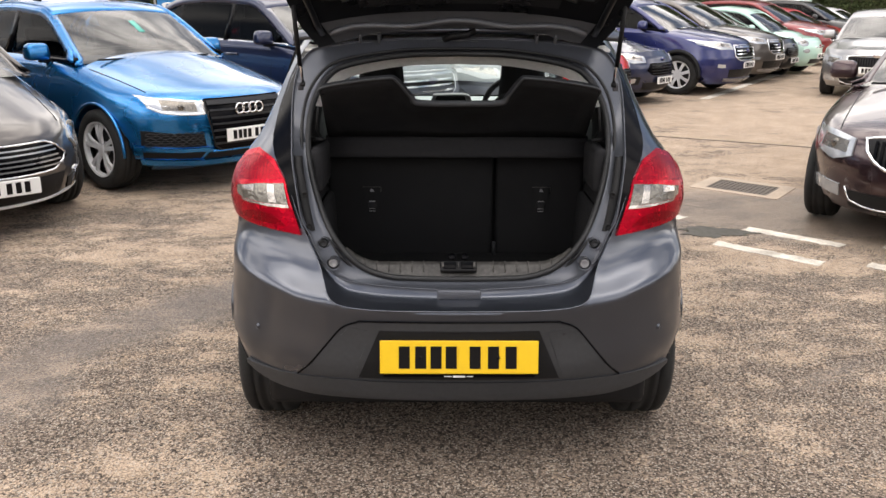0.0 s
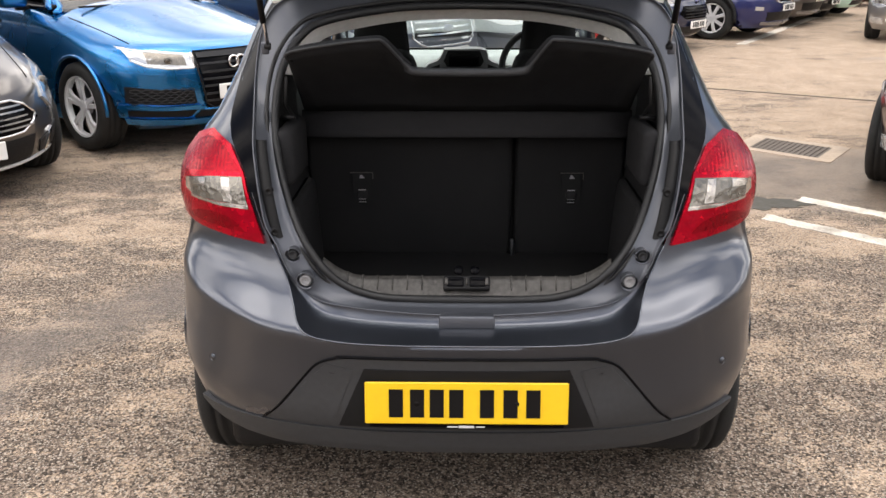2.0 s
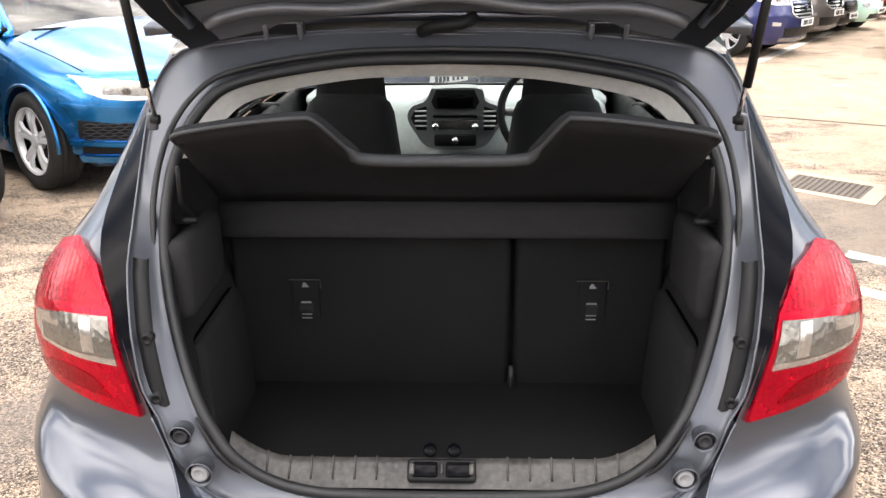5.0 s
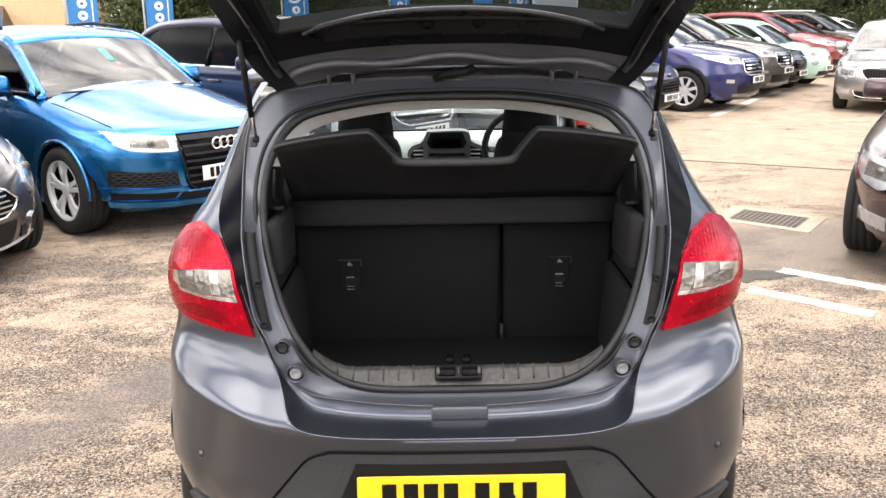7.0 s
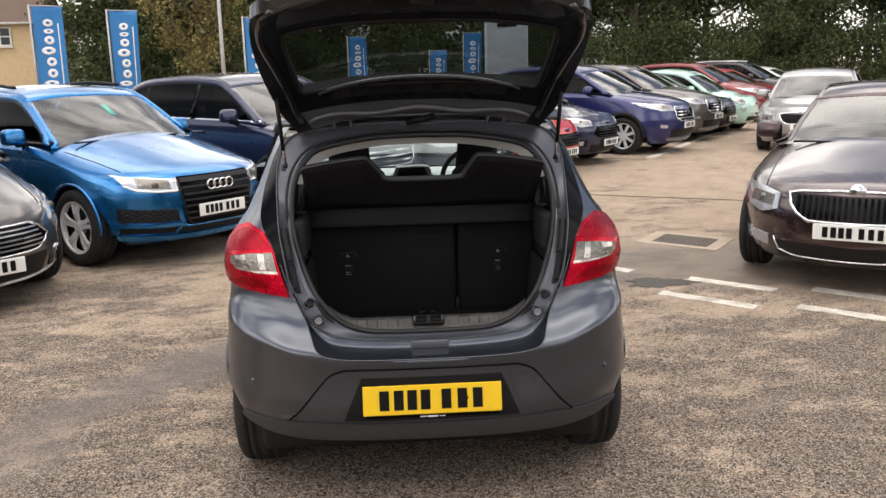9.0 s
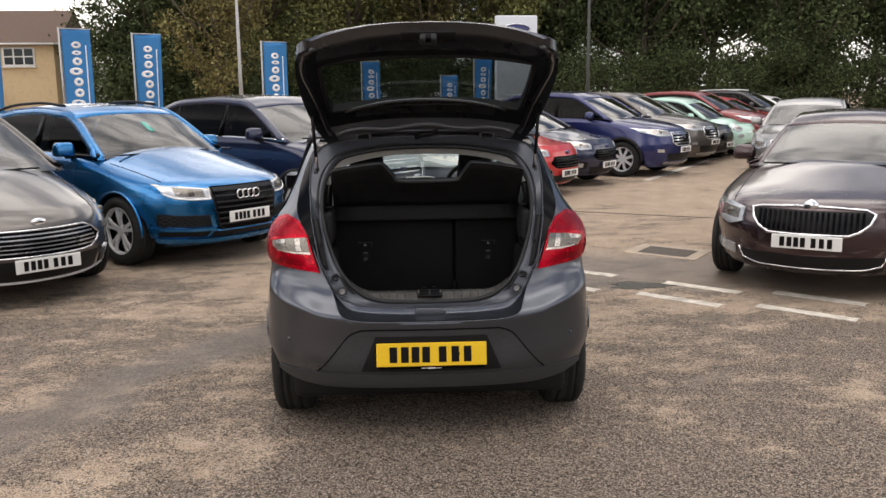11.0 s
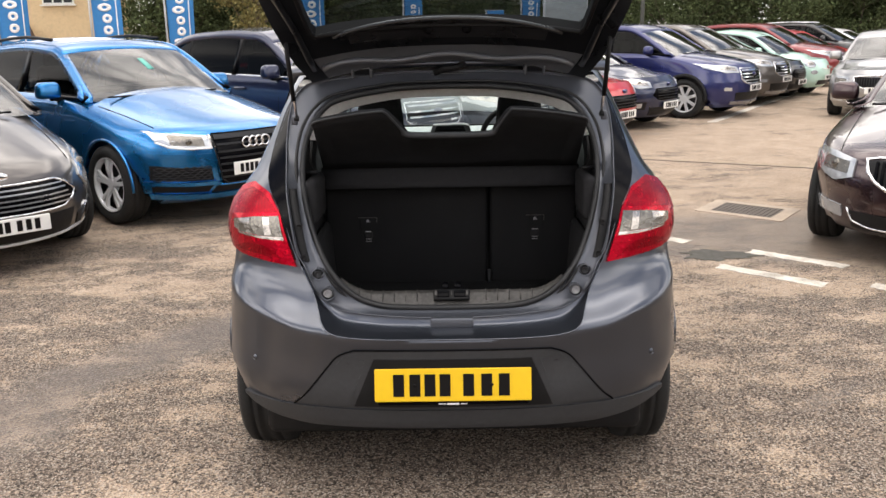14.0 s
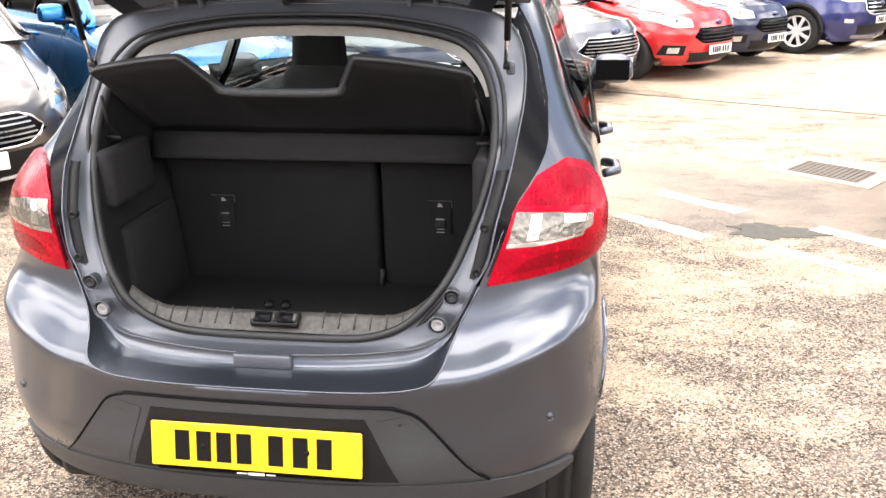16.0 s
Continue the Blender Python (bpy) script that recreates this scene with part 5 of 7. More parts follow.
# flanks and nose
rows = []
for z in (0.2, 0.25, 0.32, 0.40, 0.5, 0.6, 0.7, 0.8, 0.88, 0.94, 1.0):
    w = ka_w(z)
    yn = KA_L - float(np.interp(z, [a for a, _ in NOSE], [b for _, b in NOSE]))
    line = [(w, y) for y in np.linspace(1.0, yn - 0.5, 34)] + [(w * math.cos(a) ** (2 / 2.6), yn - 0.5 + 0.5 * math.sin(a) ** (2 / 2.6)) for a in np.linspace(0, math.pi / 2, 12)[1:-1]] + [(0.0, yn)]
    row = []
    for x, y in line:
        zz, xx = z, x
        d = abs(y - KA_AX[1])
        if d < KA_ARCH and x > w * 0.8:
            za = KA_R + math.sqrt(KA_ARCH ** 2 - d ** 2)
            if zz < za:
                xx, zz = x + 0.006, za
        row.append((xx, y, zz))
    rows.append(row)
both("flank", sheet("flank", rows, GREY, 0.0), ka)
part("bonnet", sheet("bonnet", [[(x * ka_w(1.0), 3.0 - 0.04 * (1 - x * x) + f * 0.02, 0.945 + 0.02 * (1 - x * x)) for x in np.linspace(-1, 1, 9)] for f in (0, 1)], GREY), ka)
# roof and screens
rows = [[(u * np.interp(y, [0.58, 1.2, 2.3], [0.60, 0.62, 0.58]), y, np.interp(y, [0.58, 0.8, 1.4, 2.0, 2.3], [1.452, 1.485, 1.505, 1.49, 1.455]) + 0.03 * (1 - u * u)) for u in np.linspace(-1, 1, 13)] for y in np.linspace(0.58, 2.3, 16)]
part("roof", sheet("roof", rows, GREY, 0.02), ka)
rows = [[(u * (0.58 + 0.14 * f), 2.3 + 0.72 * f + 0.10 * (1 - u * u) * f, 1.455 - 0.49 * f + 0.03 * (1 - u * u) * (1 - f)) for u in np.linspace(-0.93, 0.93, 11)] for f in np.linspace(0, 1, 8)]
part("windscreen", sheet("windscreen", rows, CLEAR_GLASS, 0.0), ka)
for s in (-1, 1):
    rows = [[(s * u * (0.58 + 0.14 * f), 2.3 + 0.72 * f + 0.10 * (1 - u * u) * f, 1.455 - 0.49 * f) for u in (0.92, 1.04)] for f in np.linspace(0, 1, 8)]
    part("pillar", sheet("pillar", rows, GREY, 0.04), ka)

    def skin(y, z):
        return (s * (ka_w(z) - 0.004), y, z)

    def head(y):
        return float(np.interp(y, [0.75, 0.9, 1.4, 2.0, 2.3, 3.0], [1.30, 1.40, 1.435, 1.42, 1.39, 1.04]))
    for a, b in ((0.83, 0.985), (1.02, 1.78), (1.86, 2.72)):
        ys = np.linspace(a, b, 8)
        rows = [[skin(y, max(1.03, head(y) * (1 - f) + 1.02 * f)) for y in ys] for f in np.linspace(0, 1, 5)]
        part("side_window", sheet("side_window", rows, CLEAR_GLASS, 0.0), ka)
    rows = [[skin(1.78, z), skin(1.86, z)] for z in np.linspace(1.0, 1.43, 5)]
    part("pillar", sheet("pillar", rows, BLACK_GLOSS, 0.03), ka)
    rows = [[(s * ka_w(z), y, z) for y in (0.98, 1.03)] for z in np.linspace(1.0, 1.44, 6)]
    part("pillar", sheet("pillar", rows, BLACK_GLOSS, 0.03), ka)
    rows = [[(s * (ka_w(head(y) + d) + 0.002), y, head(y) + d) for y in np.linspace(0.9, 2.4, 20)] for d in (-0.01, 0.05)]
    part("roof_rail", sheet("roof_rail", rows, GREY, 0.03), ka)
    rows = [[(s * (ka_w(z) + 0.006), y, z) for y in np.linspace(0.99, 2.9, 12)] for z in (0.99, 1.025)]
    part("belt_trim", sheet("belt_trim", rows, BLACK_GLOSS, 0.02), ka)
    for y in (1.40, 2.15):
        part("door_handle", tube("door_handle", [(s * 0.835, y - 0.09, 0.815), (s * 0.880, y - 0.06, 0.82), (s * 0.880, y + 0.05, 0.82), (s * 0.835, y + 0.09, 0.815)], 0.017, GREY, 8), ka)
    for y in (1.0, 1.82, 2.75):
        rows = [[(s * (ka_w(z) + 0.0015), y + d, z) for d in (-0.004, 0.004)] for z in np.linspace(0.34, 0.985, 9)]
        part("door_seam", sheet("door_seam", rows, BLACK_PLASTIC, 0.0), ka)
    mirror = part("door_mirror", box("door_mirror", (0.20, 0.12, 0.135), GREY, 0.055, seg=4, taper=(0.9, 0.8)), ka, "", pose(s * 0.89, 2.38, 1.05))
    part("mirror_glass", box("mirror_glass", (0.150, 0.006, 0.092), BLACK_GLOSS, 0.0028, seg=1), mirror, "", pose(0, -0.060, 0.0))
    part("mirror_arm", box("mirror_arm", (0.14, 0.06, 0.05), BLACK_PLASTIC, 0.015), mirror, "", pose(-s * 0.1, 0.0, -0.07))
    # inner wheel well so that no light shows past the tyre
    part("wheel_well", box("wheel_well", (0.10, 0.74, 0.42), BLACK_PLASTIC, 0.04, (s * 0.58, 0.58, 0.43)), ka)
part("underbody", box("underbody", (1.36, 3.5, 0.14), BLACK_PLASTIC, 0.03, (0, 1.95, 0.24)), ka)
part("silencer", box("silencer", (0.55, 0.22, 0.14), BLACK_PLASTIC, 0.05, (0.25, 0.32, 0.28)), ka)
add_wheels(ka, wheel_meshes(KA_R, 0.195, ALLOY, 7, False), 0.706, KA_AX, KA_R)

# recessed gutter between the shut line and the seal
NG = 70
shut = curve(SHUT_LINE, NG)
seal = curve(SEAL_LINE, NG)


def shut_place(x, z):
    y = ka_rear(x, z)[1] + 0.050 * float(np.clip((0.75 - z) / 0.07, 0, 1))
    t = np.clip((z - 1.15) / 0.25, 0, 1)
    return np.array((x, y * (1 - t) + t * (ka_gutter(z) + 0.005), z))


rows = []
for f in (0.0, 0.05, 0.12, 0.3, 0.55, 0.8, 0.9, 1.0):
    row = []
    for (x0, z0), (x1, z1) in zip(shut, seal):
        a, b = shut_place(x0, z0), np.array((x1, ka_gutter(z1), z1))
        p = a * (1 - f) + b * f
        low = np.clip((0.72 - z0) / 0.06, 0, 1)
        p[1] += 0.012 * (1 - low) * (1 if 0 < f < 0.9 else 0) + (0.003 if f == 0 else 0.0)
        p[2] += -0.008 * low * (1 if 0.1 < f < 0.85 else 0)
        row.append(p)
    rows.append(row)
both("boot_flange", sheet("boot_flange", rows, FLANGE, 0.0), ka)
# rolled edge of the flange and the ledge behind it
bead = [p + np.array((0, -0.001, 0.001)) for p in rows[0]]
bead = [(-x, y, z) for x, y, z in bead[:0:-1]] + [tuple(p) for p in bead]
part("flange_edge", tube("flange_edge", bead, 0.0026, FLANGE, 6), ka)
# step that the closed tailgate would fill: a ledge behind the crest and a riser up to the flange
outer_line, inner_line = curve(STEP_LINE, 60), curve(SHUT_LINE[:9], 60)
rows = []
for fy, fz in ((0.0, 0.0), (0.06, 0.03), (0.30, 0.12), (0.60, 0.24), (0.90, 0.38), (0.97, 0.52), (1.0, 1.0)):
    row = []
    for (x0, z0), (x1, z1) in zip(outer_line, inner_line):
        p0, p1 = np.array(ka_rear(x0, z0)), shut_place(x1, z1)
        side = float(np.clip((z0 - 0.63) / 0.10, 0, 1))
        gx = fy * (1 - side) + side * fz
        row.append((p0[0] * (1 - gx) + p1[0] * gx, p0[1] * (1 - fy) + (p1[1] + 0.003) * fy + 0.010 * side * math.sin(math.pi * fy), p0[2] * (1 - fz) + p1[2] * fz))
    rows.append(row)
both("bumper_step", sheet("bumper_step", rows, GREY, 0.0), ka)
lip = [np.array(ka_rear(x, z)) + np.array((0, 0.001, 0.0)) for x, z in outer_line]
lip = [(-x, y, z) for x, y, z in lip[:0:-1]] + [tuple(p) for p in lip]
part("bumper_lip", tube("bumper_lip", lip, 0.003, GREY, 6), ka)
ring = [(x, ka_gutter(z) - 0.004, z) for x, z in seal] + [(-x, ka_gutter(z) - 0.004, z) for x, z in seal[-2:0:-1]]
part("boot_seal", tube("boot_seal", ring, 0.0105, SEAL, 8, True), ka, "black rubber boot seal")
ring2 = [(x * 1.045, ka_gutter(z) + 0.004, z + (0.018 if z > 1.1 else -0.016 * np.clip((1.0 - z) / 0.3, 0, 1))) for x, z in seal]
ring2 = ring2 + [(-x, y, z) for x, y, z in ring2[-2:0:-1]]
part("seal_lip", tube("seal_lip", ring2, 0.006, SEAL, 6, True), ka)
# step in the middle of the lower flange
part("latch_step", box("latch_step", (0.146, 0.035, 0.034), FLANGE, 0.005, (0, 0.082, 0.635), 2, (0.98, 0.8)), ka)
# gloss black trim beside the flange, strip with screws
zs = np.linspace(0.835, 1.425, 22)
rows = []
for f in (0.0, 0.5, 1.0):
    rows.append([tuple(np.array(ka_rear(float(np.interp(z, SZ, SX)) * (1 - f) + float(np.interp(z, TZ, TX)) * f, z)) + np.array((0, -0.004 + 0.012 * (1 - f), 0))) for z in zs])
both("pillar_trim", sheet("pillar_trim", rows, BLACK_GLOSS, 0.0), ka, "gloss black pillar trim")
rows = []
for d in (-0.034, -0.030, 0.004, 0.008):
    rows.append([(float(np.interp(z, SZ, SX)) + d, ka_rear(float(np.interp(z, SZ, SX)) + d, z)[1] + 0.018 + (0.012 if d in (-0.034, 0.008) else 0), z) for z in np.linspace(0.825, 1.06, 12)])
both("lamp_strip", sheet("lamp_strip", rows, BLACK_PLASTIC, 0.0), ka, "dark plastic strip with two screws")
for x, z, r in ((0.520, 0.945, 0.010), (0.505, 0.842, 0.010)):
    me = revolve("screw", [(-0.006, 0.001), (-0.006, r * 0.5), (-0.010, r * 0.6), (-0.010, r), (0.01, r)], BLACK_PLASTIC, 16, "y")
    for s in (1, -1):
        part("screw", me, ka, "", pose(s * x, ka_rear(x, z)[1] + 0.018, z))
for x, z, r, y in ((0.420, 0.731, 0.022, 0.122), (0.452, 0.796, 0.019, 0.138)):
    cup = revolve("stop_cup", [(-0.010, r * 1.10), (-0.012, r * 1.02), (0.006, r * 0.93), (0.02, r * 0.9)], FLANGE, 24, "y")
    pad = revolve("stop_pad", [(-0.006, 0.001), (-0.006, r * 0.35), (-0.009, r * 0.45), (-0.009, r * 0.62), (-0.003, r * 0.74), (0.02, r * 0.74)], mat("grey_rubber_pad", (0.24, 0.24, 0.25), rough=0.7, spec=0.2) if r > 0.02 else DARK_PLASTIC, 24, "y")
    for s in (1, -1):
        stop = part("boot_stop", cup, ka, "", pose(s * x, y, z))
        part("stop_pad", pad, stop)

# tail lamps
LT = [(0.588, 0.985), (0.632, 1.045), (0.700, 1.068), (0.750, 1.048), (0.775, 1.008), (0.789, 0.955)]
LB = [(0.529, 0.813), (0.60, 0.820), (0.67, 0.828), (0.74, 0.838), (0.775, 0.848), (0.794, 0.866)]
def lens(x, z):
    p = np.array(ka_rear(min(x, ka_w(z) * 0.9995), z))
    b = math.sin(math.pi * float(np.clip((z - 0.83) / 0.24, 0, 1))) * float(np.clip((x - 0.58) / 0.2, 0, 1))
    return tuple(p + np.array((0.014, -0.010, 0.0)) * b)


LAMP = [patch("tail_lamp", lens, LT, LB, RED_LENS, 22, 12, 0.010, 0.03),
        patch("clear_band", lens, [(0.590, 0.972), (0.68, 0.964), (0.752, 0.951)], [(0.572, 0.908), (0.66, 0.908), (0.728, 0.913), (0.752, 0.925)], CLEAR_LENS, 14, 5, 0.0125, 0.004),
        patch("white_stripe", lens, [(0.571, 0.908), (0.66, 0.907), (0.738, 0.913)], [(0.568, 0.898), (0.65, 0.899), (0.732, 0.906)], LAMP_CHROME, 12, 3, 0.0128, 0.004),
        patch("bulb_bowl", lens, [(0.622, 0.966), (0.645, 0.965)], [(0.612, 0.912), (0.637, 0.912)], LAMP_CHROME, 4, 5, 0.0135, 0.004),
        patch("bulb_bowl", lens, [(0.690, 0.960), (0.738, 0.952)], [(0.69, 0.942), (0.735, 0.937)], LAMP_CHROME, 5, 3, 0.0135, 0.004),
        patch("clear_rim", lens, [(0.741, 0.952), (0.753, 0.950)], [(0.730, 0.913), (0.753, 0.925)], LAMP_CHROME, 4, 5, 0.0132, 0.004),
        patch("reflector", lens, [(0.585, 0.842), (0.62, 0.868), (0.67, 0.880), (0.72, 0.876), (0.755, 0.860)], [(0.585, 0.838), (0.66, 0.845), (0.755, 0.855)], RED_LENS_DARK, 16, 4, 0.0120, 0.004, True),
        patch("upper_reflector", lens, [(0.604, 0.996), (0.642, 1.034), (0.700, 1.053), (0.742, 1.036), (0.766, 1.000)], [(0.600, 0.985), (0.68, 0.978), (0.764, 0.964)], RED_RIBBED, 14, 5, 0.0108, 0.004)]
for meshes in (LAMP, [mirrored(me) for me in LAMP]):
    lamp = part("tail_lamp", meshes[0], ka, "red tail lamp with a clear middle band")
    for me in meshes[1:]:
        part(me.name.split(".")[0], me, lamp)

# dark lower panel with the plate, and the valance
back = ka_rear
part("plate_panel", patch("plate_panel", back, [(-0.385, 0.54), (-0.34, 0.558), (-0.28, 0.564), (0.28, 0.564), (0.34, 0.558), (0.385, 0.54)], [(-0.545, 0.355), (-0.30, 0.352), (0.30, 0.352), (0.545, 0.355)], PANEL, 25, 7, 0.003, 0.01), ka, "matt dark plastic panel")
seam = [(-0.548, 0.352), (-0.50, 0.40), (-0.42, 0.50), (-0.385, 0.54), (-0.34, 0.560), (-0.28, 0.566), (0.28, 0.566), (0.34, 0.560), (0.385, 0.54), (0.42, 0.50), (0.50, 0.40), (0.548, 0.352)]
part("panel_seam", tube("panel_seam", [tuple(np.array(back(x, z)) + np.array((0, -0.002, 0))) for x, z in curve(seam, 70)], 0.0035, BLACK_GLOSS, 6), ka)
part("plate_recess", patch("plate_recess", back, [(-0.262, 0.535), (0.262, 0.535)], [(-0.335, 0.362), (0.335, 0.362)], BLACK_PLASTIC, 15, 5, 0.006, 0.006), ka)
for s in (1, -1):
    f = 1 if s > 0 else -1
    part("bumper_facet", patch("bumper_facet", back, [(s * 0.29, 0.53), (s * 0.36, 0.545)][::f], [(s * 0.352, 0.365), (s * 0.53, 0.362)][::f], PANEL, 5, 6, 0.0048, 0.01), ka)
part("valance", patch("valance", back, [(-0.745, 0.352), (-0.70, 0.352), (-0.62, 0.350), (-0.3, 0.347), (0.3, 0.347), (0.62, 0.350), (0.70, 0.352), (0.745, 0.352)], [(-0.745, 0.335), (-0.70, 0.312), (-0.62, 0.288), (-0.50, 0.272), (0.50, 0.272), (0.62, 0.288), (0.70, 0.312), (0.745, 0.335)], PANEL, 41, 6, 0.005, 0.03), ka, "matt dark plastic valance")
plate = part("number_plate", box("number_plate", (0.52, 0.008, 0.111), PLATE_Y, 0.003, seg=1), ka, "yellow number plate with dark bars", pose(0, -0.020, 0.4505, -10, 0, 0))
plate_bars(plate, INK, -0.0052)
for x in (-0.127, 0.128):
    part("plate_screw", revolve("plate_screw", [(-0.0075, 0.001), (-0.0075, 0.006), (-0.004, 0.007)], INK, 10, "y"), plate, "", pose(x, 0, 0))
holder = part("plate_holder", box("plate_holder", (0.50, 0.010, 0.012), BLACK_GLOSS, 0.003, seg=1), ka, "", pose(0, -0.020, 0.386))
for x, w, h in ((-0.036, 0.026, 0.003), (0.0, 0.040, 0.0065), (0.036, 0.022, 0.003)):
    part("mark", box("mark", (w, 0.002, h), WHITE_INK, 0.0, seg=1), holder, "", pose(x, -0.006, -0.001))
for x, z, m in ((0.69, 0.50, GREY), (0.345, 0.527, BLACK_PLASTIC)):
    me = revolve("parking_sensor", [(-0.0005, 0.001), (-0.0005, 0.007), (0.0015, 0.008), (0.0015, 0.010), (-0.001, 0.0105), (0.01, 0.0115)], m, 16, "y")
    for s in (1, -1):
        p = ka_rear(x, z)
        part("parking_sensor", me, ka, "", pose(s * p[0], p[1] - 0.004, z, 0, 0, s * (40 if x > 0.5 else 8)))

# ---- boot
def boot_side(s):
    """Side lining: from the seal it opens out to the boot's full width and runs on to the seats."""
    rows = []
    for f in (0.0, 0.06, 0.14, 0.24, 0.36, 0.5, 0.66, 0.82, 1.0):
        row = []
        for x, z in [p for p in seal if p[0] > 0.29 and p[1] < 1.33]:
            y0 = ka_gutter(z) + 0.004
            wide = min(1.0, f * 3.2)
            side = float(np.interp(z, [0.66, 0.84, 0.90, 1.1, 1.3], [0.478, 0.500, 0.530, 0.540, 0.50]))
            low = float(np.clip((0.80 - z) / 0.10, 0, 1))
            row.append((s * (x * 0.985 + max(0.0, side - x * 0.985) * wide), y0 + (max(0.77, y0 + 0.02) - y0) * f, z - 0.115 * low * wide))
        rows.append(row)
    return sheet("boot_lining", rows, FELT, 0.0)


for s in (1, -1):
    part("boot_lining", boot_side(s), ka, "dark felt boot lining")
    part("side_moulding", box("side_moulding", (0.05, 0.24, 0.16), BOARD, 0.02, (s * 0.50, 0.46, 1.00)), ka)
    part("side_moulding", box("side_moulding", (0.07, 0.34, 0.29), FELT, 0.020, (s * 0.497, 0.54, 0.715), taper=(0.55, 0.94)), ka)
    part("shelf_peg", tube("shelf_peg", [(s * 0.52, 0.42, 1.10), (s * 0.478, 0.42, 1.10)], 0.007, BLACK_PLASTIC, 8), ka)
part("boot_floor", box("boot_floor", (0.98, 0.60, 0.03), CARPET, 0.012, (0, 0.50, 0.572)), ka)
rows = [[(x, 0.172 + 0.05 * f, 0.668 + 0.055 * f - 0.05 * max(0, f - 0.8) * 5 + 0.075 * max(0.0, (abs(x) - 0.27) / 0.12) ** 2 * (1 - 0.3 * f)) for x in np.linspace(-0.385, 0.385, 29)] for f in (0, 0.15, 0.35, 0.55, 0.75, 0.88, 1.0)]
part("sill_trim", sheet("sill_trim", rows, SCUFF, 0.0), ka, "scuffed grey plastic boot sill")
for x in np.linspace(-0.32, 0.32, 17):
    if abs(x) > 0.09:
        part("sill_rib", tube("sill_rib", [(x, 0.172 + 0.05 * f - 0.001, 0.668 + 0.055 * f - 0.05 * max(0, f - 0.8) * 5 + 0.075 * max(0.0, (abs(x) - 0.27) / 0.12) ** 2 * (1 - 0.3 * f) + 0.001) for f in (0.2, 0.5, 0.78)], 0.0022, SCUFF, 5), ka)
rows = [[(x, 0.222 + 0.02 * f, 0.674 - 0.12 * f) for x in np.linspace(-0.45, 0.45, 9)] for f in (0, 0.5, 1)]
part("sill_back", sheet("sill_back", rows, BLACK_PLASTIC, 0.01), ka)
latch = part("boot_latch", box("boot_latch", (0.125, 0.02, 0.042), BLACK_PLASTIC, 0.006), ka, "black boot latch", pose(0, 0.184, 0.698, -45, 0, 0))
for x in (-0.030, 0.030):
    part("latch_pocket", box("latch_pocket", (0.045, 0.01, 0.028), BLACK_GLOSS, 0.004), latch, "", pose(x, -0.009, 0))
for x in (-0.054, 0.054, 0):
    part("latch_tab", box("latch_tab", (0.009 if x else 0.003, 0.008, 0.020), SCUFF, 0.002, seg=1), latch, "", pose(x, -0.014, 0))
for x in (-0.022, 0.022):
    part("sill_plug", revolve("sill_plug", [(-0.004, 0.001), (-0.004, 0.012), (0.004, 0.013)], BLACK_GLOSS, 14, "y"), ka, "", pose(x, 0.206, 0.728, -55, 0, 0))
# rear seat backs, split
for x0, x1 in ((-0.505, 0.148), (0.160, 0.505)):
    w = x1 - x0
    me = box("rear_seat_back", (w, 0.10, 0.50), CARPET, 0.016, seg=3)
    part("rear_seat_back", me, ka, "black felt-backed folding rear seat", pose((x0 + x1) / 2, 0.772, 0.80, 4, 0, 0))
part("seat_gap", box("seat_gap", (0.03, 0.02, 0.48), FABRIC, 0.004, (0.154, 0.79, 0.80)), ka)
part("seat_seam", tube("seat_seam", [(0.154, 0.715, 0.585), (0.154, 0.722, 0.64)], 0.008, DARK_PLASTIC, 6), ka)
for x in (-0.333, 0.338):
    tag = part("anchor_label", box("anchor_label", (0.062, 0.0016, 0.100), CARPET, 0.0007, seg=1), ka, "", pose(x, 0.7135, 0.812, 3, 0, 0))
    part("label_edge", box("label_edge", (0.074, 0.003, 0.0028), SCUFF, 0.001, seg=1), tag, "", pose(0, -0.003, 0.055))
    part("label_edge", box("label_edge", (0.003, 0.003, 0.022), SCUFF, 0.001, seg=1), tag, "", pose(0.036, -0.003, 0.044))
    part("symbol", mesh_from("symbol", [(-0.008, -0.0035, 0.036), (0.010, -0.0035, 0.036), (0.001, -0.0035, 0.048), (-0.004, -0.0035, 0.048)], [(0, 1, 2, 3)], LABEL_INK, False), tag)
    for z, h in ((-0.003, 0.0045), (-0.034, 0.0025), (-0.044, 0.0025)):
        part("symbol", box("symbol", (0.024, 0.002, h * 0.8), LABEL_INK, 0.0, seg=1), tag, "", pose(0, -0.003, z))
    part("strap", box("strap", (0.034, 0.01, 0.026), FABRIC, 0.004), tag, "", pose(0, -0.004, -0.018))
# parcel shelf: a fixed board and the raised flap with its cut-out
rows = [[(x, 0.655 - 0.035 * f + 0.0 * x, 1.075 - 0.076 * f) for x in np.linspace(-0.50, 0.50, 9)] for f in (0, 0.3, 0.7, 1)]
part("shelf_board", sheet("shelf_board", rows, BOARD, 0.012), ka, "charcoal fixed shelf board")
edge = curve([(-0.475, 0.345, 1.262), (-0.462, 0.300, 1.288), (-0.34, 0.275, 1.312), (-0.232, 0.262, 1.324), (-0.212, 0.270, 1.316), (-0.165, 0.325, 1.256), (-0.140, 0.346, 1.234), (0.0, 0.352, 1.230), (0.142, 0.346, 1.234), (0.167, 0.325, 1.256), (0.206, 0.270, 1.316), (0.226, 0.262, 1.324), (0.34, 0.275, 1.312), (0.466, 0.300, 1.288), (0.480, 0.345, 1.262)], 81)
rows = []
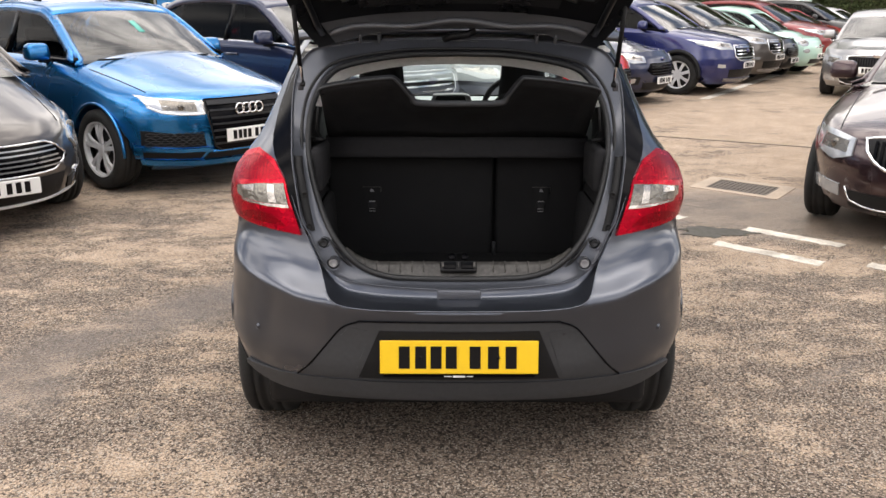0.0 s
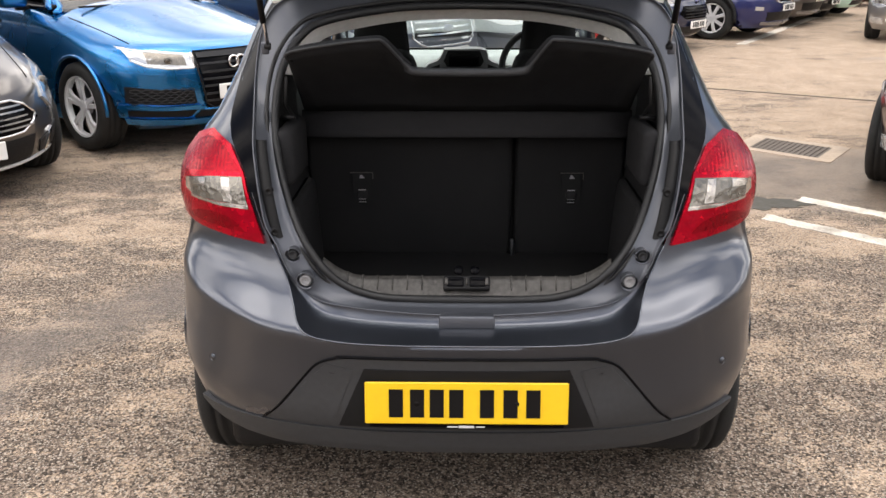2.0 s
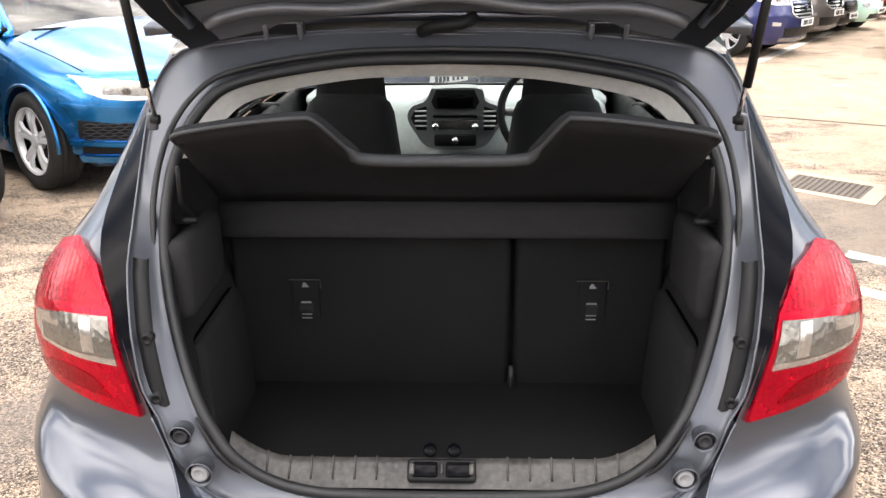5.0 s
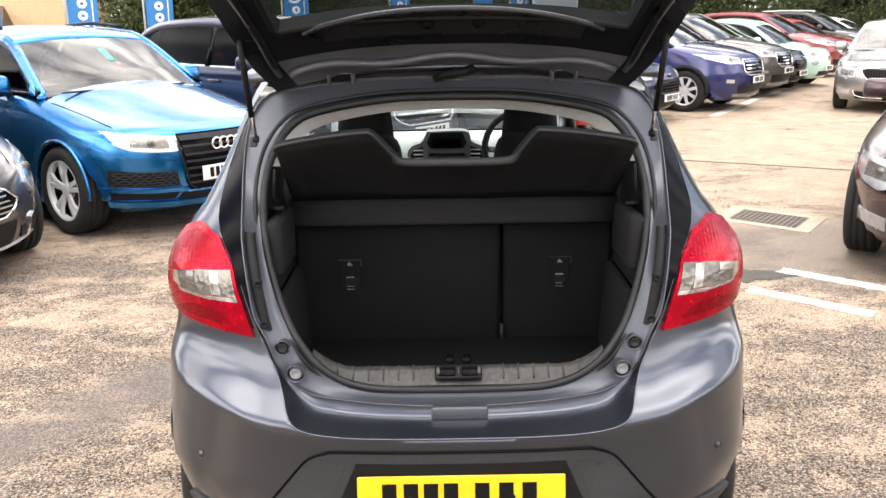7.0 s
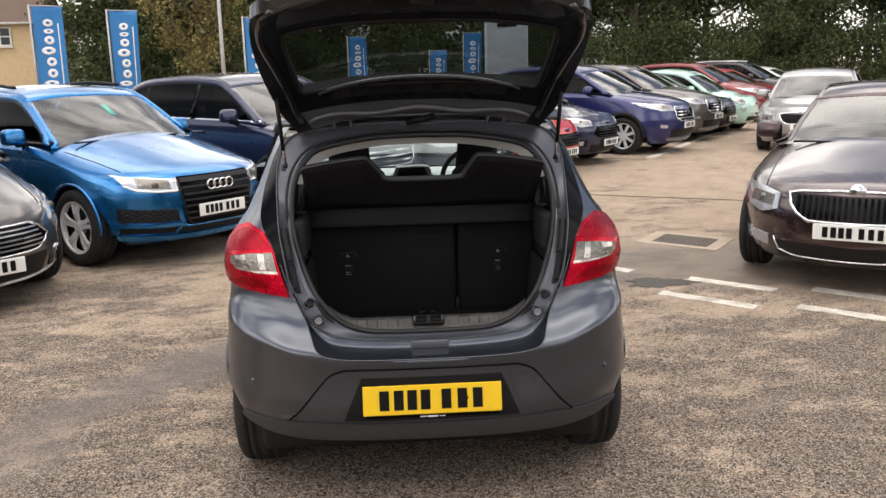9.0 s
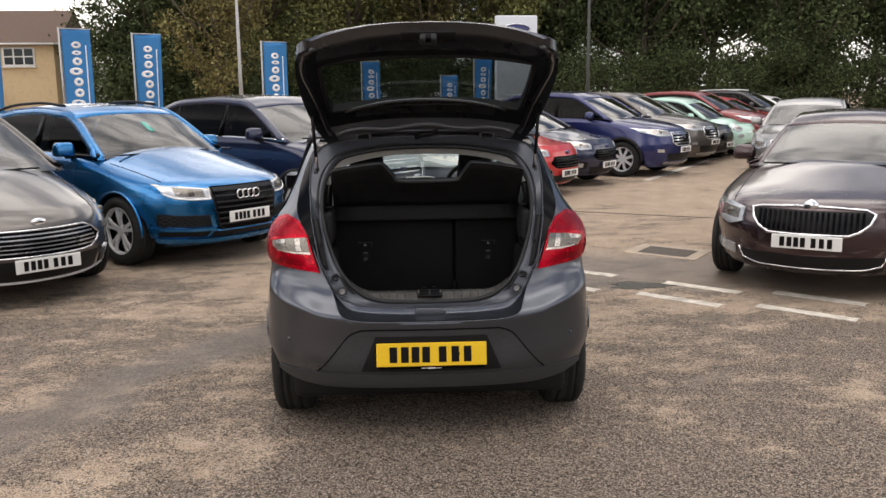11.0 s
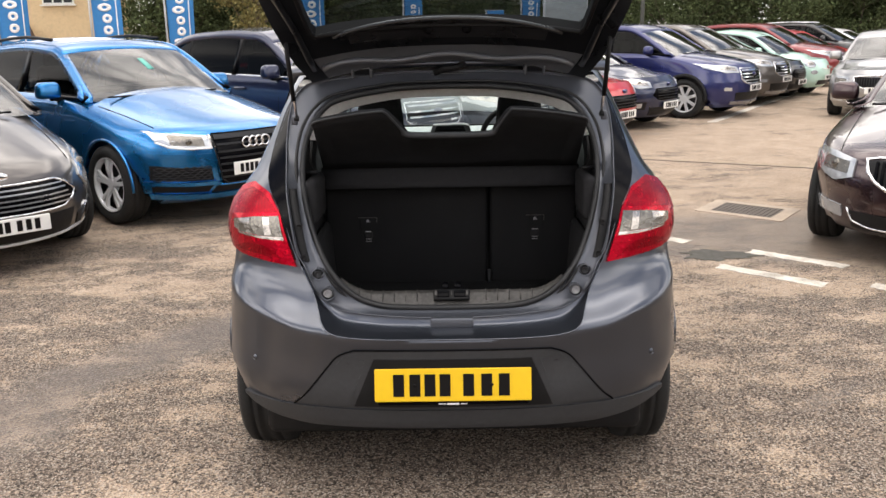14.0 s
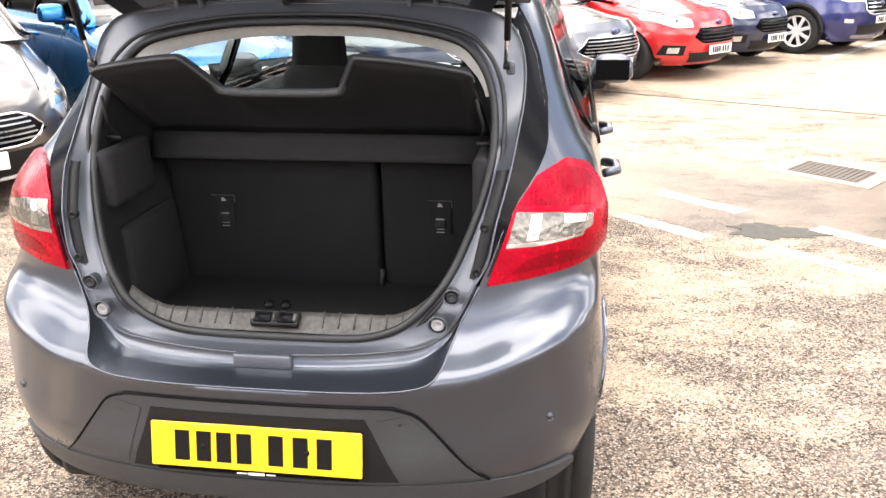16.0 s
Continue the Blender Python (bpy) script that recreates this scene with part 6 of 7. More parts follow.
for f in np.linspace(0, 1, 9):
    row = []
    for i, p in enumerate(edge):
        u = i / 80
        h = np.array((-0.49 + 0.98 * u, 0.635, 1.078))
        q = h * (1 - f) + p * f
        dip = 0.016 * math.sin(math.pi * min(1, f * 1.1)) * (1 if 0.06 < u < 0.94 else 0)
        row.append((q[0], q[1] + dip * 0.56, q[2] + dip * 0.83))
    rows.append(row)
flap = part("parcel_shelf", sheet("parcel_shelf", rows, SHELF, 0.016), ka, "raised charcoal parcel shelf with a cut-out")
part("shelf_rim", tube("shelf_rim", [tuple(p + np.array((0, -0.004, 0.004))) for p in edge], [0.004 + 0.007 * float(np.clip((1.26 - p[2]) / 0.02, 0, 1)) * (1 if abs(p[0]) < 0.2 else 0) for p in edge], mat("shelf_edge_trim", (0.030, 0.032, 0.036), rough=0.6), 8), flap)
for s in (1, -1):
    part("shelf_arm", tube("shelf_arm", [(s * 0.485, 0.36, 1.22), (s * 0.500, 0.40, 1.14), (s * 0.485, 0.43, 1.10)], 0.0045, BLACK_PLASTIC, 6), flap)
# pale headliner edge inside the opening
head_edge = [(x, z) for x, z in seal if z > 1.2]
line = [(-x, z) for x, z in head_edge] + [(x, z) for x, z in head_edge[-2::-1]]
rows = [[(x * (0.985 - 0.03 * f), ka_gutter(z) + 0.008 + 0.05 * f, z - 0.008 - 0.034 * f * min(1, (z - 1.19) / 0.12)) for x, z in line] for f in (0.0, 0.5, 1.0)]
part("headliner_edge", sheet("headliner_edge", rows, HEADLINER, 0.0), ka, "pale headliner edge")
rows = [[(u * 0.56, y, 1.405 + 0.03 * (1 - u * u) + (0.03 if y > 0.8 else 0)) for u in np.linspace(-1, 1, 9)] for y in (0.60, 0.9, 1.5, 2.25)]
part("headliner", sheet("headliner", rows, HEADLINER, 0.01), ka)
# cabin
for s in (1, -1):
    x = s * 0.37
    part("front_seat", box("front_seat", (0.48, 0.16, 0.64), FABRIC, 0.07, (x, 1.90, 0.80), 3, (0.62, 0.9)), ka)
    part("headrest", box("headrest", (0.27, 0.13, 0.36), FABRIC, 0.064, (x, 1.95, 1.20), 5, (0.72, 0.8)), ka)
    part("door_card", box("door_card", (0.05, 1.9, 0.5), BLACK_PLASTIC, 0.02, (s * 0.74, 2.0, 0.75)), ka)
dash = part("dashboard", box("dashboard", (1.36, 0.34, 0.30), DASH_SILVER, 0.08, (0, 2.72, 0.845), 4, (0.98, 0.6)), ka, "silver grey dashboard")
part("dash_top", box("dash_top", (1.34, 0.34, 0.05), DASH_SILVER, 0.02, (0, 2.84, 0.965)), dash)
part("vent_slot", box("vent_slot", (1.2, 0.03, 0.01), BLACK_PLASTIC, 0.004, (0, 2.99, 0.995)), dash)
OUT = [(-0.10, 1.045), (0.10, 1.045), (0.128, 0.992), (0.185, 0.968), (0.205, 0.92), (0.175, 0.862), (0.105, 0.79), (-0.105, 0.79), (-0.175, 0.862), (-0.205, 0.92), (-0.185, 0.968), (-0.128, 0.992)]


def plate_of(name, line, y0, y1, material):
    """A flat outline in x and z with thickness from y0 to y1."""
    k = len(line)
    vs = [(x, y0, z) for x, z in line] + [(x, y1, z) for x, z in line]
    return mesh_from(name, vs, [tuple(range(k))[::-1]] + [(i, (i + 1) % k, k + (i + 1) % k, k + i) for i in range(k)], material, False)


part("console", plate_of("console", [tuple(p) for p in curve(OUT + OUT[:1], 48)[:-1]], 2.500, 2.60, CONSOLE), dash, "silver centre console")
part("display_hood", plate_of("display_hood", [(x * 0.95, 0.985 + (z - 0.985) * 0.8) for x, z in ((-0.085, 1.055), (0.085, 1.055), (0.108, 0.99), (0.09, 0.955), (-0.09, 0.955), (-0.108, 0.99))], 2.488, 2.52, BLACK_PLASTIC), dash)
part("display", box("display", (0.15, 0.01, 0.055), BLACK_GLOSS, 0.008, (0, 2.486, 0.992)), dash)
part("radio_slot", box("radio_slot", (0.19, 0.012, 0.012), BLACK_GLOSS, 0.003, (0, 2.496, 0.928)), dash)
part("radio_panel", box("radio_panel", (0.20, 0.012, 0.042), SCUFF, 0.006, (0, 2.496, 0.892)), dash)
part("heater_panel", box("heater_panel", (0.18, 0.012, 0.05), BLACK_PLASTIC, 0.008, (0, 2.496, 0.825)), dash)
for x, z in ((-0.085, 0.885), (0.085, 0.885), (0.0, 0.825)):
    part("knob", revolve("knob", [(-0.02, 0.001), (-0.02, 0.014), (0.01, 0.017)], CHROME, 16, "y"), dash, "", pose(x, 2.490, z))
for s in (1, -1):
    vent = part("air_vent", plate_of("air_vent", [(s * x, z) for x, z in ((0.122, 0.972), (0.172, 0.955), (0.190, 0.92), (0.165, 0.870), (0.122, 0.868))][::s], 2.492, 2.53, BLACK_PLASTIC), dash)
    for i in range(4):
        part("vent_slat", box("vent_slat", (0.050, 0.006, 0.006), ALLOY, 0.001, (s * 0.147, 2.490, 0.888 + i * 0.021), seg=1), vent)
wc = (0.37, 2.30, 0.98)
part("steering_wheel", tube("steering_wheel", [(wc[0] + 0.185 * math.cos(a), wc[1] + 0.07 * math.sin(a), wc[2] + 0.175 * math.sin(a)) for a in np.linspace(0, 2 * math.pi, 30, endpoint=False)], 0.016, BLACK_PLASTIC, 8, True), ka)
part("wheel_boss", box("wheel_boss", (0.16, 0.06, 0.12), BLACK_PLASTIC, 0.03, (wc[0], wc[1] + 0.02, wc[2])), ka)
part("wheel_spoke", box("wheel_spoke", (0.34, 0.03, 0.035), ALLOY, 0.012, (wc[0], wc[1] + 0.012, wc[2])), ka)
part("interior_mirror", box("interior_mirror", (0.22, 0.03, 0.06), BLACK_PLASTIC, 0.02, (0.0, 2.42, 1.36)), ka)
part("cabin_floor", box("cabin_floor", (1.4, 2.2, 0.06), FABRIC, 0.01, (0, 1.9, 0.40)), ka)
part("rear_cushion", box("rear_cushion", (1.1, 0.45, 0.16), FABRIC, 0.05, (0, 1.05, 0.58)), ka)

# ---- tailgate, raised
GY = [0.60, 0.52, 0.43, 0.36, 0.26, 0.16, 0.08, 0.02, -0.06, -0.14, -0.19, -0.205]
GZ = [1.468, 1.535, 1.605, 1.655, 1.712, 1.764, 1.802, 1.832, 1.870, 1.902, 1.916, 1.912]
GW = [0.50, 0.545, 0.570, 0.582, 0.590, 0.592, 0.590, 0.585, 0.575, 0.555, 0.525, 0.49]
GS = np.linspace(0, 1, len(GY))


def gate(s, u, out=0.0):
    y, z, w = np.interp(s, GS, GY), np.interp(s, GS, GZ), np.interp(s, GS, GW)
    dy, dz = np.interp(s + 0.02, GS, GY) - np.interp(s - 0.02, GS, GY), np.interp(s + 0.02, GS, GZ) - np.interp(s - 0.02, GS, GZ)
    k = math.hypot(dy, dz) + 1e-9
    ny, nz = dz / k, -dy / k
    droop = 0.075 * abs(u) ** 2.6
    return (w * u, y + ny * (out - droop), z + nz * (out - droop))


US = np.array([-1, -0.97, -0.93, -0.88, -0.82, -0.70, -0.5, -0.25, 0, 0.25, 0.5, 0.70, 0.82, 0.88, 0.93, 0.97, 1])
SS = np.linspace(0, 1, 34)
G0, G1, GU = 0.195, 0.63, 0.80


def gate_sheet(name, out, material, hole):
    vs = [gate(s, u, out) for s in SS for u in US]
    c = len(US)
    fs = []
    for i in range(len(SS) - 1):
        for j in range(c - 1):
            sm, um = (SS[i] + SS[i + 1]) / 2, (US[j] + US[j + 1]) / 2
            if hole and G0 < sm < G1 and abs(um) < GU + 0.02:
                continue
            fs.append((i * c + j, i * c + j + 1, (i + 1) * c + j + 1, (i + 1) * c + j))
    return mesh_from(name, vs, fs, material)


gate_ob = part("tailgate", gate_sheet("tailgate", 0.045, GREY, True), ka, "raised dark grey tailgate")
# body grey darkened in colour for the shade on the gate's inside and edges
DEEP = mat("shaded_gate_paint", (0.017, 0.018, 0.021), rough=0.3, metal=0.5, coat=1.0, coat_rough=0.08)
GATE_TRIM = mat("glossy_black_gate_trim", (0.018, 0.018, 0.020), rough=0.28, spec=0.55, vary=0.2)
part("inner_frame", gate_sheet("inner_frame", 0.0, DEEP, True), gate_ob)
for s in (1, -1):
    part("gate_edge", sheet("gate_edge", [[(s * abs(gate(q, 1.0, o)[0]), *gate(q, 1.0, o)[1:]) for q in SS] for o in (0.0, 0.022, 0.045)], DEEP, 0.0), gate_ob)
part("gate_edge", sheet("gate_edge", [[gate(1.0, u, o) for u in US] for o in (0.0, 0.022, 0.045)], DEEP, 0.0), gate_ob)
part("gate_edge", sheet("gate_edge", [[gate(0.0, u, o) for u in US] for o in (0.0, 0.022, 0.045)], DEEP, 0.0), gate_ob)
part("glass", sheet("glass", [[gate(s, u, 0.040) for u in np.linspace(-0.86, 0.86, 21)] for s in np.linspace(0.165, 0.66, 13)], HATCH_GLASS, 0.0), gate_ob, "tinted tailgate glass")
# sheet over the inner frame, paler where the ground reflects in it
part("gate_root", sheet("gate_root", [[gate(s, u, -0.003) for u in np.linspace(-0.88, 0.88, 21)] for s in (0.004, 0.03, 0.06, 0.10)], SATIN, 0.0), gate_ob, "grey inner edge by the hinges, paled for light off the ground")
# reveal round the glass
loop = [(G0, u) for u in np.linspace(-0.8, 0.8, 15)] + [(s, 0.82) for s in np.linspace(G0 + 0.03, G1 - 0.03, 8)] + [(G1, u) for u in np.linspace(0.8, -0.8, 15)] + [(s, -0.82) for s in np.linspace(G1 - 0.03, G0 + 0.03, 8)]
part("glass_surround", sheet("glass_surround", [[gate(s, u, o) for s, u in loop + loop[:1]] for o in (-0.004, 0.02, 0.040)], BLACK_PLASTIC, 0.0), gate_ob)
part("glass_rim", tube("glass_rim", [gate(s, u, -0.004) for s, u in loop], 0.009, BLACK_PLASTIC, 6, True), gate_ob)
# inner trim panel below the glass and the arched panel above it
part("inner_trim", sheet("inner_trim", [[gate(s, u * (1 - 0.12 * ((s - 0.66) / 0.30) ** 2), -0.012 if 0.67 < s < 0.945 and abs(u) < 0.84 else 0.002) for u in np.linspace(-0.86, 0.86, 17)] for s in (0.655, 0.67, 0.72, 0.80, 0.88, 0.93, 0.955)], GATE_TRIM, 0.0), gate_ob, "black plastic inner trim")
arch = [gate(0.185 + 0.065 * (1 - (u / 0.7) ** 2) * 0.9, u, -0.010) for u in np.linspace(-0.7, 0.7, 25)]
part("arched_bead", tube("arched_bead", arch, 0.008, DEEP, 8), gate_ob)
part("arched_panel", sheet("arched_panel", [[gate(0.135 * (1 - f) + f * (0.18 + 0.06 * (1 - (u / 0.62) ** 2)), u, -0.004) for u in np.linspace(-0.62, 0.62, 21)] for f in (0, 0.5, 1)], GATE_TRIM, 0.0), gate_ob)
part("lower_bead", tube("lower_bead", [gate(0.055 + 0.012 * math.cos(u * 9), u, -0.012) for u in np.linspace(-0.86, 0.86, 31)], 0.012, SATIN, 8), gate_ob)
for s in (1, -1):
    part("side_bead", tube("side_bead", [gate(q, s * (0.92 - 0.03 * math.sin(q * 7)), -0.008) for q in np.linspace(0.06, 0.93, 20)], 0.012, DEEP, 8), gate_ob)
    part("rubber_buffer", revolve("rubber_buffer", [(-0.02, 0.001), (-0.02, 0.012), (0.02, 0.016)], BLACK_PLASTIC, 12, "z"), gate_ob, "", Matrix.Translation(gate(0.80, s * 0.93, -0.012)))
for u in (-0.12, 0.12):
    part("trim_plug", revolve("trim_plug", [(-0.008, 0.001), (-0.008, 0.014), (0.004, 0.017)], BLACK_GLOSS, 14, "y"), gate_ob, "", Matrix.Translation(gate(0.175, u, -0.006)))
catch = part("gate_catch", box("gate_catch", (0.075, 0.05, 0.040), DARK_PLASTIC, 0.008), gate_ob, "dark tailgate catch", Matrix.Translation(gate(0.90, 0.0, -0.026)) @ Matrix.Rotation(radians(-30), 4, "X"))
part("catch_plate", box("catch_plate", (0.24, 0.06, 0.02), BLACK_PLASTIC, 0.008), catch, "", pose(0, 0.0, 0.018))
part("catch_slot", box("catch_slot", (0.024, 0.03, 0.024), BLACK_GLOSS, 0.004), catch, "", pose(0, -0.02, -0.012))
for s in (1, -1):
    hinge = part("hinge", box("hinge", (0.085, 0.022, 0.03), DEEP, 0.005), ka, "dark steel tailgate hinge", pose(s * 0.32, 0.585, 1.452, 25, 0, 0))
    for x in (-0.034, 0.034):
        part("hinge_arm", box("hinge_arm", (0.010, 0.018, 0.034), SATIN, 0.003), hinge, "", pose(x, -0.012, -0.004))
    strut = part("gas_strut", tube("gas_strut", [(s * 0.548, 0.450, 1.292), (s * 0.554, 0.42, 1.40)], 0.005, CHROME, 8), ka, "black gas strut")
    part("strut_body", tube("strut_body", [(s * 0.553, 0.430, 1.355), (s * 0.562, 0.37, 1.60)], 0.0085, BLACK_PLASTIC, 10), strut)
    part("strut_ball", revolve("strut_ball", [(-0.008, 0.001), (-0.008, 0.008), (0.008, 0.010)], BLACK_PLASTIC, 12, "x"), strut, "", pose(s * 0.55, 0.452, 1.290))
    part("strut_bracket", box("strut_bracket", (0.022, 0.012, 0.034), FLANGE, 0.005), strut, "", pose(s * 0.560, 0.464, 1.284))
part("wiring_loom", tube("wiring_loom", [(-0.05, 0.585, 1.44), (-0.02, 0.565, 1.452), (0.03, 0.560, 1.458), (0.06, 0.575, 1.47)], 0.012, BLACK_PLASTIC, 8), ka)

# ---------------------------------------------------------------- far side of the car park
BLUE_CLOTH = mat("blue_banner_cloth", (0.030, 0.19, 0.46), rough=0.8, vary=0.12, scale=2, fine=14, bump=0.3, bump_scale=8)
POLE = mat("pale_metal_pole", (0.42, 0.42, 0.42), rough=0.45, metal=0.4)


def banner_flag(x, y, top, yaw, seed=0):
    """Upright banner on a pole, its lettering reduced to plain bars."""
    f = thing("banner_flag", "tall blue banner on a pale pole with a white upright mark", "flag", pose(x, y, fall(x, y), 0, 0, yaw), "row of banners")
    part("pole", tube("pole", [(0, 0, 0), (0, 0, top)], [0.036, 0.028], POLE, 8), f)
    part("arm", tube("arm", [(0, 0, top - 0.03), (0.90, 0, top - 0.05)], 0.018, POLE, 6), f)
    rnd = random.Random(seed)
    ph = rnd.uniform(0, 6)
    h = 3.9
    grid = []
    for i in range(30):
        v = i / 29
        row = []
        for j in range(10):
            u = j / 9
            sway = 0.10 * math.sin(5 * v + ph + 3 * u) * u + 0.16 * v * v * u * math.sin(ph)
            row.append((0.06 + 0.82 * u * (1 - 0.06 * v * (1 + math.sin(ph))), sway, top - 0.06 - h * v))
        grid.append(row)
    g = np.array(grid)
    cloth = part("cloth", sheet("cloth", g, BLUE_CLOTH, 0.004), f)

    def on(u, v):
        a, b = u * 9, v * 29
        i, j = min(int(b), 28), min(int(a), 8)
        p = g[i, j] * (1 - (b - i)) * (1 - (a - j)) + g[i + 1, j] * (b - i) * (1 - (a - j)) + g[i, j + 1] * (1 - (b - i)) * (a - j) + g[i + 1, j + 1] * (b - i) * (a - j)
        return (p[0], p[1] - 0.012, p[2])
    # seven plain upright blocks
    for v0, v1, u0, u1 in ((0.09, 0.145, 0.34, 0.64), (0.160, 0.195, 0.34, 0.64), (0.212, 0.275, 0.34, 0.64), (0.290, 0.350, 0.22, 0.64), (0.368, 0.435, 0.34, 0.64), (0.452, 0.520, 0.34, 0.64), (0.538, 0.580, 0.20, 0.64)):
        um, vm = (u0 + u1) / 2, (v0 + v1) / 2
        loop2 = [(um + (u1 - u0) / 2 * 1.12 * math.cos(a), vm + (v1 - v0) / 2 * 1.0 * math.sin(a)) for a in np.linspace(0, 2 * math.pi, 17)]
        gg = [[on(um + (u - um) * k, vm + (v - vm) * k) for u, v in loop2] for k in (1.0, 0.36)]
        part("mark", sheet("mark", gg, WHITE_INK, 0.002), f)
    gg = [[on(u, v) for u in (0.80, 0.84)] for v in np.linspace(0.12, 0.62, 12)]
    part("mark", sheet("mark", gg, WHITE_INK, 0.002), f)
    return f


for x, y, top, yaw, sd in ((-12.75, 22.3, 3.88, 26, 1), (-10.48, 23.3, 3.79, 20, 2), (-8.76, 24.8, 3.72, 16, 3), (-5.07, 27.3, 3.58, 12, 5), (-2.1, 38.0, 3.27, 8, 6), (1.78, 40.8, 2.63, 5, 7), (3.25, 37.9, 3.33, 8, 8)):
    banner_flag(x, y, top - fall(x, y), yaw, sd)

# lamp posts
def lamp_post(x, y, h, material):
    p = thing("street_lamp", "tall slim metal lamp post", "street lamp", pose(x, y, fall(x, y)))
    part("post", tube("post", [(0, 0, 0), (0, 0, h * 0.3), (0, 0, h)], [0.11, 0.08, 0.05], material, 10), p)
    part("base", tube("base", [(0, 0, 0), (0, 0, 1.1)], 0.13, material, 10), p)
    part("arm", tube("arm", [(0, 0, h), (0.4, -0.2, h + 0.25), (1.2, -0.5, h + 0.3)], 0.035, material, 8), p)
    part("lamp_head", box("lamp_head", (0.55, 0.22, 0.12), material, 0.04, (1.4, -0.55, h + 0.3)), p)


lamp_post(-7.28, 35.1, 9.0, POLE)
lamp_post(8.06, 34.7, 8.0, mat("dark_metal_pole", (0.05, 0.055, 0.05), rough=0.6))

# dealer's totem sign
SIGN_WHITE = mat("white_sign_panel", (0.62, 0.66, 0.72), rough=0.4, vary=0.05)
totem = thing("totem_sign", "tall white sign pylon with a blue oval and grey panel", "sign", pose(5.15, 37.1, fall(5.15, 37.1), 0, 0, 4))
part("column", box("column", (1.95, 0.4, 5.2), SIGN_WHITE, 0.05, (0, 0, 2.6)), totem)
part("oval", revolve("oval", [(-0.03, 0.001), (-0.03, 0.46), (-0.02, 0.5), (0.03, 0.5)], DARK_BLUE, 40, "y"), totem, "blue oval badge", Matrix.Translation((0, -0.21, 4.58)) @ Matrix.Diagonal((1.2, 1, 0.45, 1)))
part("oval_rim", tube("oval_rim", [(0.62 * math.cos(a), -0.235, 4.58 + 0.235 * math.sin(a)) for a in np.linspace(0, 2 * math.pi, 36, endpoint=False)], 0.018, CHROME, 6, True), totem)
part("panel", box("panel", (1.85, 0.03, 2.6), mat("grey_sign_panel", (0.36, 0.40, 0.43), rough=0.5), 0.01, (0, -0.215, 2.75)), totem)
for z, w in ((3.85, 1.2), (3.55, 0.9)):
    part("mark", box("mark", (w, 0.02, 0.16), INK, 0.01, (0, -0.24, z)), totem)

# house
RENDERED = mat("cream_render_wall", (0.66, 0.50, 0.30), rough=0.9, vary=0.1, bump=0.1, bump_scale=30, dirt=0.2)
TILES = mat("brown_roof_tiles", (0.13, 0.085, 0.065), rough=0.85, vary=0.3, scale=3, fine=20, per_object=0.15)
UPVC = mat("white_window_frame", (0.75, 0.75, 0.73), rough=0.4)
DARK_PANE = mat("dark_window_pane", (0.03, 0.035, 0.04), rough=0.08, coat=0.5)
BRICK = mat("red_brown_brick", (0.26, 0.13, 0.085), rough=0.9, vary=0.3, scale=4, fine=30)


def gable_roof(name, w, d, z0, h, material, over=0.4):
    vs = [(-w / 2 - over, -d / 2 - over, z0), (w / 2 + over, -d / 2 - over, z0), (w / 2 + over, d / 2 + over, z0), (-w / 2 - over, d / 2 + over, z0), (-w / 2 - over, 0, z0 + h), (w / 2 + over, 0, z0 + h)]
    vs += [(x, y, z - 0.15) for x, y, z in vs[:4]]
    return mesh_from(name, vs, [(0, 1, 5, 4), (2, 3, 4, 5), (1, 2, 5), (3, 0, 4), (0, 1, 7, 6), (1, 2, 8, 7), (2, 3, 9, 8), (3, 0, 6, 9), (6, 7, 8, 9)], material, False)


house = thing("house", "cream rendered two-storey house with a brown tiled roof", "house", pose(-30.5, 56, 0, 0, 0, 6))
part("wall", box("wall", (16, 8, 5.15), RENDERED, 0.02, (0, 0, 2.575), 1), house)
roof = part("roof", gable_roof("roof", 16, 8, 5.15, 2.3, TILES), house)
course = box("tile_course", (16.8, 0.42, 0.05), TILES, 0.01, seg=1)
for i in range(12):
    part("tile_course", course, roof, "", pose(0, -4.2 + 4.4 * (i + 0.5) / 12, 5.19 + 2.3 * (i + 0.5) / 12, math.degrees(math.atan2(2.3, 4.4)) - 4, 0, 0))
part("gutter", tube("gutter", [(-8.4, -4.45, 5.06), (8.4, -4.45, 5.06)], 0.07, UPVC, 8), house)
for x in (-5.0, 2.0, 5.9):
    w = part("window", box("window", (1.9, 0.12, 1.15), UPVC, 0.02, (0, 0, 0), 1), house, "white-framed window", pose(x, -4.03, 4.3))
    for dx in (-0.6, 0, 0.6):
        for dz in (-0.26, 0.26):
            part("pane", box("pane", (0.50, 0.03, 0.44), DARK_PANE, 0.0, seg=1), w, "", pose(dx, -0.065, dz))
    part("sill", box("sill", (2.1, 0.25, 0.08), UPVC, 0.01, seg=1), w, "", pose(0, -0.1, -0.63))
porch = part("porch", box("porch", (4.6, 1.6, 1.6), BRICK, 0.02, (0, 0, 0.8), 1), house, "lean-to porch in brown brick", pose(1.8, -4.8, 0))
vs = [(-2.6, -1.2, 1.65), (2.6, -1.2, 1.65), (2.1, 0.8, 2.75), (-2.1, 0.8, 2.75), (-2.6, -1.2, 1.5), (2.6, -1.2, 1.5), (2.6, 0.8, 1.5), (-2.6, 0.8, 1.5)]
part("porch_roof", mesh_from("porch_roof", vs, [(0, 1, 2, 3), (0, 1, 5, 4), (1, 2, 6, 5), (2, 3, 7, 6), (3, 0, 4, 7)], TILES, False), porch)

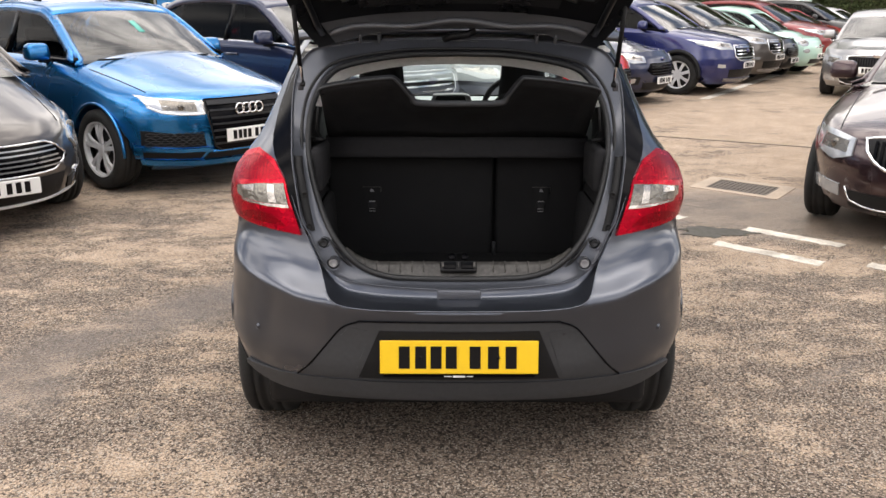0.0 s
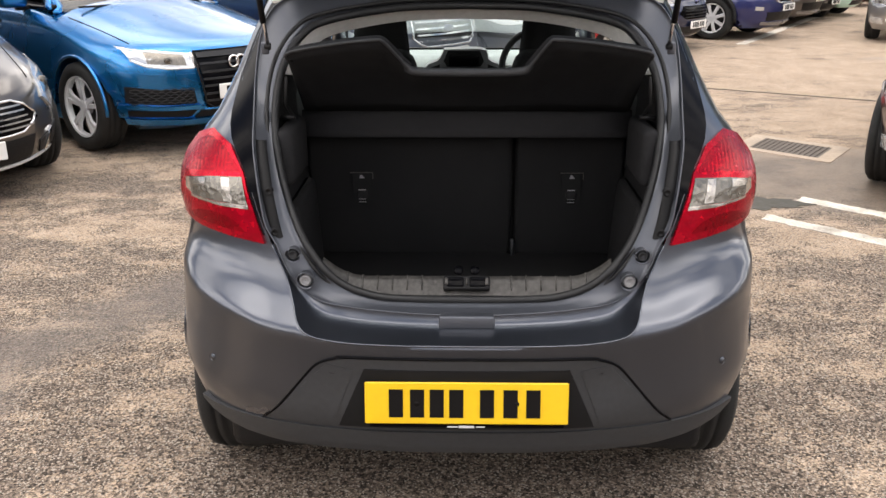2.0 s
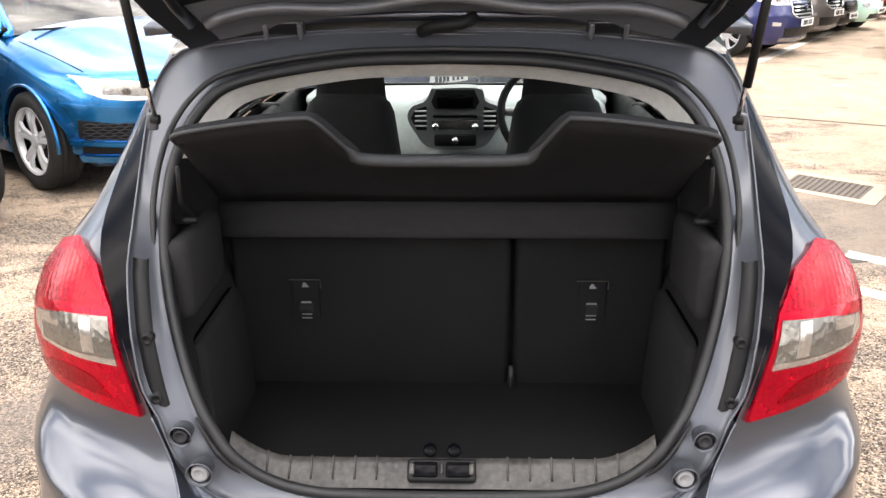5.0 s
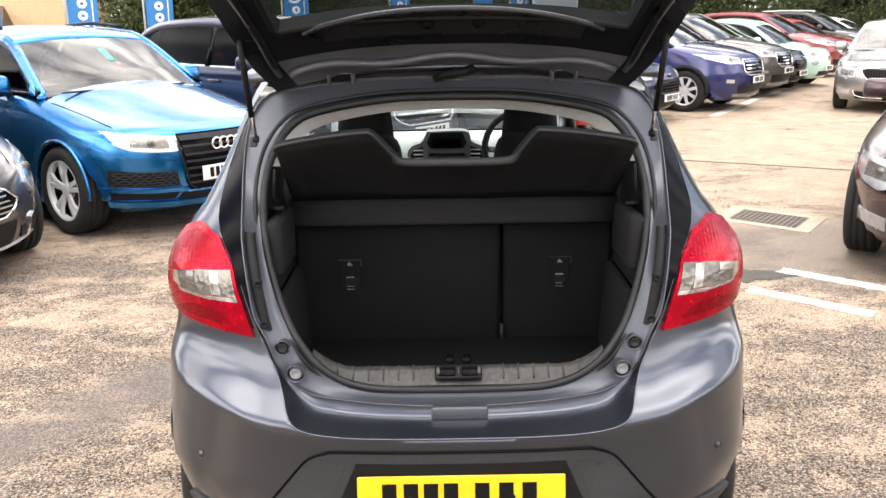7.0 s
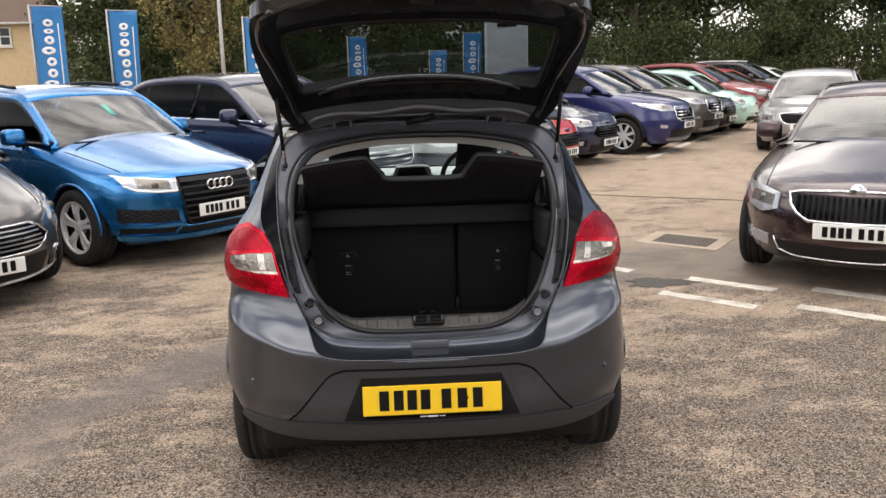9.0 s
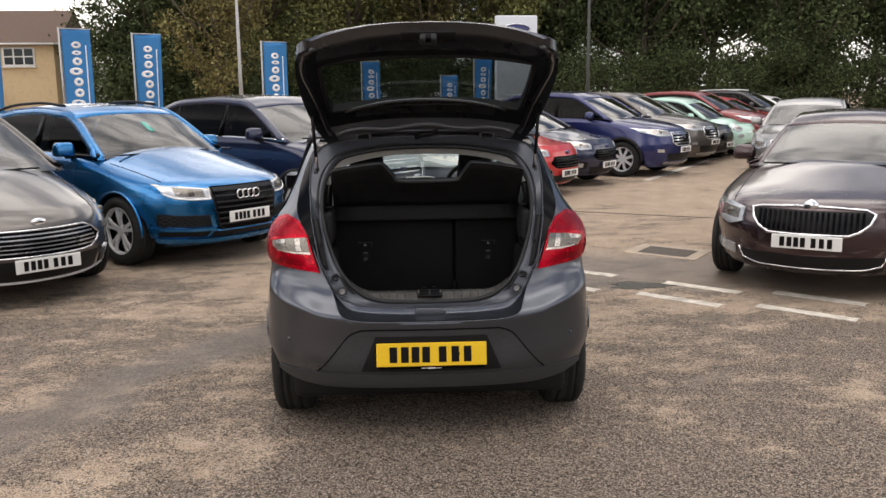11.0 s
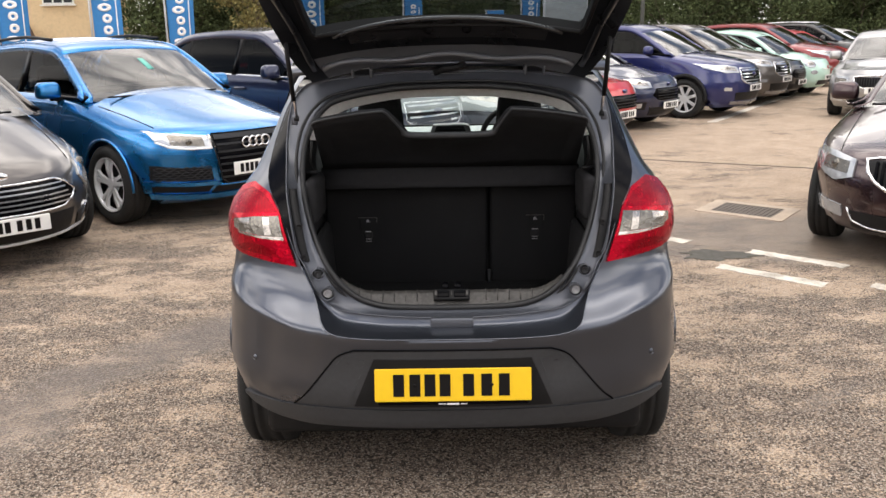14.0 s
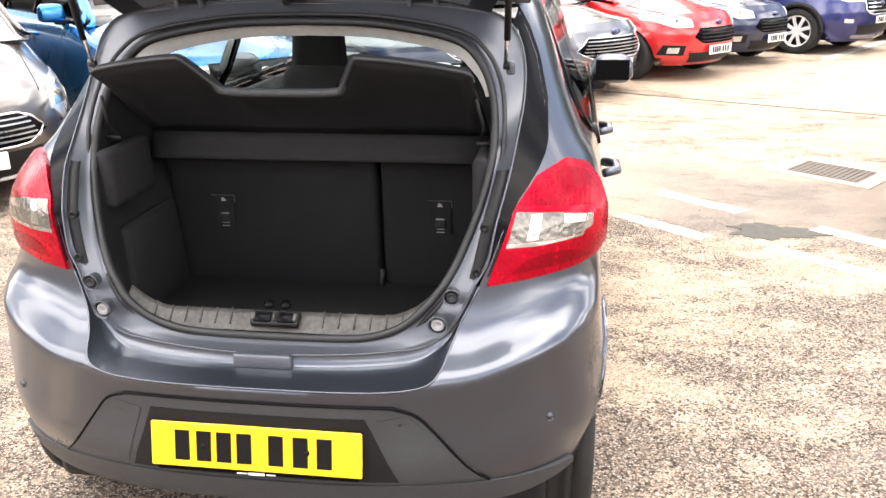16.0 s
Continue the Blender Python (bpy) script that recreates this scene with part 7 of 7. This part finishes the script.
# white car beyond the row: only its roof shows
make_car("car", "white hatchback parked beyond the row, under a banner", hatch(WHITE), pose(-4.6, 17.6, 0, 0, 0, -130), "parked cars beyond the row")

# ---------------------------------------------------------------- trees
BARK = mat("grey_brown_bark", (0.10, 0.08, 0.06), rough=0.95, vary=0.3, bump=0.5, bump_scale=20)


def leaf_material(name, color):
    m = mat(name, color, rough=0.85, vary=0.35, scale=0.8, fine=3, spec=0.12)
    n, l = m.node_tree.nodes, m.node_tree.links
    b = n["Principled BSDF"]
    ge = n.new("ShaderNodeNewGeometry")
    r = n.new("ShaderNodeMapRange")
    r.inputs[3].default_value, r.inputs[4].default_value = 0.55, 1.55
    l.new(ge.outputs["Random Per Island"], r.inputs[0])
    k = n.new("ShaderNodeVectorMath")
    k.operation = "SCALE"
    src = b.inputs["Base Color"].links[0].from_socket
    l.new(src, k.inputs[0])
    l.new(r.outputs[0], k.inputs["Scale"])
    l.new(k.outputs[0], b.inputs["Base Color"])
    return m


LEAF_DARK = leaf_material("dark_green_leaves", (0.064, 0.082, 0.036))
LEAF_OLIVE = leaf_material("olive_green_leaves", (0.150, 0.155, 0.058))
LEAF_RUSTY = leaf_material("rusty_olive_leaves", (0.170, 0.150, 0.062))


def tree_meshes(h, spread, leaf, seed, leaves=5200, low=0.2, size=0.34):
    rnd = random.Random(seed)
    lean = (rnd.uniform(-0.4, 0.4), rnd.uniform(-0.4, 0.4))
    trunk_pts = [(lean[0] * f * f, lean[1] * f * f, h * 0.75 * f) for f in np.linspace(0, 1, 7)]
    bits = [tube("trunk", trunk_pts, [0.03 * h * (1 - 0.8 * f) * 0.55 for f in np.linspace(0, 1, 7)], BARK, 8)]
    clumps = []
    for i in range(26):
        f = rnd.uniform(low, 0.95)
        a = rnd.uniform(0, 2 * math.pi)
        r = spread * (0.45 + 0.55 * rnd.random()) * math.sin(math.pi * (0.12 + 0.8 * (f - low) / (1 - low))) ** 0.6
        tip = Vector((r * math.cos(a), r * math.sin(a), h * f + 0.1 * h * rnd.random()))
        start = Vector((0, 0, max(0.1 * h, h * f * 0.6)))
        mid = (start + tip) / 2 + Vector((0, 0, -0.03 * h))
        bits.append(tube("limb", [start, mid, tip], [0.008 * h * 0.8, 0.005 * h, 0.0015 * h], BARK, 5))
        clumps.append((tip, spread * rnd.uniform(0.22, 0.45)))
        clumps.append((mid + Vector((rnd.uniform(-1, 1), rnd.uniform(-1, 1), rnd.uniform(0, 1))) * spread * 0.2, spread * rnd.uniform(0.2, 0.34)))
    trunk = join("trunk", bits, BARK)
    verts, faces = [], []
    for i in range(leaves):
        c, r = clumps[i % len(clumps)]
        d = Vector((rnd.gauss(0, 1), rnd.gauss(0, 1), rnd.gauss(0, 0.8)))
        d = d.normalized() * r * rnd.random() ** 0.45
        p = c + d
        a = Euler((rnd.uniform(-1.2, 1.2), rnd.uniform(-1.2, 1.2), rnd.uniform(0, 6.3))).to_matrix()
        s = size * rnd.uniform(0.55, 1.25)
        k = len(verts)
        for q in ((-0.5, 0, 0), (-0.1, -0.3, 0.05), (0.5, 0, 0), (-0.1, 0.3, 0.05)):
            verts.append(p + a @ (Vector(q) * s))
        faces.append((k, k + 1, k + 2, k + 3))
    crown = bpy.data.meshes.new("crown")
    crown.from_pydata([tuple(v) for v in verts], [], faces)
    crown.materials.append(leaf)
    return trunk, crown


KINDS = [("tall dark green broadleaf tree at the car park's edge", tree_meshes(17, 5.6, LEAF_DARK, 1, 19000, 0.10, 0.30)),
         ("olive green broadleaf tree at the car park's edge", tree_meshes(15, 4.6, LEAF_OLIVE, 2, 17000, 0.12, 0.26)),
         ("rusty green tree turning to autumn", tree_meshes(12, 3.6, LEAF_RUSTY, 3, 14000, 0.22, 0.21)),
         ("dense dark green shrub under the trees", tree_meshes(5.0, 3.4, LEAF_DARK, 4, 10000, 0.02, 0.19))]


def tree(kind, x, y, s, yaw):
    label, (trunk, crown) = KINDS[kind]
    t = thing("tree" if kind != 3 else "shrub", label, "tree" if kind != 3 else "shrub", pose(x, y, fall(x, y), 0, 0, yaw) @ Matrix.Scale(s * (0.94, 0.94, 1.0, 1.0)[kind], 4), "trees at the edge" if kind != 3 else "shrubs at the edge")
    part("trunk", trunk, t)
    part("crown", crown, t)


rnd = random.Random(11)
for x, y, k, s in ((-15.2, 50, 0, 0.95), (-13.2, 52, 0, 1.0), (-9.6, 42, 2, 0.9), (-8.6, 52, 1, 1.1), (-3.5, 54, 1, 1.1), (1.5, 56, 2, 1.3), (6, 54, 1, 1.1), (10.5, 55, 0, 1.1), (15.5, 53, 0, 1.05), (20.5, 54, 0, 1.15), (25.5, 52, 0, 1.0), (31, 53, 0, 1.1), (37, 52, 0, 1.1),
                   (43, 50, 0, 1.0), (-5, 64, 0, 1.2), (3, 66, 0, 1.2), (12, 66, 0, 1.25), (22, 66, 0, 1.25), (32, 66, 0, 1.2), (-18, 66, 0, 1.1), (-38, 78, 1, 0.62), (-29, 76, 1, 0.66), (44, 64, 0, 1.2), (52, 58, 0, 1.1), (-46, 62, 0, 1.0)):
    tree(k, x, y, s, rnd.uniform(0, 360))
for i in range(26):
    x = -14.4 + i * 2.7
    tree(3, x + rnd.uniform(-0.6, 0.6), 49.5 + rnd.uniform(-1, 1.5), rnd.uniform(0.75, 1.05), rnd.uniform(0, 360))
for x, y, s in ((-16.2, 50.5, 1.1), (-15.2, 48.5, 1.3), (-15.8, 54, 1.3)):
    tree(3, x, y, s, rnd.uniform(0, 360))
# woods beyond
for x, y, s in ((-66, 90, 1.3), (-14, 95, 1.3), (0, 90, 1.6), (25, 92, 1.6), (55, 85, 1.6), (-12, 85, 1.5), (12, 84, 1.6), (38, 84, 1.6), (70, 70, 1.5)):
    tree(0, x, y, s, rnd.uniform(0, 360))
